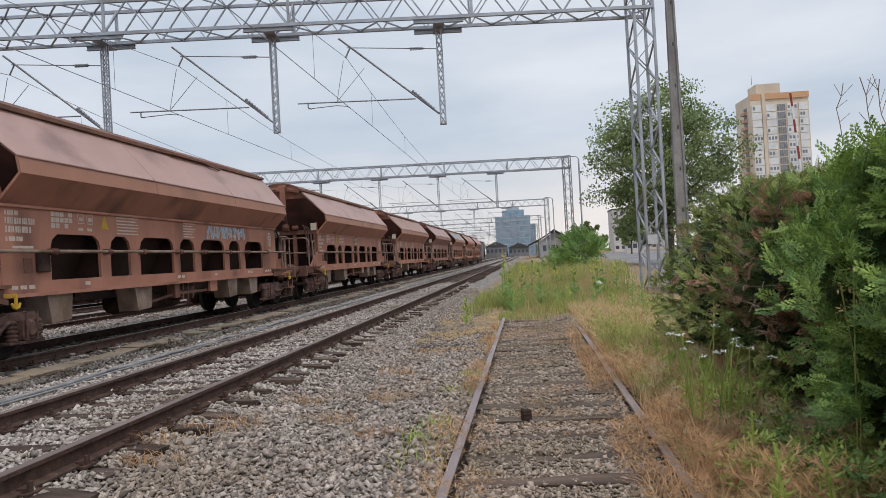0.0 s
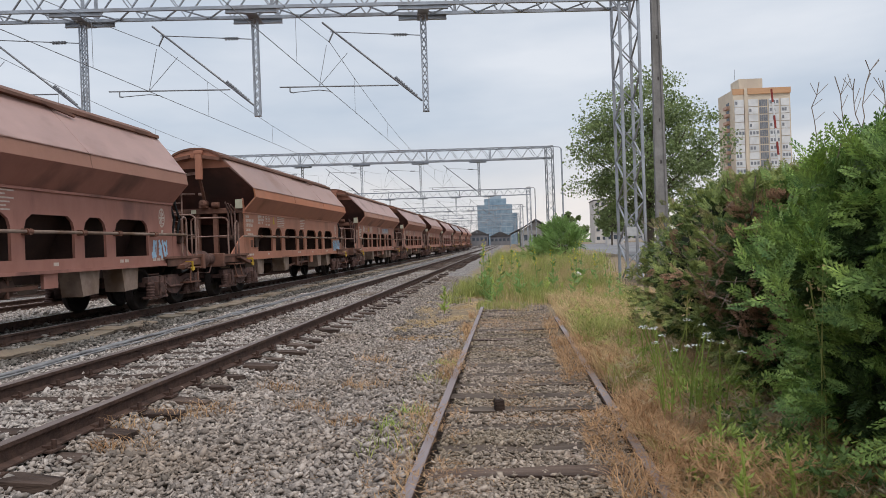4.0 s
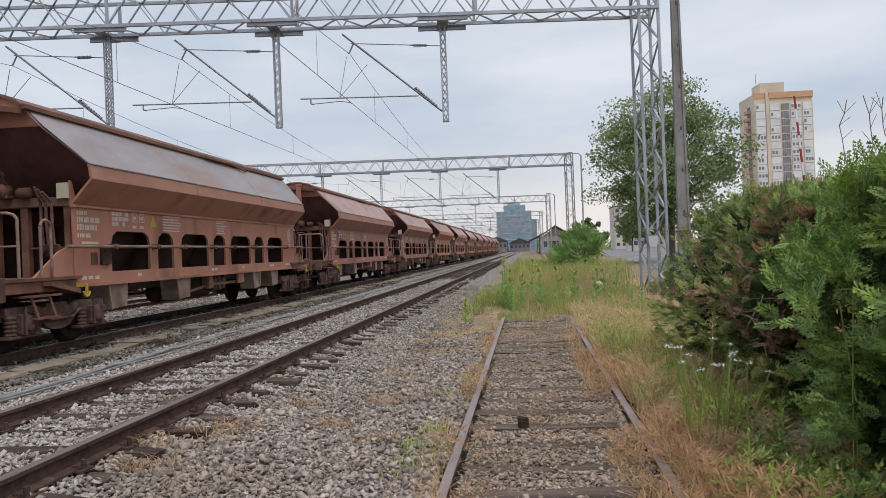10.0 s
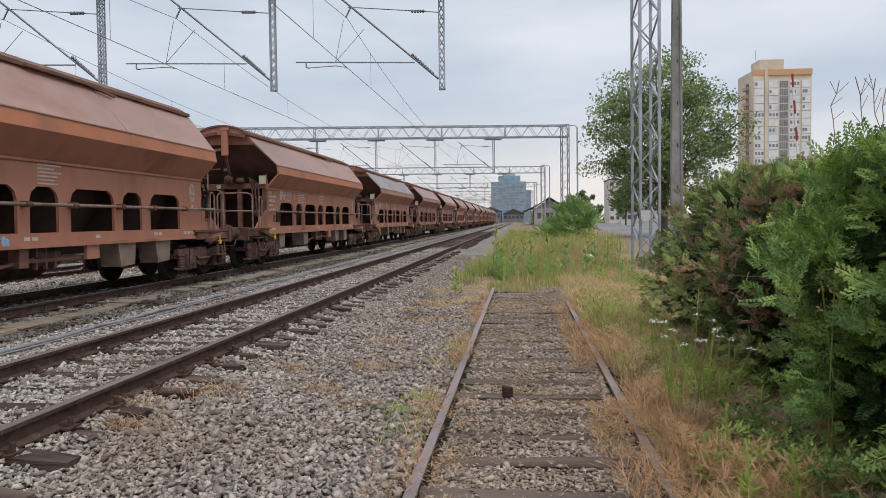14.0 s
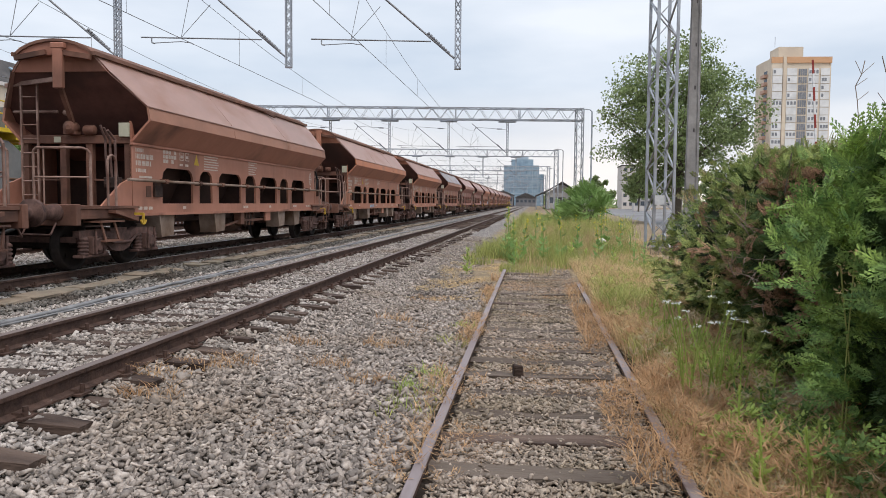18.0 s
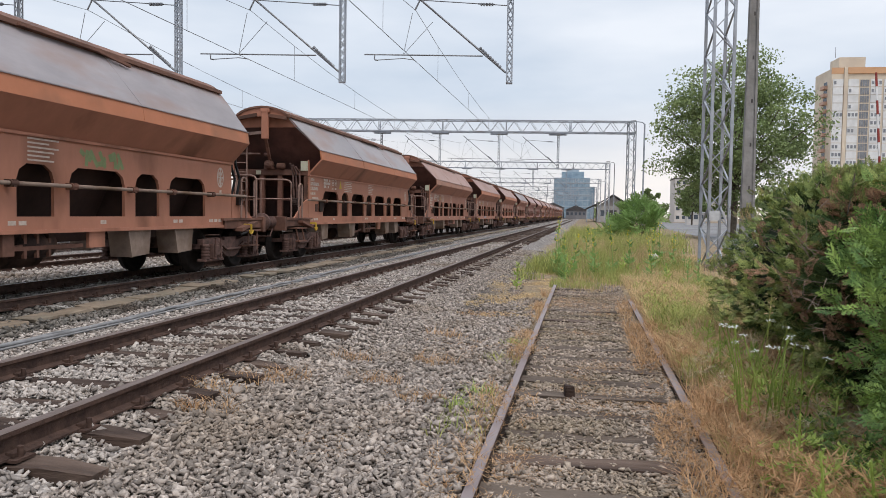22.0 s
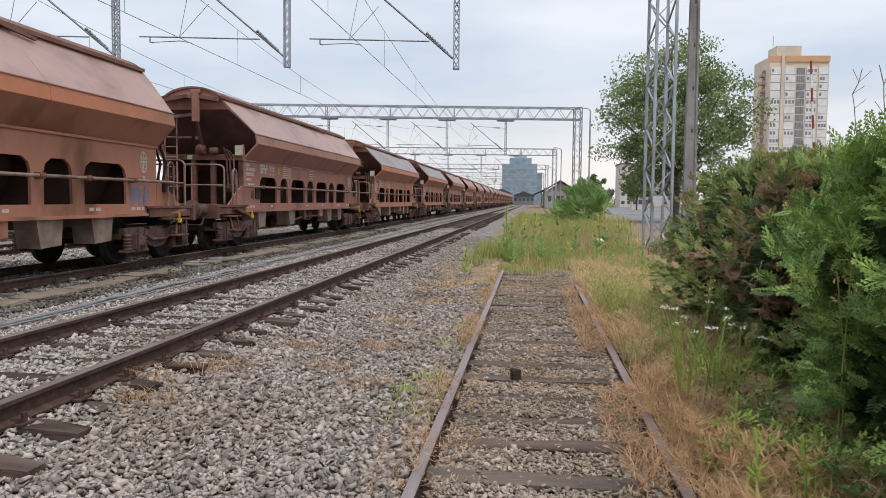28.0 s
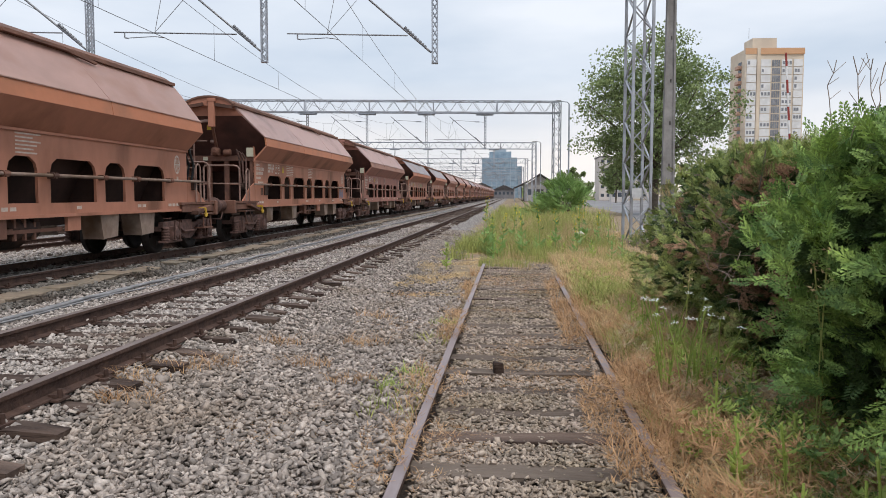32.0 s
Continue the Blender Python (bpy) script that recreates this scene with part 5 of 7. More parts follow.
GLASS = mat("dark_window_glass", (0.05, 0.06, 0.075), (0.10, 0.115, 0.135), 0.4, 0.15, 0, 0)
GLASSBLUE = mat("blue_curtain_glass", (0.15, 0.22, 0.28), (0.30, 0.39, 0.46), 0.35, 0.3, 0, 0)
BLOCKW = mat("pale_block_plaster", (0.50, 0.46, 0.43), (0.58, 0.54, 0.51), 0.3, 0.9, 0, 0)


def tower_block():
    t = thing("tower_block", pose(87.2, 300, 0, 0, 0, 3), "beige high-rise apartment block with white panel columns and orange top", "apartment block")
    W, D, H, n = 21.5, 17.0, 56.2, 19
    fh = (H - 1.5) / n
    s = Shape().box(0, W, 0, D, 0, H)
    part("wall", s, BEIGE, t)
    s = Shape()
    s.box(-0.1, 4.6, -0.12, 0.3, H - 1.9, H + 0.3)
    s.box(5.2, W + 0.1, -0.5, 0.3, H - 1.9, H + 0.3)
    part("parapet", s, ORANGEB, t)
    part("corner_pier", Shape().box(4.1, 5.4, -0.5, 0.3, 0, H + 0.3), BEIGE, t)
    part("penthouse", Shape().box(3.4, 12.4, 3, 12, H, H + 4.6), BEIGE, t)
    part("antenna", Shape().bar((3, 6, H + 5), (3, 6, H + 9), 0.2, None, 5), GALV, t)
    cols = [(0.4, 3.9), (5.6, 9.2), (13.3, 17.0), (17.8, 21.0)]
    rr = random.Random(12)
    # window glass lightened for the haze over its distance
    HAZEGLASS = mat("hazed_window_glass", (0.14, 0.15, 0.17), (0.27, 0.28, 0.30), 0.5, 0.2, 0, 0)
    pane = Shape().box(0, 0.8, 0, 0.06, 0, 1.2).mesh("pane", HAZEGLASS)
    for k, (a, b) in enumerate(cols):
        for i in range(n - 1):
            z = 0.6 + fh * i
            p = part("panel", Shape().box(a, b, -0.28, 0.02, z + 0.12, z + fh - 0.12), PANELW, t)
            if rr.random() < 0.62:
                m = rr.choice((1, 2, 3))
                for q in range(m):
                    ob = new("window", pane)
                    ob.parent = p
                    ob.location = (a + 0.3 + (b - a - 1.2) * (q / 2 if b - a > 3 else q / 3), -0.32, z + 0.9)
    for i in range(n - 1):
        z = 0.6 + fh * i
        for q in range(4):
            part("stair_window", Shape().box(9.8 + 0.78 * q, 10.45 + 0.78 * q, -0.1, 0.05, z + 0.15, z + fh - 0.3), HAZEGLASS, t)
    # balconies on the narrow side
    for i in range(n - 1):
        z = 0.6 + fh * i
        b = part("balcony", Shape().box(-1.3, 0.0, 4.0, 8.2, z, z + 1.15), BALC, t)
        part("balcony_door", Shape().box(-0.06, 0.02, 4.4, 7.8, z + 1.2, z + fh - 0.25), GLASS, b)


tower_block()


def office_building():
    t = thing("office_building", pose(0, 400, 0), "stepped blue glass office building in the distance", "office building")
    for a, b, h, y in ((-15.6, 2.6, 21.0, 0), (-11.8, -0.4, 24.2, 2), (2.6, 5.2, 16.5, 1)):
        part("block", Shape().box(a, b, y, 25, 0, h), GLASSBLUE, t)
    for i in range(6):
        part("floor_band", Shape().box(-15.7, 2.7, -0.15, 0.0, 3.0 + 3.1 * i, 3.4 + 3.1 * i), mat("grey_spandrel", (0.30, 0.36, 0.41), (0.38, 0.44, 0.49), 0.5, 0.5, 0, 0) if i == 0 else bpy.data.materials["grey_spandrel"], t)
    for i in range(8):
        part("mullion", Shape().box(-15.5 + 2.45 * i, -15.3 + 2.45 * i, -0.2, 0, 0, 21), bpy.data.materials["grey_spandrel"], t)
    part("roof_plant", Shape().box(-9, -3, 5, 12, 24.2, 26), bpy.data.materials["grey_spandrel"], t)


office_building()


def block_of_flats(x0, x1, y, h, name, label, rows, cols):
    t = thing(name, pose(0, y, 0), label, "building")
    part("wall", Shape().box(x0, x1, 0, 14, 0, h), BLOCKW, t)
    fh = h / rows
    for i in range(rows):
        for k in range(cols):
            u = x0 + (x1 - x0) * (k + 0.25) / cols
            part("window", Shape().box(u, u + (x1 - x0) / cols * 0.55, -0.06, 0.04, fh * i + 1.0, fh * i + 2.0), GLASS, t)
    part("roof", Shape().box(x0 - 0.2, x1 + 0.2, -0.2, 14.2, h, h + 0.35), ROOFD, t)


block_of_flats(27.5, 33.0, 245, 13.4, "apartment_house", "pale block of flats with rows of dark windows", 5, 3)
DUSTGREY = mat("hazy_grey_plaster", (0.15, 0.145, 0.15), (0.23, 0.22, 0.225), 0.3, 0.9, 0, 0, c3=(0.25, 0.22, 0.22), s3=0.1)
for x0, x1, y, h in ((-44, -30, 300, 6.0), (-29, -19, 330, 7.0), (-18, -9, 340, 5.0), (-8, 1, 345, 4.0)):
    wh = thing("warehouse", pose(0, y, 0), "distant low grey railway warehouse", "warehouse", "distant warehouses")
    part("wall", Shape().box(x0, x1, 0, 20, 0, h), DUSTGREY, wh)
    part("roof", Shape().prism([(x0 - 0.4, h), (x1 + 0.4, h), ((x0 + x1) / 2, h + 2.2)], -0.4, 20.4), ROOFD, wh)
    for i in range(5):
        u = x0 + (x1 - x0) * (i + 0.2) / 5
        part("window", Shape().box(u, u + (x1 - x0) * 0.12, -0.08, 0.04, h * 0.45, h * 0.75), GLASS, wh)
block_of_flats(40, 62, 330, 17.0, "apartment_house", "long pale block of flats behind trees", 5, 9)

wk = thing("site_cabin", pose(6.5, 165, 0), "low pale grey site cabin with windows", "cabin")
part("wall", Shape().box(14.5, 18.0, 0, 3, 0, 2.5), BLOCKW, wk, bevel=0.05)
part("roof", Shape().box(14.3, 18.2, -0.2, 3.2, 2.5, 2.68), PANELW, wk)
for i in range(3):
    part("window", Shape().box(14.8 + 1.1 * i, 15.6 + 1.1 * i, -0.05, 0.02, 1.2, 2.1), GLASS, wk)


def goods_shed():
    t = thing("goods_shed", pose(0.8, 190, 0), "old goods shed with dark gabled roof and open canopy", "shed")
    SHEDW = mat("stained_shed_plaster", (0.30, 0.28, 0.26), (0.42, 0.40, 0.37), 0.5, 0.9, 0, 0.1, c3=(0.22, 0.20, 0.19), s3=0.3)
    part("wall", Shape().box(2.6, 9.6, 0, 30, 0, 4.1), SHEDW, t)
    part("roof", Shape().prism([(1.9, 4.0), (6.1, 6.6), (10.3, 4.0), (10.3, 4.25), (6.1, 6.9), (1.9, 4.25)], -0.8, 31), ROOFD, t)
    part("gable", Shape().prism([(2.6, 4.1), (9.6, 4.1), (6.1, 6.4)], 0, 0.25), SHEDW, t)
    part("canopy", Shape().prism([(-0.4, 3.2), (2.6, 4.6), (2.6, 4.8), (-0.4, 3.4)], -0.5, 34), ROOFD, t)
    for i in range(5):
        part("canopy_post", Shape().bar((-0.1, 0.5 + 8 * i, 0), (-0.1, 0.5 + 8 * i, 3.3), 0.18), GALV, t)
    part("door", Shape().box(4.6, 7.0, -0.06, 0.03, 0, 3.0), ROOFD, t)
    part("window", Shape().box(3.1, 4.1, -0.06, 0.03, 1.6, 3.0), GLASS, t)
    part("window", Shape().box(7.7, 8.8, -0.06, 0.03, 1.6, 3.0), GLASS, t)


goods_shed()


def station_street():
    """Long plastered building across the tracks, with a mansard roof."""
    t = thing("town_building", pose(-71, 48, 0), "long cream plastered building with dark mansard roof and skylights", "building")
    L, H = 77, 16.6
    CREAM = mat("cream_plaster", (0.66, 0.57, 0.48), (0.74, 0.66, 0.57), 0.3, 0.9, 0, 0.05, c3=(0.50, 0.41, 0.31), s3=0.08)
    part("wall", Shape().box(-14, 0, 0, L, 0, H), CREAM, t)
    part("cornice", Shape().box(-14, 0.45, -0.3, L + 0.3, H, H + 0.5), BLOCKW, t)
    part("roof", Shape().prism([(0.2, H + 0.5), (-4.5, H + 4.6), (-14, H + 4.6), (-14, H + 0.5)], 0, L), ROOFD, t)
    part("penthouse", Shape().box(-12, -5.2, 4, 24, H + 4.4, H + 7.0), PANELW, t)
    part("stair_tower", Shape().box(-9, -3.5, 26, 41, H + 2, H + 7.4), CREAM, t)
    part("chimney", Shape().box(-6, -4.6, 20, 21.6, H + 3, H + 8.2), CREAM, t)
    part("chimney", Shape().box(-6, -4.6, 60, 61.6, H + 3, H + 7.6), CREAM, t)
    part("vent", Shape().lathe([(H + 7.4, 0.7), (H + 9, 0.7), (H + 9.2, 0.9), (H + 9.7, 0.9)], "z", 12, (-5, 33, 0)), GALV, t)
    win = Shape().box(0, 0.08, 0, 1.2, 0, 1.9).mesh("window", GLASS)
    frame_ = Shape()
    for a in (-0.06, 0.57, 1.2):
        frame_.box(0.05, 0.14, a, a + 0.07, -0.05, 1.95)
    frame_.box(0.05, 0.2, -0.1, 1.3, -0.14, -0.05)
    frame_ = frame_.mesh("frame", PANELW)
    for i in range(5):
        for k in range(24):
            ob = new("window", win)
            ob.parent, ob.location = t, (0.0, 1.4 + 3.15 * k, 1.2 + 3.15 * i)
            o2 = new("frame", frame_)
            o2.parent = ob
    for k in range(9):
        part("skylight", Shape().prism([(-1.1, H + 2.0), (-2.6, H + 3.3), (-2.5, H + 3.42), (-1.0, H + 2.12)], 5 + 8 * k, 6.6 + 8 * k), GLASSBLUE, t)


station_street()

TILES = mat("terracotta_tiles", (0.32, 0.13, 0.075), (0.45, 0.20, 0.12), 3, 0.85, 0, 0.3, c3=(0.22, 0.10, 0.07), s3=0.6)


def low_house():
    t = thing("low_house", pose(-46, 42, 0), "low pale house with a red tiled roof", "house")
    part("wall", Shape().box(-4, 4, 0, 17, 0, 5.0), BLOCKW, t)
    part("roof", Shape().prism([(-4.6, 4.9), (4.6, 4.9), (0, 7.3)], -0.5, 17.5), TILES, t)
    for i in range(5):
        w = part("window", Shape().box(3.98, 4.05, 1.4 + 3.2 * i, 2.6 + 3.2 * i, 1.6, 3.4), GLASS, t)
        part("sill", Shape().box(4.0, 4.18, 1.3 + 3.2 * i, 2.7 + 3.2 * i, 1.5, 1.6), PANELW, w)


low_house()
YELLOWM = mat("yellow_machine_paint", (0.55, 0.37, 0.02), (0.66, 0.46, 0.04), 1.2, 0.5, 0, 0.05, c3=(0.38, 0.26, 0.05), s3=0.9)
CABG = mat("grey_machine_paint", (0.12, 0.12, 0.115), (0.19, 0.185, 0.175), 1.2, 0.6, 0, 0.05)


def rail_crane():
    t = thing("rail_crane", pose(-22.6, 24, RAIL2), "yellow track maintenance crane on a far track", "rail crane")
    part("chassis", Shape().box(-1.3, 1.3, 0, 16, 0.7, 1.2), UNDER, t)
    part("cab", Shape().prism([(1.5, 1.2), (6.5, 1.2), (6.5, 3.1), (5.6, 3.6), (2.3, 3.6), (1.5, 3.1)], -1.2, 1.25, "x"), CABG, t, bevel=0.05)
    part("deck", Shape().box(-1.45, 1.45, -0.5, 9.5, 3.92, 4.08), YELLOWM, t)
    for i in range(7):
        part("deck_rib", Shape().box(-1.4, 1.4, 0.2 + 1.4 * i, 0.34 + 1.4 * i, 3.66, 3.92), YELLOWM, t)
    part("winch_house", Shape().prism([(5.2, 4.08), (7.2, 4.08), (7.0, 5.0), (5.6, 5.0)], -0.9, 0.9, "x"), CABG, t, bevel=0.04)
    s = Shape()
    for x in (-1.0, 1.0):
        s.bar((x, 7, 3.7), (x, 15.5, 1.9), 0.22)
        s.bar((x, 7, 3.2), (x, 15.5, 1.5), 0.16)
        for i in range(8):
            s.bar((x, 7 + i * 1.05, 3.7 - 0.22 * i), (x, 7.6 + i * 1.05, 3.1 - 0.21 * i), 0.08)
    part("boom", s, YELLOWM, t)
    s = Shape()
    for x in (-1.4, 1.4):
        s.pipe([(x, -0.4, 5.15), (x, 9.4, 5.15)], 0.03, 6)
        s.pipe([(x, -0.4, 4.65), (x, 9.4, 4.65)], 0.03, 6)
        for i in range(8):
            s.bar((x, -0.4 + 1.4 * i, 4.1), (x, -0.4 + 1.4 * i, 5.15), 0.05)
    part("guard_rail", s, YELLOWM, t)
    part("hoist", Shape().lathe([(2.2, 0.1), (2.25, 0.42), (4.0, 0.42), (4.05, 0.1)], "y", 14, (0, 0, 4.6)), YELLOWM, t)
    for y in (0.5, 3.5, 6.6):
        part("strut", Shape().bar((1.2, y, 1.2), (1.2, y + 0.9, 3.75), 0.16), YELLOWM, t)
    wheel = Shape().lathe([(-0.07, 0.42), (0.07, 0.42)], "x", 18).mesh("wheel", WHEELM)
    for y in (2, 4, 12, 14):
        for x in (-0.75, 0.75):
            ob = new("wheel", wheel)
            ob.parent, ob.location = t, (x, y, 0.42)


rail_crane()
for tx in (-22.6,):
    tr = thing("track_far", None, "sidetrack behind the goods train", "railway track", kind="structure")
    for dx in (-0.75, 0.75):
        rail(tr, tx + dx, -20, 300, RAIL2, RAILTOP)

# ---- plants ----


def scatter(template_v, template_f, pos, rot, scale):
    """Copies of a small template as arrays: pos (n,3), rot (n,3,3), scale (n,) or (n,3)."""
    tv, tf = np.asarray(template_v, np.float32), np.asarray(template_f, np.int32)
    n, k = len(pos), len(tv)
    scale = np.asarray(scale, np.float32)
    if scale.ndim == 1:
        scale = scale[:, None].repeat(3, 1)
    v = np.einsum("nij,nkj->nki", rot, tv[None] * scale[:, None, :]) + np.asarray(pos)[:, None, :]
    f = tf[None] + (np.arange(n) * k)[:, None, None]
    return v.reshape(-1, 3), f.reshape(-1, tf.shape[1])


def turns(n, rng, tilt=math.pi):
    """Random rotation matrices: a free turn about z, then a lean of up to tilt."""
    a, b, c = rng.uniform(0, 2 * math.pi, n), rng.uniform(-tilt, tilt, n), rng.uniform(-tilt, tilt, n)
    ca, sa, cb, sb, cc, sc = np.cos(a), np.sin(a), np.cos(b), np.sin(b), np.cos(c), np.sin(c)
    z, o = np.zeros(n), np.ones(n)
    rz = np.stack([np.stack([ca, -sa, z], -1), np.stack([sa, ca, z], -1), np.stack([z, z, o], -1)], 1)
    rx = np.stack([np.stack([o, z, z], -1), np.stack([z, cb, -sb], -1), np.stack([z, sb, cb], -1)], 1)
    ry = np.stack([np.stack([cc, z, sc], -1), np.stack([z, o, z], -1), np.stack([-sc, z, cc], -1)], 1)
    return rx @ ry @ rz


def facing(d, rng):
    """Rotations whose y axis points along the rows of d, with a free spin."""
    d = d / np.linalg.norm(d, axis=1, keepdims=True)
    r = rng.normal(size=d.shape)
    x = np.cross(d, r)
    x /= np.linalg.norm(x, axis=1, keepdims=True)
    return np.stack([x, d, np.cross(x, d)], -1)


def stones(name, boxes, size, label, material, seed, rz=0.0):
    """Broken stones: a squashed, roughened icosahedron, scattered over rectangles of (x0, x1, y0, y1, per square metre)."""
    rng = np.random.default_rng(seed)
    base = np.array([(x, y, z) for z in (-0.5, 0.5) for x, y in ((-0.5, -0.5), (0.5, -0.5), (0.5, 0.5), (-0.5, 0.5))])
    faces = np.array([(0, 3, 2, 1), (4, 5, 6, 7), (0, 1, 5, 4), (1, 2, 6, 5), (2, 3, 7, 6), (3, 0, 4, 7)])
    vs, fs, off = [], [], 0
    pts = []
    for x0, x1, y0, y1, per in boxes:
        n = int((x1 - x0) * (y1 - y0) * per)
        pts.append(np.stack([rng.uniform(x0, x1, n), rng.uniform(y0, y1, n)], -1))
    pts = np.concatenate(pts)
    on = np.zeros(len(pts), bool)
    for cx, half, ys in ((T2 + 0.06, 1.27, T2_Y), (SIDING, 0.72, SIDE_Y)):
        away = np.abs(pts[:, 1][:, None] - np.array(ys)[None])
        gap, idx = away.min(1), away.argmin(1)
        bury = np.random.default_rng(len(ys)).uniform(0, 1, len(ys))[idx]
        reach = np.where(pts[:, 0] > cx, half - 0.05 - 0.52 * np.clip(bury - 0.35, 0, 1), half)
        on |= (np.abs(pts[:, 0] - cx) < reach) & (gap < np.where(bury > 0.6, 0.10, 0.13) * (0.85 if cx == SIDING else 1.0))
    bare = (pts[:, 1] > 12.2) & (np.abs(pts[:, 0] + 1.25) < 0.75) & (pts[:, 1] < 26)
    bare &= np.array([noise.noise((a * 1.4, b * 0.7, 3.1)) for a, b in pts]) > -0.28
    pts = pts[(~on | (rng.uniform(0, 1, len(pts)) < 0.12)) & (~bare | (rng.uniform(0, 1, len(pts)) < 0.12))]
    z = np.interp(pts[:, 0], [p[0] for p in PROFILE], [p[1] for p in PROFILE])
    groups = np.array_split(rng.permutation(len(pts)), 24)
    for g in groups:
        tv = (base + rng.uniform(-0.30, 0.16, base.shape) * np.sign(base)) * (1.35, 0.95, 0.46)
        sc = size * (0.62 + rng.gamma(3.0, 0.11, len(g)))[:, None] * rng.uniform(0.8, 1.2, (len(g), 3))
        lift = np.where(rng.uniform(0, 1, len(g)) < 0.3, rng.uniform(0.5, 0.95, len(g)), rng.uniform(0.0, 0.45, len(g)))
        pos = np.stack([pts[g, 0], pts[g, 1], z[g] + sc[:, 2] * lift + rz], -1)
        v, f = scatter(tv, faces, pos, turns(len(g), rng, 0.8), sc)
        vs.append(v)
        fs.append(f + off)
        off += len(v)
    return single(name, raw_mesh(name, np.concatenate(vs), np.concatenate(fs), material), None, label, "gravel", "stuff")


stones("ballast_stones", [(-2.75, -0.65, 2.4, 8, 2000), (-2.75, -0.7, 8, 15, 1450), (-2.8, -1.2, 15, 34, 560), (-2.75, -0.65, -3, 2.4, 750)], 0.0325, "loose broken grey ballast stones", STONE_GREY, 3)
stones("ballast_stones", [(-5.3, -2.75, -3, 3.0, 500), (-5.3, -2.75, 3.0, 9, 1500), (-5.3, -2.75, 9, 16, 950), (-5.3, -2.8, 16, 26, 750), (-5.3, -2.8, 26, 40, 500),
                          (-6.55, -5.3, 4.5, 12, 1000), (-6.55, -5.3, 12, 20, 800), (-6.5, -5.3, 20, 40, 560)], 0.033, "pale broken ballast stones on the running line", STONE, 6)
stones("ballast_stones", [(-0.5, 0.88, 2.6, 7, 3000), (-0.5, 0.88, 7, 11, 2100), (-0.5, 0.88, 11, 18.5, 1200), (-0.9, -0.62, 2.6, 14, 1300), (-0.5, 0.88, -3, 2.6, 900)], 0.0245, "small weathered stones between the siding rails", STONE_BROWN, 4)
stones("ballast_stones", [(-6.95, -6.5, 5, 16, 800), (-6.95, -6.5, 16, 40, 420), (-7.7, -6.75, 6, 16, 420), (-7.7, -6.75, 16, 40, 240), (-10.6, -7.7, 8, 20, 420), (-10.6, -7.7, 20, 40, 220)], 0.045, "dark oily ballast stones under the train", STONE_DARK, 5)
stones("ballast_stones", [(-14.5, -10.6, 7, 22, 420), (-14.5, -10.6, 22, 45, 200)], 0.05, "pale ballast stones behind the train", STONE, 8)


def blades(name, n, place, height, width, lean, material, seed, label, category="grass", ob_kind="stuff"):
    """Bent grass blades. place(rng, n) gives x, y and a height factor."""
    rng = np.random.default_rng(seed)
    x, y, hf = place(rng, n)
    z = np.interp(x, [p[0] for p in PROFILE], [p[1] for p in PROFILE])
    h = rng.uniform(height[0], height[1], n) * hf
    a = rng.uniform(0, 2 * math.pi, n)
    l1 = h * rng.uniform(lean[0], lean[1], n)
    b = a + rng.normal(0, 0.6, n) + math.pi / 2
    wx, wy = np.cos(b) * width / 2, np.sin(b) * width / 2
    dx, dy = np.cos(a), np.sin(a)
    rows = []
    for u, ww in ((0, 1.0), (0.55, 0.8), (1.0, 0.12)):
        px, py, pz = x + dx * l1 * u * u, y + dy * l1 * u * u, z + h * u * (1 - 0.25 * u * lean[1])
        rows += [np.stack([px - wx * ww, py - wy * ww, pz], -1), np.stack([px + wx * ww, py + wy * ww, pz], -1)]
    v = np.stack(rows, 1).reshape(-1, 3)
    f = (np.array([[0, 1, 3, 2], [2, 3, 5, 4]])[None] + (np.arange(n) * 6)[:, None, None]).reshape(-1, 4)
    return single(name, raw_mesh(name, v, f, material), None, label, category, ob_kind)


def area(x0, x1, y0, y1, clump=0.0, seed=0, rise=None):
    def pick(rng, n):
        x, y = rng.uniform(x0, x1, n * 3), rng.uniform(y0, y1, n * 3)
        k = np.array([noise.noise((px * 1.1 + seed, py * 1.1, 0.7)) for px, py in zip(x, y)]) if clump else np.zeros(n * 3)
        keep = np.argsort(-(k * clump + rng.uniform(0, 1, n * 3)))[:n]
        grow = np.clip((y[keep] - rise[0]) / (rise[1] - rise[0]), 0.22, 1) if rise else 1.0
        return x[keep], y[keep], np.clip(1 + k[keep] * 0.7, 0.4, 1.6) * grow
    return pick


blades("dry_grass", 12000, area(1.0, 2.5, 1.9, 13, 0.9, 2), (0.10, 0.32), 0.008, (0.5, 1.4), STRAW_RED, 21, "matted reddish dry grass beside the siding")
blades("dry_grass", 9000, area(1.0, 2.5, 7.0, 21, 1.2, 5), (0.10, 0.34), 0.011, (0.4, 1.1), STRAW, 22, "tall straw-coloured dry grass beside the siding")
blades("green_grass", 4200, area(1.02, 2.3, 1.9, 13, 2.6, 9), (0.08, 0.34), 0.007, (0.3, 1.2), GRASS, 23, "yellow-green grass among dry stalks under the hedge")
blades("dry_grass", 7000, area(1.0, 3.6, -3, 2.2, 1.0, 8), (0.06, 0.22), 0.009, (0.6, 1.6), STRAW_RED, 38, "matted dry grass beside the siding")
blades("dry_grass", 9000, area(1.0, 2.4, 1.9, 7, 0.3, 7), (0.05, 0.16), 0.008, (0.8, 2.0), STRAW, 34, "short matted straw beside the siding")
blades("green_grass", 2200, area(1.1, 3.0, 11, 19, 1.8, 11), (0.10, 0.35), 0.011, (0.3, 1.0), GRASS, 35, "yellow-green grass in the straw before the meadow")
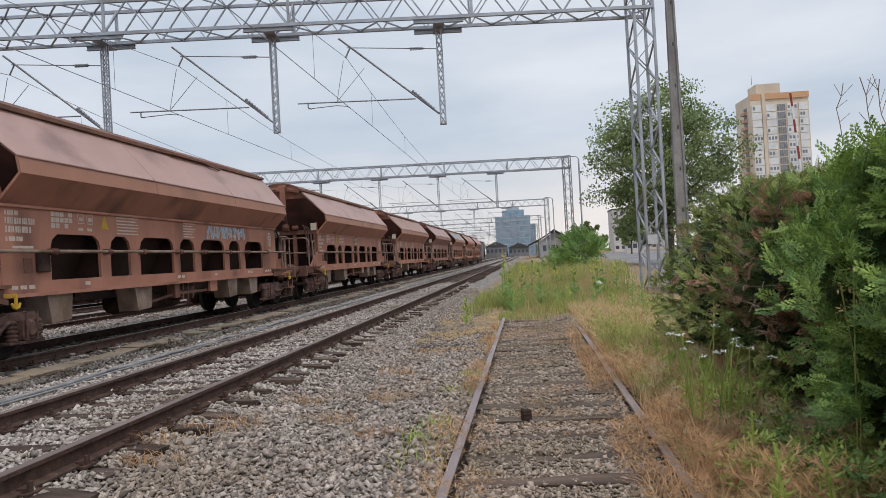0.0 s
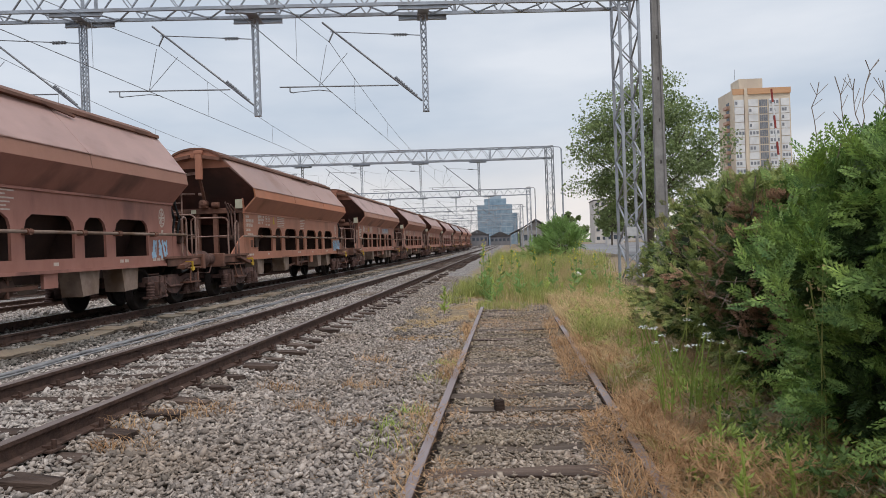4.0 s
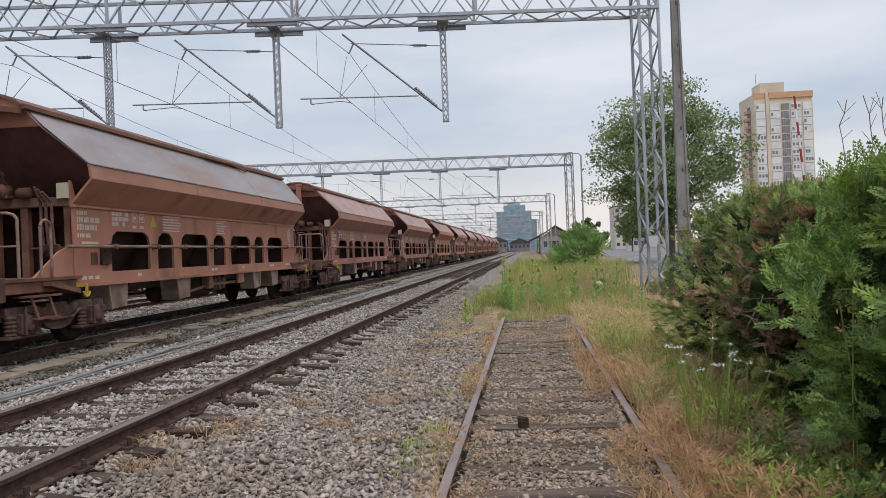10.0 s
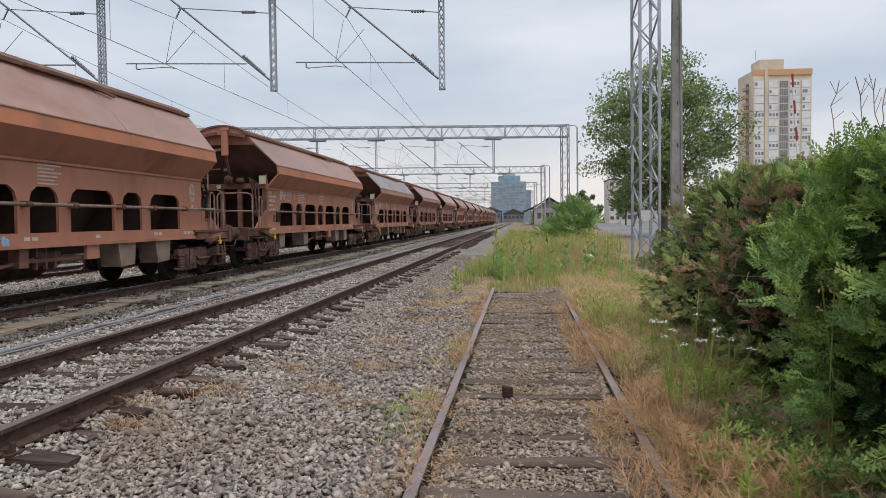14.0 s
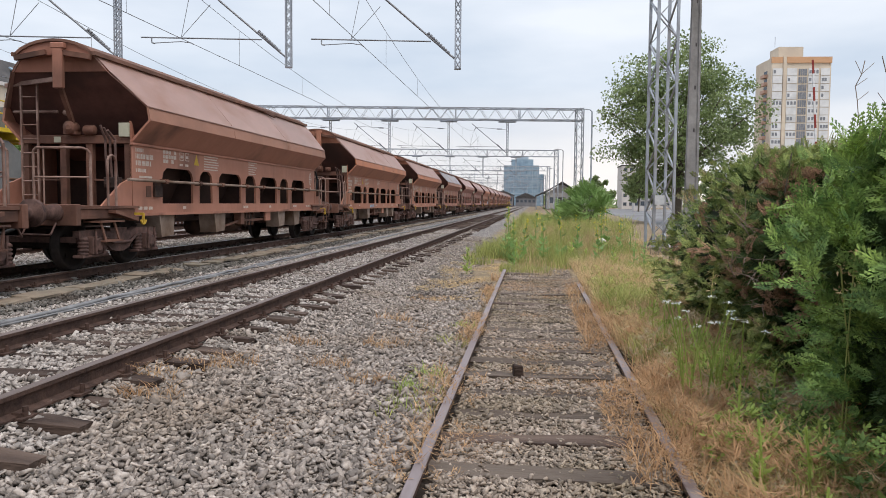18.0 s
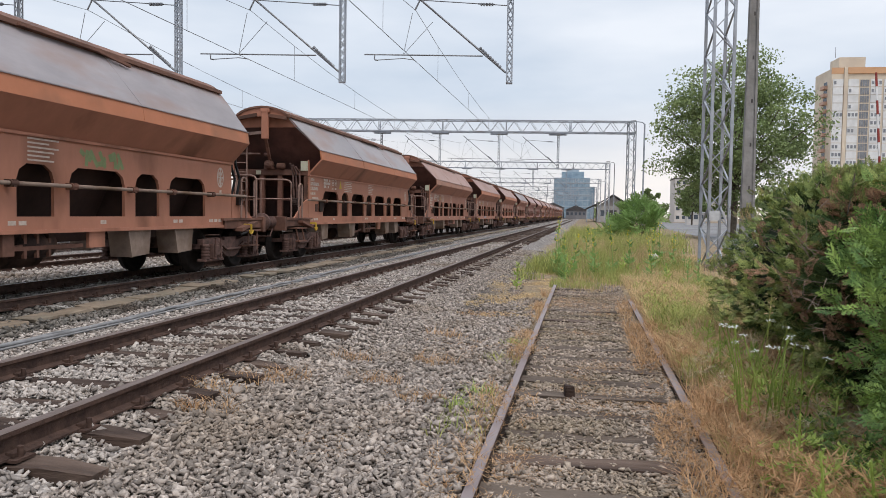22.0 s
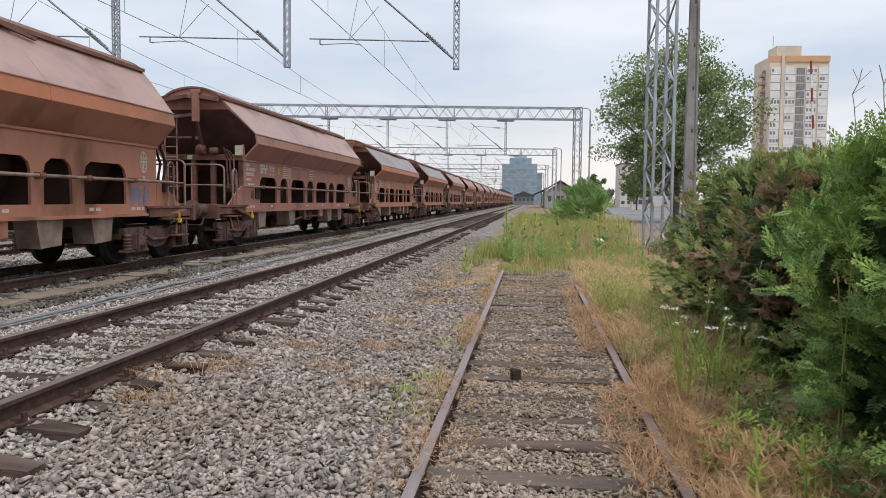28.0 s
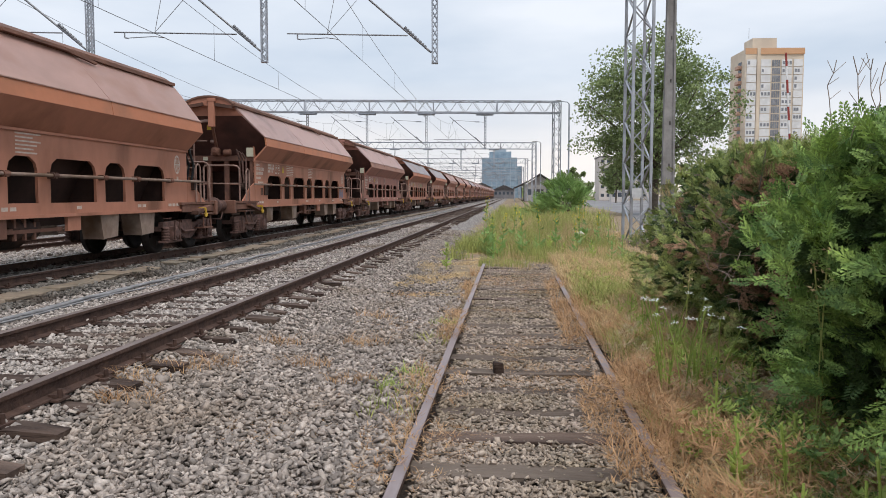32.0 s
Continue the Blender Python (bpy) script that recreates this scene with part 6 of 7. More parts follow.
blades("dry_grass", 3500, area(1.05, 2.6, 2.2, 9, 1.8, 71), (0.05, 0.16), 0.013, (1.2, 3.2), STRAW_RED, 41, "curled broad dry grass leaves beside the siding")
blades("dry_grass", 2500, area(1.05, 2.5, 2.2, 10, 2.2, 74), (0.06, 0.2), 0.012, (0.9, 2.4), STRAW_PALE, 42, "pale bleached grass leaves beside the siding")
blades("dry_grass", 5200, area(-2.1, -0.62, 12.5, 23, 1.4, 12), (0.02, 0.08), 0.009, (0.8, 2.4), STRAW, 24, "low pale straw on the ballast")
blades("dry_grass", 3600, area(-1.9, -0.7, 3.5, 13, 3.2, 15), (0.02, 0.07), 0.005, (0.8, 2.6), STRAW_RED, 25, "thin dry tufts in the ballast")
blades("dry_grass", 10000, area(-0.5, 0.9, 3.2, 18.5, 2.2, 18), (0.02, 0.07), 0.005, (0.9, 2.8), STRAW_RED, 26, "dry grass between the siding rails")
blades("dry_grass", 2300, area(0.66, 1.10, 2.4, 15, 1.0, 19), (0.08, 0.24), 0.008, (0.4, 1.4), STRAW_RED, 27, "dry grass grown against the rusty rail")
blades("dry_grass", 900, area(-0.78, -0.56, 3.4, 16, 1.6, 20), (0.06, 0.18), 0.008, (0.4, 1.2), STRAW_RED, 28, "dry grass grown against the rusty rail")
blades("meadow_grass", 16000, area(-0.7, 3.0, 17.6, 36, 1.3, 30, (17, 25)), (0.3, 0.85), 0.010, (0.1, 0.5), GRASS, 29, "tall green and yellowing grass beyond the buffer end")
blades("meadow_grass", 7000, area(-0.4, 3.3, 16.8, 34, 1.3, 33, (15.5, 25)), (0.3, 0.9), 0.008, (0.1, 0.55), STRAW, 30, "tall pale seeding grass beyond the buffer end")
blades("meadow_grass", 6000, area(-1.0, 4.6, 33, 70, 0.8, 36), (0.4, 0.9), 0.03, (0.1, 0.5), GRASS, 31, "distant tall green grass along the line")
blades("meadow_grass", 3500, area(-1.6, 0.6, 19.5, 32, 1.4, 40), (0.15, 0.45), 0.014, (0.2, 0.7), GRASS, 32, "green grass at the edge of the ballast")
blades("dry_grass", 9000, area(-0.52, 0.88, 2.8, 18, 1.6, 50), (0.006, 0.022), 0.005, (2.5, 6.0), STRAW, 36, "flattened straw litter between the siding rails")
blades("dry_grass", 3500, area(3.0, 5.4, 17, 30, 1.2, 52), (0.08, 0.25), 0.012, (0.3, 1.0), STRAW, 37, "low dry grass at the edge of the asphalt")
blades("green_grass", 120, area(-1.05, -0.62, 5.6, 9.6, 4.0, 44), (0.05, 0.14), 0.01, (0.3, 0.9), GRASS, 33, "small green tufts beside the rail")


def tuft(x, y, seed, material=None, n=90, r=0.16, h=(0.06, 0.2)):
    def pick(rng, k):
        a, q = rng.uniform(0, 6.283, k), r * np.sqrt(rng.uniform(0, 1, k))
        return x + q * np.cos(a) * 1.6, y + q * np.sin(a), np.ones(k)
    ob = blades("grass_tuft", n, pick, h, 0.008, (0.4, 1.3), material or STRAW_RED, seed, "dry reddish grass tuft in the ballast", "grass tuft", "")
    tagged(ob, group="tufts in the ballast")


for i, (x, y) in enumerate(((-2.93, 6.25), (-2.8, 6.75), (-2.75, 5.7), (-2.35, 8.1), (-1.5, 8.4), (-1.3, 6.8), (-1.85, 7.3), (-2.6, 7.0), (-1.75, 10.2))):
    tuft(x, y, 200 + i)
for i, (x, y) in enumerate(((-0.78, 9.7), (-0.82, 7.0), (-0.9, 6.5))):
    tuft(x, y, 230 + i, WEED, 70, 0.1)

LEAF_V = [(0, 0, 0), (-0.16, 0.35, 0.04), (0, 0.4, 0.0), (0.16, 0.35, 0.04), (0, 1, -0.08)]
LEAF_F = [(0, 2, 1), (0, 3, 2), (1, 2, 4), (2, 3, 4)]


def leafy_plant(x, y, h, seed, leaf=0.14, n=36, material=None, flowers=None, name="green_weed", label="fresh green weed with narrow leaves", wide=1.0, group="weeds"):
    rng = np.random.default_rng(seed)
    t = thing(name, pose(x, y, ground_z(x)), label, "weed", group)
    lean = rng.uniform(-0.10, 0.10, 2) * h
    s = Shape()
    pts = [(lean[0] * u * u, lean[1] * u * u, h * u) for u in (0, 0.35, 0.7, 1.0)]
    s.pipe(pts, 0.006 + 0.003 * h, 5)
    part("stem", s, material or WEED, t)
    u = np.sort(rng.uniform(0.06, 0.98, n) ** (2.0 if flowers else 1.0))
    a = np.arange(n) * 2.4 + rng.normal(0, 0.3, n)
    up = rng.uniform(0.15, 0.8, n)
    d = np.stack([np.cos(a), np.sin(a), up], -1)
    pos = np.stack([lean[0] * u * u, lean[1] * u * u, h * u], -1)
    d /= np.linalg.norm(d, axis=1, keepdims=True)
    xx = np.stack([-np.sin(a), np.cos(a), 0 * a], -1)
    rot = np.stack([xx, d, np.cross(xx, d)], -1)
    sc = leaf * (1.15 - 0.75 * u) * rng.uniform(0.7, 1.2, n)
    v, f = scatter(np.array(LEAF_V) * (wide, 1, 1), LEAF_F, pos, rot, sc)
    tagged(part("leaves", raw_mesh("leaves", v, f, material or WEED), None, t), kind="stuff")
    if flowers:
        m = 34
        uu = rng.uniform(0.62, 1.08, m)
        aa = rng.uniform(0, 6.28, m)
        pos = np.stack([lean[0] * uu * uu + 0.045 * np.cos(aa), lean[1] * uu * uu + 0.045 * np.sin(aa), h * uu], -1)
        v, f = scatter(np.array(LEAF_V) * (2.2, 1, 1), LEAF_F, pos, turns(m, rng, 1.2), rng.uniform(0.025, 0.05, m))
        tagged(part("flower_spike", raw_mesh("flower_spike", v, f, flowers), None, t), kind="stuff")
    return t


def leaf_cover(name, n, place, size, material, seed, label, wide=1.25, category="weed"):
    """Low rosettes and side shoots of broad-leaved weeds."""
    rng = np.random.default_rng(seed)
    per = 9
    x, y, hf = place(rng, n // per)
    z = np.interp(x, [p[0] for p in PROFILE], [p[1] for p in PROFILE]) + rng.uniform(0.02, 0.22, len(x)) * hf
    k = np.repeat(np.arange(len(x)), per)
    m = len(k)
    a = rng.uniform(0, 2 * math.pi, m)
    d = np.stack([np.cos(a), np.sin(a), rng.uniform(-0.1, 0.9, m)], -1)
    d /= np.linalg.norm(d, axis=1, keepdims=True)
    pos = np.stack([x[k], y[k], z[k]], -1) + rng.normal(0, 0.015, (m, 3))
    side = np.stack([-np.sin(a), np.cos(a), rng.normal(0, 0.25, m)], -1)
    side /= np.linalg.norm(side, axis=1, keepdims=True)
    rot = np.stack([side, d, np.cross(side, d)], -1)
    v, f = scatter(np.array(LEAF_V) * (wide, 1, 1), LEAF_F, pos, rot, rng.uniform(size[0], size[1], m))
    return single(name, raw_mesh(name, v, f, material), None, label, category, "stuff")


leaf_cover("weed_cover", 5000, area(1.08, 2.1, 3.0, 8.5, 4.5, 61), (0.02, 0.065), WEED, 601, "fresh green broad-leaved weeds along the hedge")
leaf_cover("weed_cover", 2400, area(1.1, 2.5, 8.0, 17, 3.5, 63), (0.03, 0.08), GRASS, 602, "olive green weeds in the dry grass")
leaf_cover("weed_cover", 2200, area(1.5, 2.4, 2.6, 7.0, 2.8, 65), (0.03, 0.08), WEED_DARK, 603, "dark green weeds under the hedge")
leaf_cover("dry_leaf_litter", 6500, area(1.05, 2.5, 2.4, 9, 2.2, 81), (0.05, 0.13), STRAW_RED, 604, "curled reddish dry grass leaves along the siding", 0.30, "dry grass")
leaf_cover("dry_leaf_litter", 3000, area(1.05, 2.5, 2.4, 10, 1.2, 84), (0.05, 0.12), STRAW_PALE, 605, "bleached dry grass leaves along the siding", 0.24, "dry grass")
leaf_cover("dry_leaf_litter", 2600, area(0.55, 0.95, 2.6, 9, 1.6, 86), (0.03, 0.08), STRAW_RED, 606, "dry grass leaves against the rusty rail", 0.40, "dry grass")
leaf_cover("dry_leaf_litter", 1800, area(-0.80, -0.30, 2.6, 10, 2.4, 88), (0.025, 0.07), STRAW_RED, 607, "dry grass leaves against the rusty rail", 0.40, "dry grass")
rw = random.Random(77)
for i in range(60):
    y = rw.uniform(3.2, 10.5)
    leafy_plant(rw.uniform(1.2, 1.72) + 0.01 * y, y, rw.uniform(0.15, 0.45), 300 + i, rw.uniform(0.09, 0.16), 26, wide=rw.uniform(0.7, 1.2))
leafy_plant(-1.36, 16.9, 0.62, 401, 0.22, 40, label="single upright green weed in the straw")
for i in range(22):
    leafy_plant(rw.uniform(-0.7, 2.8), rw.uniform(18.0, 24), rw.uniform(0.35, 0.85), 420 + i, 0.20, 20, LEAF_BRIGHT if i % 3 else None, wide=1.2)
for i, (x, y, h) in enumerate(((-0.62, 21.5, 1.5), (-0.45, 21.0, 1.25), (-0.2, 20.4, 1.1), (0.35, 20.8, 1.3), (0.85, 21.8, 1.35), (1.3, 22, 1.15), (2.0, 22.5, 1.3), (2.25, 23.4, 1.3), (2.5, 22.4, 1.1), (-0.75, 22.5, 1.4), (1.75, 20.2, 1.0), (0.1, 23.5, 1.3))):
    leafy_plant(x, y, h, 450 + i, 0.30, 24, LEAF_BRIGHT, YELLOWFL, "mullein", "tall weed with a yellow flower spike", 1.6, "yellow flowering weeds")


def yarrow(x, y, seed):
    rng = np.random.default_rng(seed)
    t = thing("yarrow", pose(x, y, ground_z(x)), "white flowering weed with flat flower heads", "weed", "white flowering weeds")
    s = Shape()
    heads = []
    for k in range(3):
        a = rng.uniform(0, 6.28)
        tip = (0.16 * math.cos(a), 0.22 * math.sin(a), rng.uniform(0.60, 0.84))
        s.pipe([(0, 0, 0), (tip[0] * 0.4, tip[1] * 0.4, tip[2] * 0.6), tip], 0.005, 5)
        heads.append(tip)
    part("stem", s, WEED, t)
    for h in heads:
        m = 26
        aa, q = rng.uniform(0, 6.28, m), 0.030 * np.sqrt(rng.uniform(0, 1, m))
        pos = np.stack([h[0] + q * np.cos(aa), h[1] + q * np.sin(aa), h[2] + rng.uniform(-0.008, 0.008, m)], -1)
        v, f = scatter(np.array(LEAF_V) * (2.4, 1, 1), LEAF_F, pos, turns(m, rng, 0.5), rng.uniform(0.009, 0.019, m))
        tagged(part("flower_head", raw_mesh("flower_head", v, f, WHITEFL), None, t), kind="stuff")


for i, (x, y) in enumerate(((1.24, 6.35), (1.36, 6.2), (1.47, 6.3), (1.58, 6.1), (1.32, 6.6))):
    yarrow(x, y, 500 + i)

# thin dry stalks before the hedge
for i, (x, y, h) in enumerate(((1.86, 5.0, 1.28), (1.90, 5.05, 1.18), (1.62, 7.4, 0.95))):
    t = thing("dry_stalk", pose(x, y, ground_z(x)), "single thin pale grass stalk", "grass stalk", "dry stalks")
    s = Shape().pipe([(0, 0, 0), (0.02, 0.01, 0.5 * h), (0.05 * (-1) ** i, 0.02, h)], 0.005, 5)
    part("stem", s, GRASS, t)
    rng = np.random.default_rng(530 + i)
    m = 30
    u = rng.uniform(0.8, 1.0, m)
    pos = np.stack([0.05 * (-1) ** i * u + rng.normal(0, 0.02, m), rng.normal(0, 0.02, m), h * u], -1)
    v, f = scatter(LEAF_V, LEAF_F, pos, turns(m, rng, 1.0), rng.uniform(0.02, 0.05, m))
    tagged(part("seed_head", raw_mesh("seed_head", v, f, STRAW), None, t), kind="stuff")

# ---- conifer hedge ----


def spray_template():
    """One flat frond of scale-leaved twigs, 1 long along y, drooping at its tip."""
    v, f = [], []

    def sliver(a, b, w):
        a, b = np.array(a), np.array(b)
        d = (b - a) / np.linalg.norm(b - a)
        nrm = np.array([-d[1], d[0], 0]) * w
        k = len(v)
        mid = a + (b - a) * 0.5
        v.extend([a, mid + nrm, b, mid - nrm])
        f.append((k, k + 1, k + 2, k + 3))

    droop = lambda u: -0.16 * u * u
    sliver((0, 0, 0), (0, 0.55, droop(0.55)), 0.022)
    sliver((0, 0.5, droop(0.5)), (0, 1.0, droop(1.0)), 0.034)
    for i in range(6):
        u = 0.10 + 0.145 * i
        ln = 0.46 * (1 - 0.62 * u) * (0.75 if i == 0 else 1.0)
        for sgn in (-1, 1):
            uu = u + (0.06 if sgn > 0 else 0)
            z = droop(uu)
            tip = (sgn * ln * 0.74, uu + ln * 0.66, z - 0.09 * ln)
            sliver((0, uu, z), tip, 0.034)
            for q in (0.35, 0.62):
                b = (sgn * ln * 0.74 * q, uu + ln * 0.66 * q, z - 0.05 * ln * q)
                sliver(b, (b[0] + sgn * ln * 0.36, b[1] + ln * 0.10, b[2] - 0.04 * ln), 0.027)
                sliver(b, (b[0] + sgn * ln * 0.05, b[1] + ln * 0.36, b[2] - 0.04 * ln), 0.025)
    return np.array(v), np.array(f)


SPRAY_V, SPRAY_F = spray_template()



def conifer(x, y, rx, ry, h, n, seed, dead=0.0, dead_at=None, size=(0.15, 0.32), boxy=2.0, tone=None, label="dense green conifer shrub"):
    rng = np.random.default_rng(seed)
    z0 = ground_z(x)
    t = thing("conifer_shrub", pose(x, y, z0), label, "shrub", "conifer hedge")

    def radius(u, a):
        """Outline of the shrub: share of the full radius at height share u and bearing a."""
        base = np.where(u < 0.35, 0.84 + 0.45 * u, np.clip(1 - np.clip((u - 0.35) / 0.655, 0, 1) ** boxy, 0, 1) ** 0.5)
        nz = np.array([noise.noise((math.cos(q) * 1.9 + seed, math.sin(q) * 1.9, w * 4.2)) + 0.75 * noise.noise((math.cos(q) * 6 + seed, math.sin(q) * 6, w * 11.0)) for q, w in zip(a, u)])
        return base * (1 + 0.24 * nz)

    # near-black core put in as the shade within the shrub
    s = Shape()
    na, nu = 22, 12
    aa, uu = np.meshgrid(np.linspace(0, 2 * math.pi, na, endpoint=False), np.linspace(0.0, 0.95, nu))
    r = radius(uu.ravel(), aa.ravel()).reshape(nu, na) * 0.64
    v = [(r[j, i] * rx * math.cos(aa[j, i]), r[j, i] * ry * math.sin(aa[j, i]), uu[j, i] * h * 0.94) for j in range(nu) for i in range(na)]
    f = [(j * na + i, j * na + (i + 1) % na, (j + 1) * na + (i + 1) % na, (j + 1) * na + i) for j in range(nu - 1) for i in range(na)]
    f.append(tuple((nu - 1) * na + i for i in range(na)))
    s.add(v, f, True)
    part("inner_growth", s, THUJA_CORE_SHADE, t)
    s = Shape()
    for i in range(4):
        a = rng.uniform(0, 6.28)
        s.bar((0.1 * math.cos(a), 0.1 * math.sin(a), 0), (0.5 * rx * math.cos(a), 0.5 * ry * math.sin(a), h * 0.7), 0.06, None, 6)
    part("trunk", s, BARK, t)
    # boughs, each a bunch of fronds that fan out and droop together
    per = 7
    nc = n // per
    n = nc * per
    u = rng.uniform(0.02, 1.0, nc) ** 0.9
    u = np.where(rng.uniform(0, 1, nc) < 0.16, 1 - 0.14 * rng.uniform(0, 1, nc) ** 1.5, u)
    a = rng.uniform(0, 2 * math.pi, nc)
    r = radius(u, a) * rng.uniform(0.70, 1.0, nc)
    mid = np.stack([r * rx * np.cos(a), r * ry * np.sin(a), u * h * 0.97], -1)
    # boughs stand in bunches, with dark gaps between them
    bunch = np.array([noise.noise((p[0] * 3.4 + seed, p[1] * 3.4, p[2] * 3.4)) for p in mid])
    mid *= np.clip(1.0 + 0.22 * bunch[:, None], 0.7, 1.12) * (1, 1, 0) + np.array([0, 0, 1])
    mid, u, a = mid[bunch > -0.24], u[bunch > -0.24], a[bunch > -0.24]
    nc = len(mid)
    n = nc * per
    out = np.stack([np.cos(a) / rx, np.sin(a) / ry, 0.1 + 1.1 * u**3], -1)
    out /= np.linalg.norm(out, axis=1, keepdims=True)
    side = np.stack([-np.sin(a), np.cos(a), 0 * a], -1)
    way = out * rng.uniform(0.35, 1.0, (nc, 1)) + side * rng.normal(0, 0.55, (nc, 1)) + np.array([0, 0, 1]) * (rng.uniform(-0.35, 0.5, (nc, 1)) + 0.55 * u[:, None] ** 3)
    way /= np.linalg.norm(way, axis=1, keepdims=True)
    flat = out + rng.normal(0, 0.42, (nc, 3)) + np.array([0, 0, 0.35])
    way, flat = np.repeat(way, per, 0), np.repeat(flat, per, 0)
    pos = np.repeat(mid, per, 0) + rng.normal(0, 0.045, (n, 3)) - way * rng.uniform(0.0, 0.14, (n, 1))
    pos[:, 2] = np.maximum(pos[:, 2], 0.04)
    d = way + rng.normal(0, 0.34, (n, 3))
    d /= np.linalg.norm(d, axis=1, keepdims=True)
    sd = np.cross(d, flat + rng.normal(0, 0.25, (n, 3)))
    sd /= np.linalg.norm(sd, axis=1, keepdims=True)
    rot = np.stack([sd, d, np.cross(sd, d)], -1)
    sc = rng.uniform(size[0], size[1], n)
    # fronds deeper in, their shade painted as a darker green
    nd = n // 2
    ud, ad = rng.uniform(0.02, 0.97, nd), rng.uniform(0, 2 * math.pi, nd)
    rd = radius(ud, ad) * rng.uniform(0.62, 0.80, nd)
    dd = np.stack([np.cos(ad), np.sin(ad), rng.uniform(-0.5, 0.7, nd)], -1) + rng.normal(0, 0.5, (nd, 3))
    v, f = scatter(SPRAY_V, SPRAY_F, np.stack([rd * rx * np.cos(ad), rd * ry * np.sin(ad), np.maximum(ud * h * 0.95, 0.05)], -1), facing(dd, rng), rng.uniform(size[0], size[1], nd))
    tagged(part("deep_foliage", raw_mesh("deep_foliage", v, f, THUJA_SHADED), None, t), kind="stuff")
    dry = np.zeros(n, bool)
    if dead_at:
        q = np.array([noise.noise((p[0] * 2.2, p[1] * 2.2, p[2] * 2.2 + seed)) for p in pos])
        near = np.exp(-((pos - np.array(dead_at)) ** 2).sum(1) / dead**2)
        dry = near * rng.uniform(0.55, 1.0, n) + 0.5 * q > 0.33
    for name, mask, m in (("foliage", ~dry, tone or THUJA), ("dead_foliage", dry, THUJA_DEAD)):
        if mask.sum() > 5:
            keep = mask if name == "foliage" else mask & (rng.uniform(0, 1, n) < 0.8)
            v, f = scatter(SPRAY_V, SPRAY_F, pos[keep], rot[keep], sc[keep])
            tagged(part(name, raw_mesh(name, v, f, m), None, t, "dry brown foliage" if name != "foliage" else ""), kind="stuff")
    if dead_at:
        # bare dry twigs in the dead patch
        s = Shape()
        for i in range(40):
            p = np.array(dead_at) + (0.12, 0.08, 0) + rng.normal(0, 0.36, 3) * dead
            q = p + np.array([-0.05, -0.03, 0.0]) + rng.normal(0, 0.07, 3)
            s.bar(p, q, 0.0045, None, 4)
            s.bar(p * 0.5 + q * 0.5, q + rng.normal(0, 0.08, 3), 0.003, None, 4)
        tagged(part("dry_twig_mass", s, DRYTWIG, t), kind="stuff")
    # leading shoots above the outline
    for i in range(10):
        a, q = rng.uniform(0, 6.28), rng.uniform(0, 0.75)
        px, py, z = q * rx * math.cos(a), q * ry * math.sin(a), h * (1.0 - 0.16 * q)
        ln = rng.uniform(0.05, 0.18)
        s = Shape().bar((px, py, z - 0.2), (px + rng.normal(0, 0.05), py, z + ln), 0.012, None, 5)
        sh = part("shoot", s, BARK, t)
        m = 12
        uu = rng.uniform(0.0, 1.0, m)
        dd = np.stack([rng.normal(0, 0.5, m), rng.normal(0, 0.5, m), np.full(m, 0.9)], -1)
        v, f = scatter(SPRAY_V, SPRAY_F, np.stack([np.full(m, px), np.full(m, py), z - 0.1 + uu * ln], -1), facing(dd, rng), rng.uniform(0.10, 0.18, m))
        tagged(part("shoot_tip", raw_mesh("shoot_tip", v, f, tone or THUJA), None, sh), kind="stuff")
    return t


DRYTWIG = mat("dry_pale_twig", (0.20, 0.15, 0.12), (0.32, 0.25, 0.20), 8, 0.9, 0, 0)
conifer(3.05, 10.0, 1.42, 1.4, 2.12, 5600, 41, 0.6, (-0.95, -1.15, 1.35), (0.08, 0.17), 2.6, THUJA_OLIVE, "broad olive conifer shrub with some brown patches")
conifer(3.05, 7.7, 1.32, 1.3, 2.02, 8500, 42, 0.95, (-1.12, -0.85, 1.05), (0.08, 0.17), 2.8, THUJA_OLIVE, "conifer shrub with a large dead brown patch")
conifer(3.15, 5.35, 1.38, 1.45, 2.10, 9000, 43, size=(0.10, 0.23), boxy=4.5, label="tall dense green conifer shrub")
conifer(3.2, 3.5, 1.42, 1.2, 1.82, 6500, 44, size=(0.10, 0.23), boxy=3.5, label="dense green conifer shrub with drooping fans")
# long bare twigs standing out of the top
twigs = random.Random(5)
tall_shrub = [o for o in bpy.data.objects if o.name.startswith("conifer_shrub") and abs(o.matrix_basis.translation.y - 5.35) < 0.01][0]
for i in range(6):
    px, py = twigs.uniform(-1.1, -0.6), twigs.uniform(-0.5, 0.4)
    pts = [(px, py, 1.85 + twigs.uniform(0, 0.12))]
    for k in range(5):
        q = pts[-1]
        pts.append((q[0] + twigs.uniform(-0.045, 0.03), q[1] + twigs.uniform(-0.03, 0.03), q[2] + twigs.uniform(0.06, 0.115)))
    s = Shape().pipe(pts, 0.003, 5)
    for k in (2, 3, 4, 4):
        q = pts[k]
        s.bar(q, (q[0] + twigs.choice((-1, 1)) * twigs.uniform(0.03, 0.08), q[1], q[2] + twigs.uniform(0.05, 0.12)), 0.004, None, 5)
    part("bare_twig", s, DRYTWIG, tall_shrub)
conifer(4.6, 8.6, 1.3, 1.6, 1.9, 700, 45, size=(0.2, 0.36), label="green conifer shrub behind the hedge")
conifer(4.7, 5.6, 1.3, 1.5, 1.95, 700, 46, size=(0.2, 0.36), label="green conifer shrub behind the hedge")

# ---- trees ----


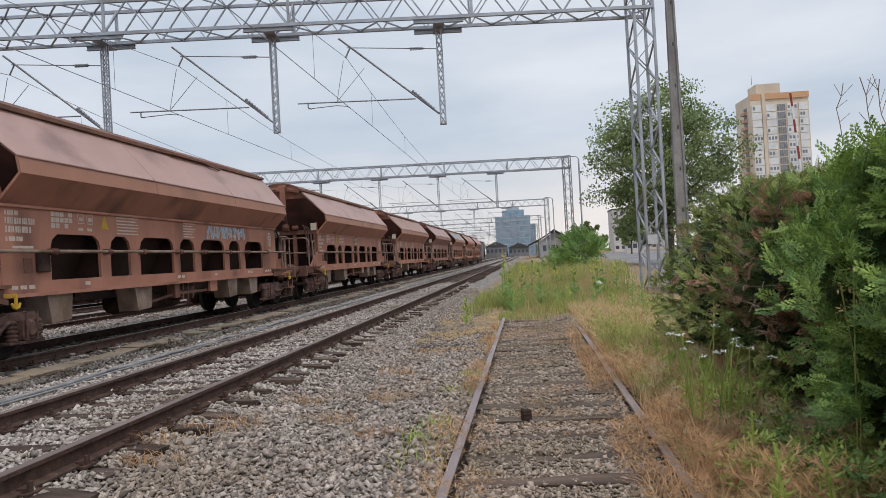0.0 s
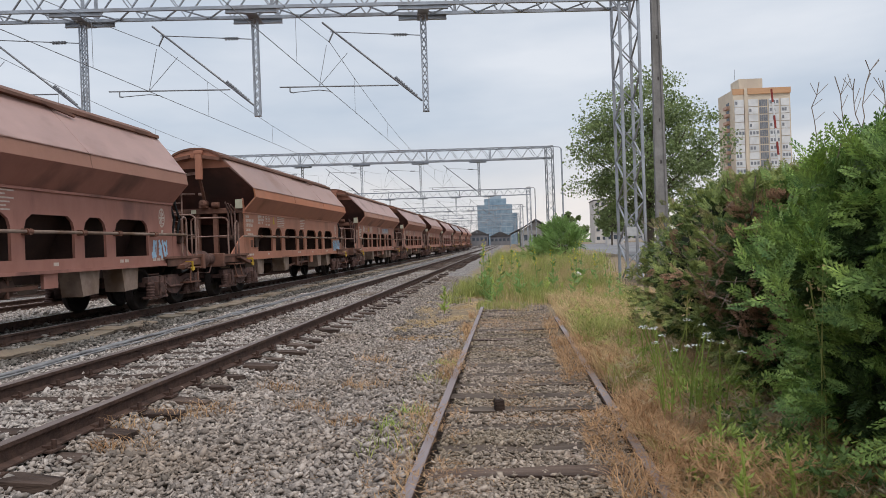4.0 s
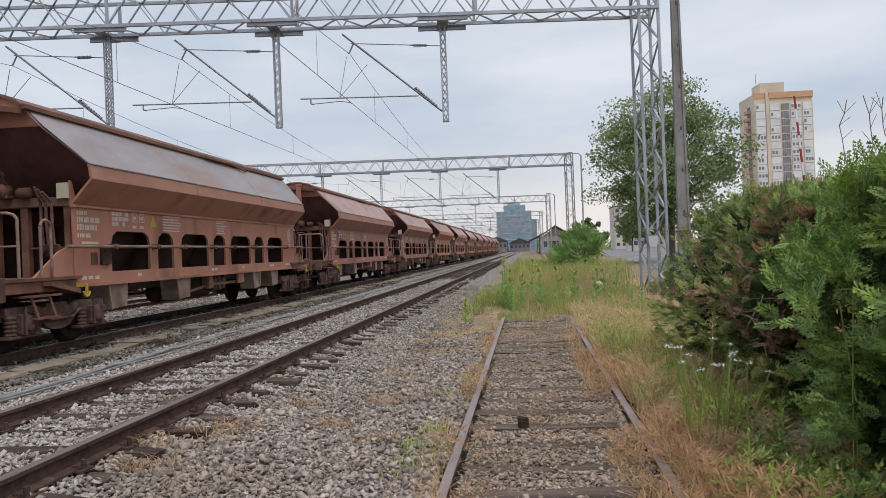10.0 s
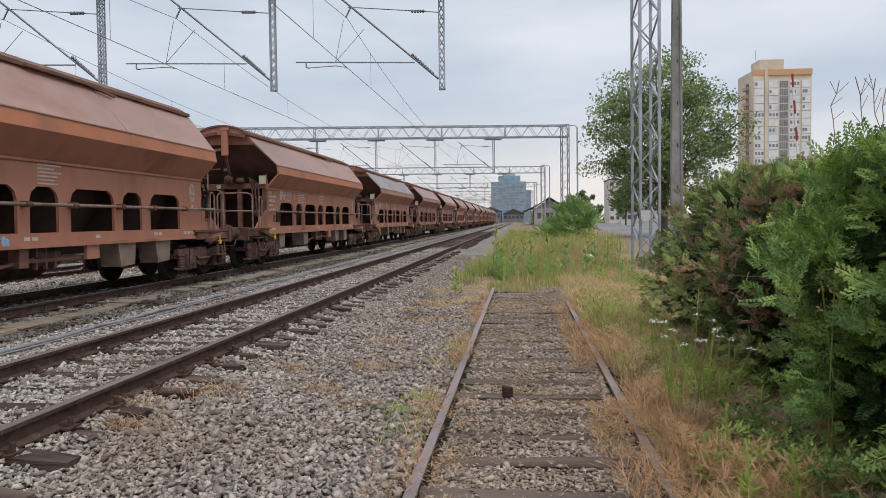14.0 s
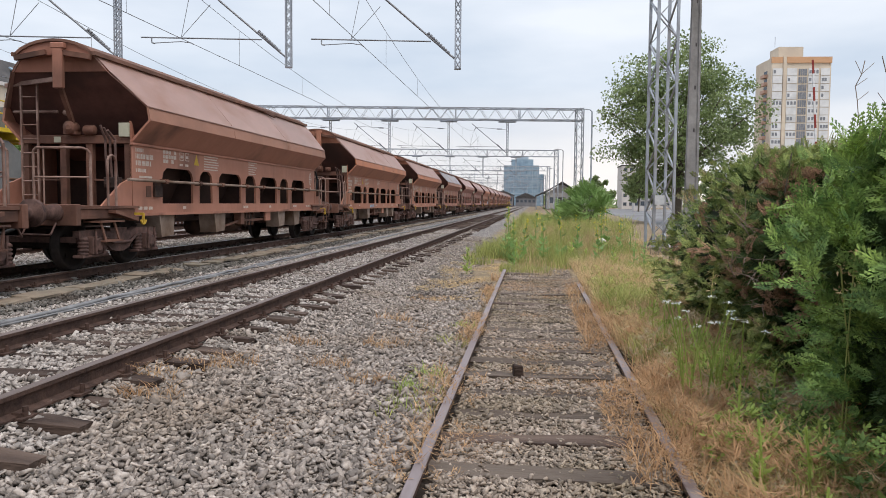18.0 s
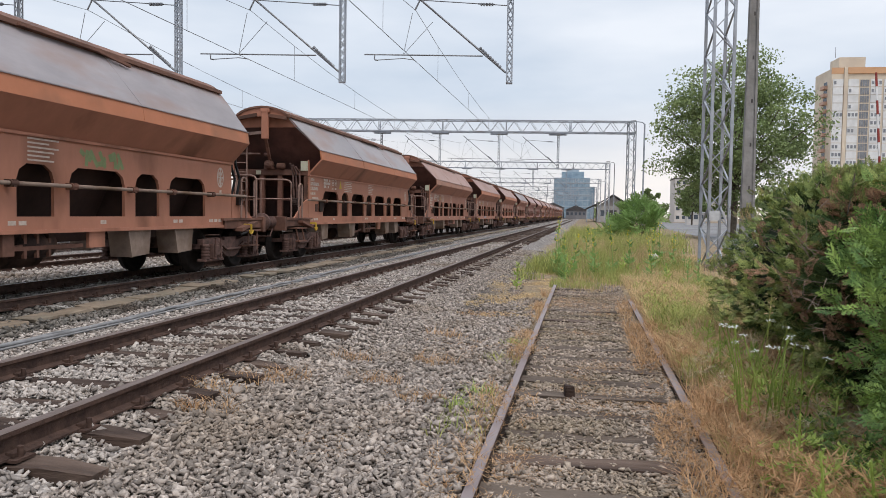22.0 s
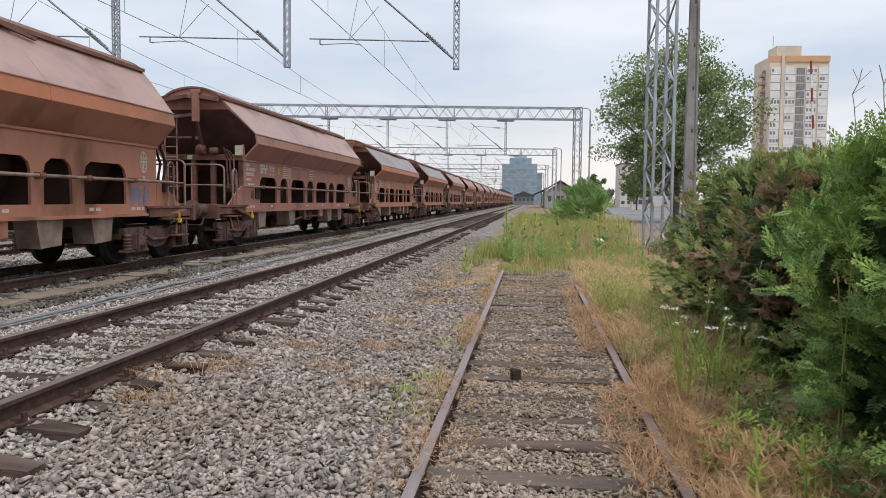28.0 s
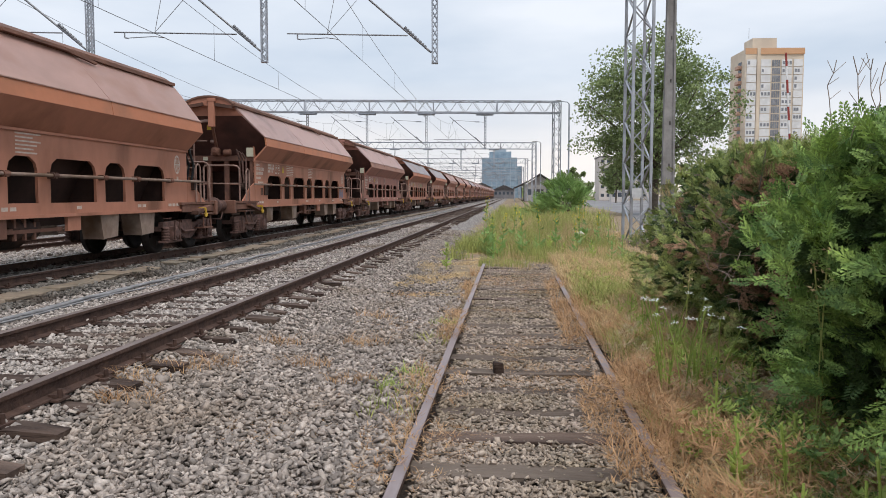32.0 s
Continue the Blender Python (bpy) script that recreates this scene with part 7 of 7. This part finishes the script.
def tree(name, x, y, h, crown, n, seed, leaf=0.3, material=None, label="", clumps=60, low=0.2, frond=False, ragged=1.0):
    """crown: radii in x, y, z. Leaves hang in clumps of uneven size at the ends of limbs."""
    rng = np.random.default_rng(seed)
    t = thing(name, pose(x, y, ground_z(x)), label, "tree")
    cz = h - crown[2]
    s = Shape()
    s.bar((0, 0, 0), (0.1, 0, cz * 0.7), 0.5 * h / 13, None, 9)
    part("trunk", s, BARK, t)
    d = rng.normal(size=(clumps, 3))
    d /= np.linalg.norm(d, axis=1, keepdims=True)
    lobes = np.array([noise.noise((q[0] * 2.1 + seed, q[1] * 2.1, q[2] * 2.1)) for q in d])[:, None]
    c = d * (rng.uniform(0.25, 1.0, (clumps, 1)) ** 0.5) * np.array(crown) * (0.84 + 0.34 * ragged * lobes + 0.06 * rng.normal(size=(clumps, 1))) + (0, 0, cz)
    c = c[c[:, 2] > h * low]
    s = Shape()
    for p in c[:: max(1, len(c) // 40)]:
        m = Vector((p[0] * 0.35, p[1] * 0.35, cz * 0.55 + 0.35 * max(p[2] - cz * 0.55, 0)))
        s.bar((0.08, 0, cz * 0.5), m, 0.16 * h / 13, None, 6)
        s.bar(m, p, 0.08 * h / 13, None, 5)
    part("branching", s, BARK, t)
    k = rng.integers(0, len(c), n)
    spread = np.array(crown).mean() * 0.10 * rng.uniform(0.55, 1.35, len(c))[k][:, None]
    off = rng.normal(size=(n, 3))
    off *= np.minimum(1, 1.7 / np.linalg.norm(off, axis=1, keepdims=True))
    pos = c[k] + off * spread * (1.15, 1.15, 0.6)
    if frond:
        away = pos - np.array([0, 0, cz * 0.6])
        v, f = scatter(SPRAY_V * (1.0, 1, 1.5), SPRAY_F, pos, facing(away + rng.normal(0, 0.5, (n, 3)), rng), leaf * rng.uniform(0.7, 1.3, n))
    else:
        v, f = scatter(np.array(LEAF_V) * (2.6, 1, 1), LEAF_F, pos, turns(n, rng, 1.3), leaf * rng.uniform(0.6, 1.2, n))
    tagged(part("crown", raw_mesh("crown", v, f, material or LEAF), None, t), kind="stuff")
    return t


tree("maple_tree", 10.9, 60, 14.7, (6.4, 5.0, 7.0), 38000, 61, 0.21, LEAF, "large broadleaf tree with ragged green crown", 210, 0.1, ragged=0.75)
tree("ailanthus_bush", 2.95, 41, 2.25, (1.15, 1.3, 0.9), 190, 62, 0.66, LEAF_BRIGHT, "green bush with long feathered leaves", 40, 0.03, True)
tree("ailanthus_bush", 1.7, 43, 1.35, (0.9, 1.2, 0.6), 120, 63, 0.55, LEAF_BRIGHT, "low green bush with long feathered leaves", 20, 0.03, True)
tree("small_tree", 20, 150, 8.5, (3.2, 3.0, 3.4), 2600, 64, 0.6, LEAF, "dark round tree beyond the yard", 30, 0.1)
tree("small_tree", 15, 185, 7.5, (5, 3.0, 3.2), 2600, 65, 0.7, LEAF, "dark tree beyond the shed", 30, 0.1)
tree("small_tree", 48, 210, 10, (6, 4, 4.2), 2600, 66, 0.8, LEAF, "dark tree before the tower block", 30, 0.1)
tree("small_tree", 30, 210, 8, (5, 4, 3.6), 2600, 67, 0.8, LEAF, "dark tree beside the flats", 30, 0.1)
tree("yard_bush", -24.9, 28, 2.6, (1.1, 3.2, 1.2), 1500, 69, 0.3, LEAF_BRIGHT, "green bush beside the crane", 24, 0.05)
tree("small_tree", -44, 64, 7.5, (3.2, 6, 3.2), 2600, 68, 0.6, LEAF_BRIGHT, "green tree before the cream building", 30, 0.1)

# hazy woods and roofs that close the horizon
woods = np.random.default_rng(90)
n = 2600
a = woods.uniform(-1.3, 1.3, n)
dist = woods.uniform(520, 640, n)
pos = np.stack([dist * np.sin(a), dist * np.cos(a), woods.uniform(0, 9, n) ** 0.95], -1)
v, f = scatter(np.array(LEAF_V) * (3.5, 1, 1), LEAF_F, pos, turns(n, woods, 1.3), woods.uniform(4, 8, n))
single("far_woods", raw_mesh("far_woods", v, f, LEAF), None, "distant dark tree line on the horizon", "woods", "stuff")

# ---- small things on the ground ----
blk = Shape()
blk.add([(-0.05, -0.04, -0.09), (0.045, -0.05, -0.09), (0.05, 0.04, -0.09), (-0.045, 0.045, -0.09), (-0.042, -0.038, 0.035), (0.040, -0.045, 0.05), (0.036, 0.03, 0.028), (-0.05, 0.038, 0.058)],
        [(0, 3, 2, 1), (4, 5, 6, 7), (0, 1, 5, 4), (1, 2, 6, 5), (2, 3, 7, 6), (3, 0, 4, 7)])
single("timber_block", blk, SLEEPER, "small dark upright timber block between the rails", "timber block", bevel=0.012, m=pose(-0.055, 7.28, 0.0, 0, 0, 12))
bag = Shape()
bag.lathe([(-0.02, 0.02), (0.0, 0.16), (0.07, 0.13), (0.12, 0.05)], "z", 9)
bag.v = [(x * (1 + 0.4 * noise.noise((x * 9, y * 9, z * 9))), y, z * (1 + 0.5 * noise.noise((y * 9, x * 9, 1)))) for x, y, z in bag.v]
single("plastic_bag", bag, WHITEFL, "crumpled white plastic bag in the grass", "plastic bag", m=pose(2.15, 24, 0.35))


motions()
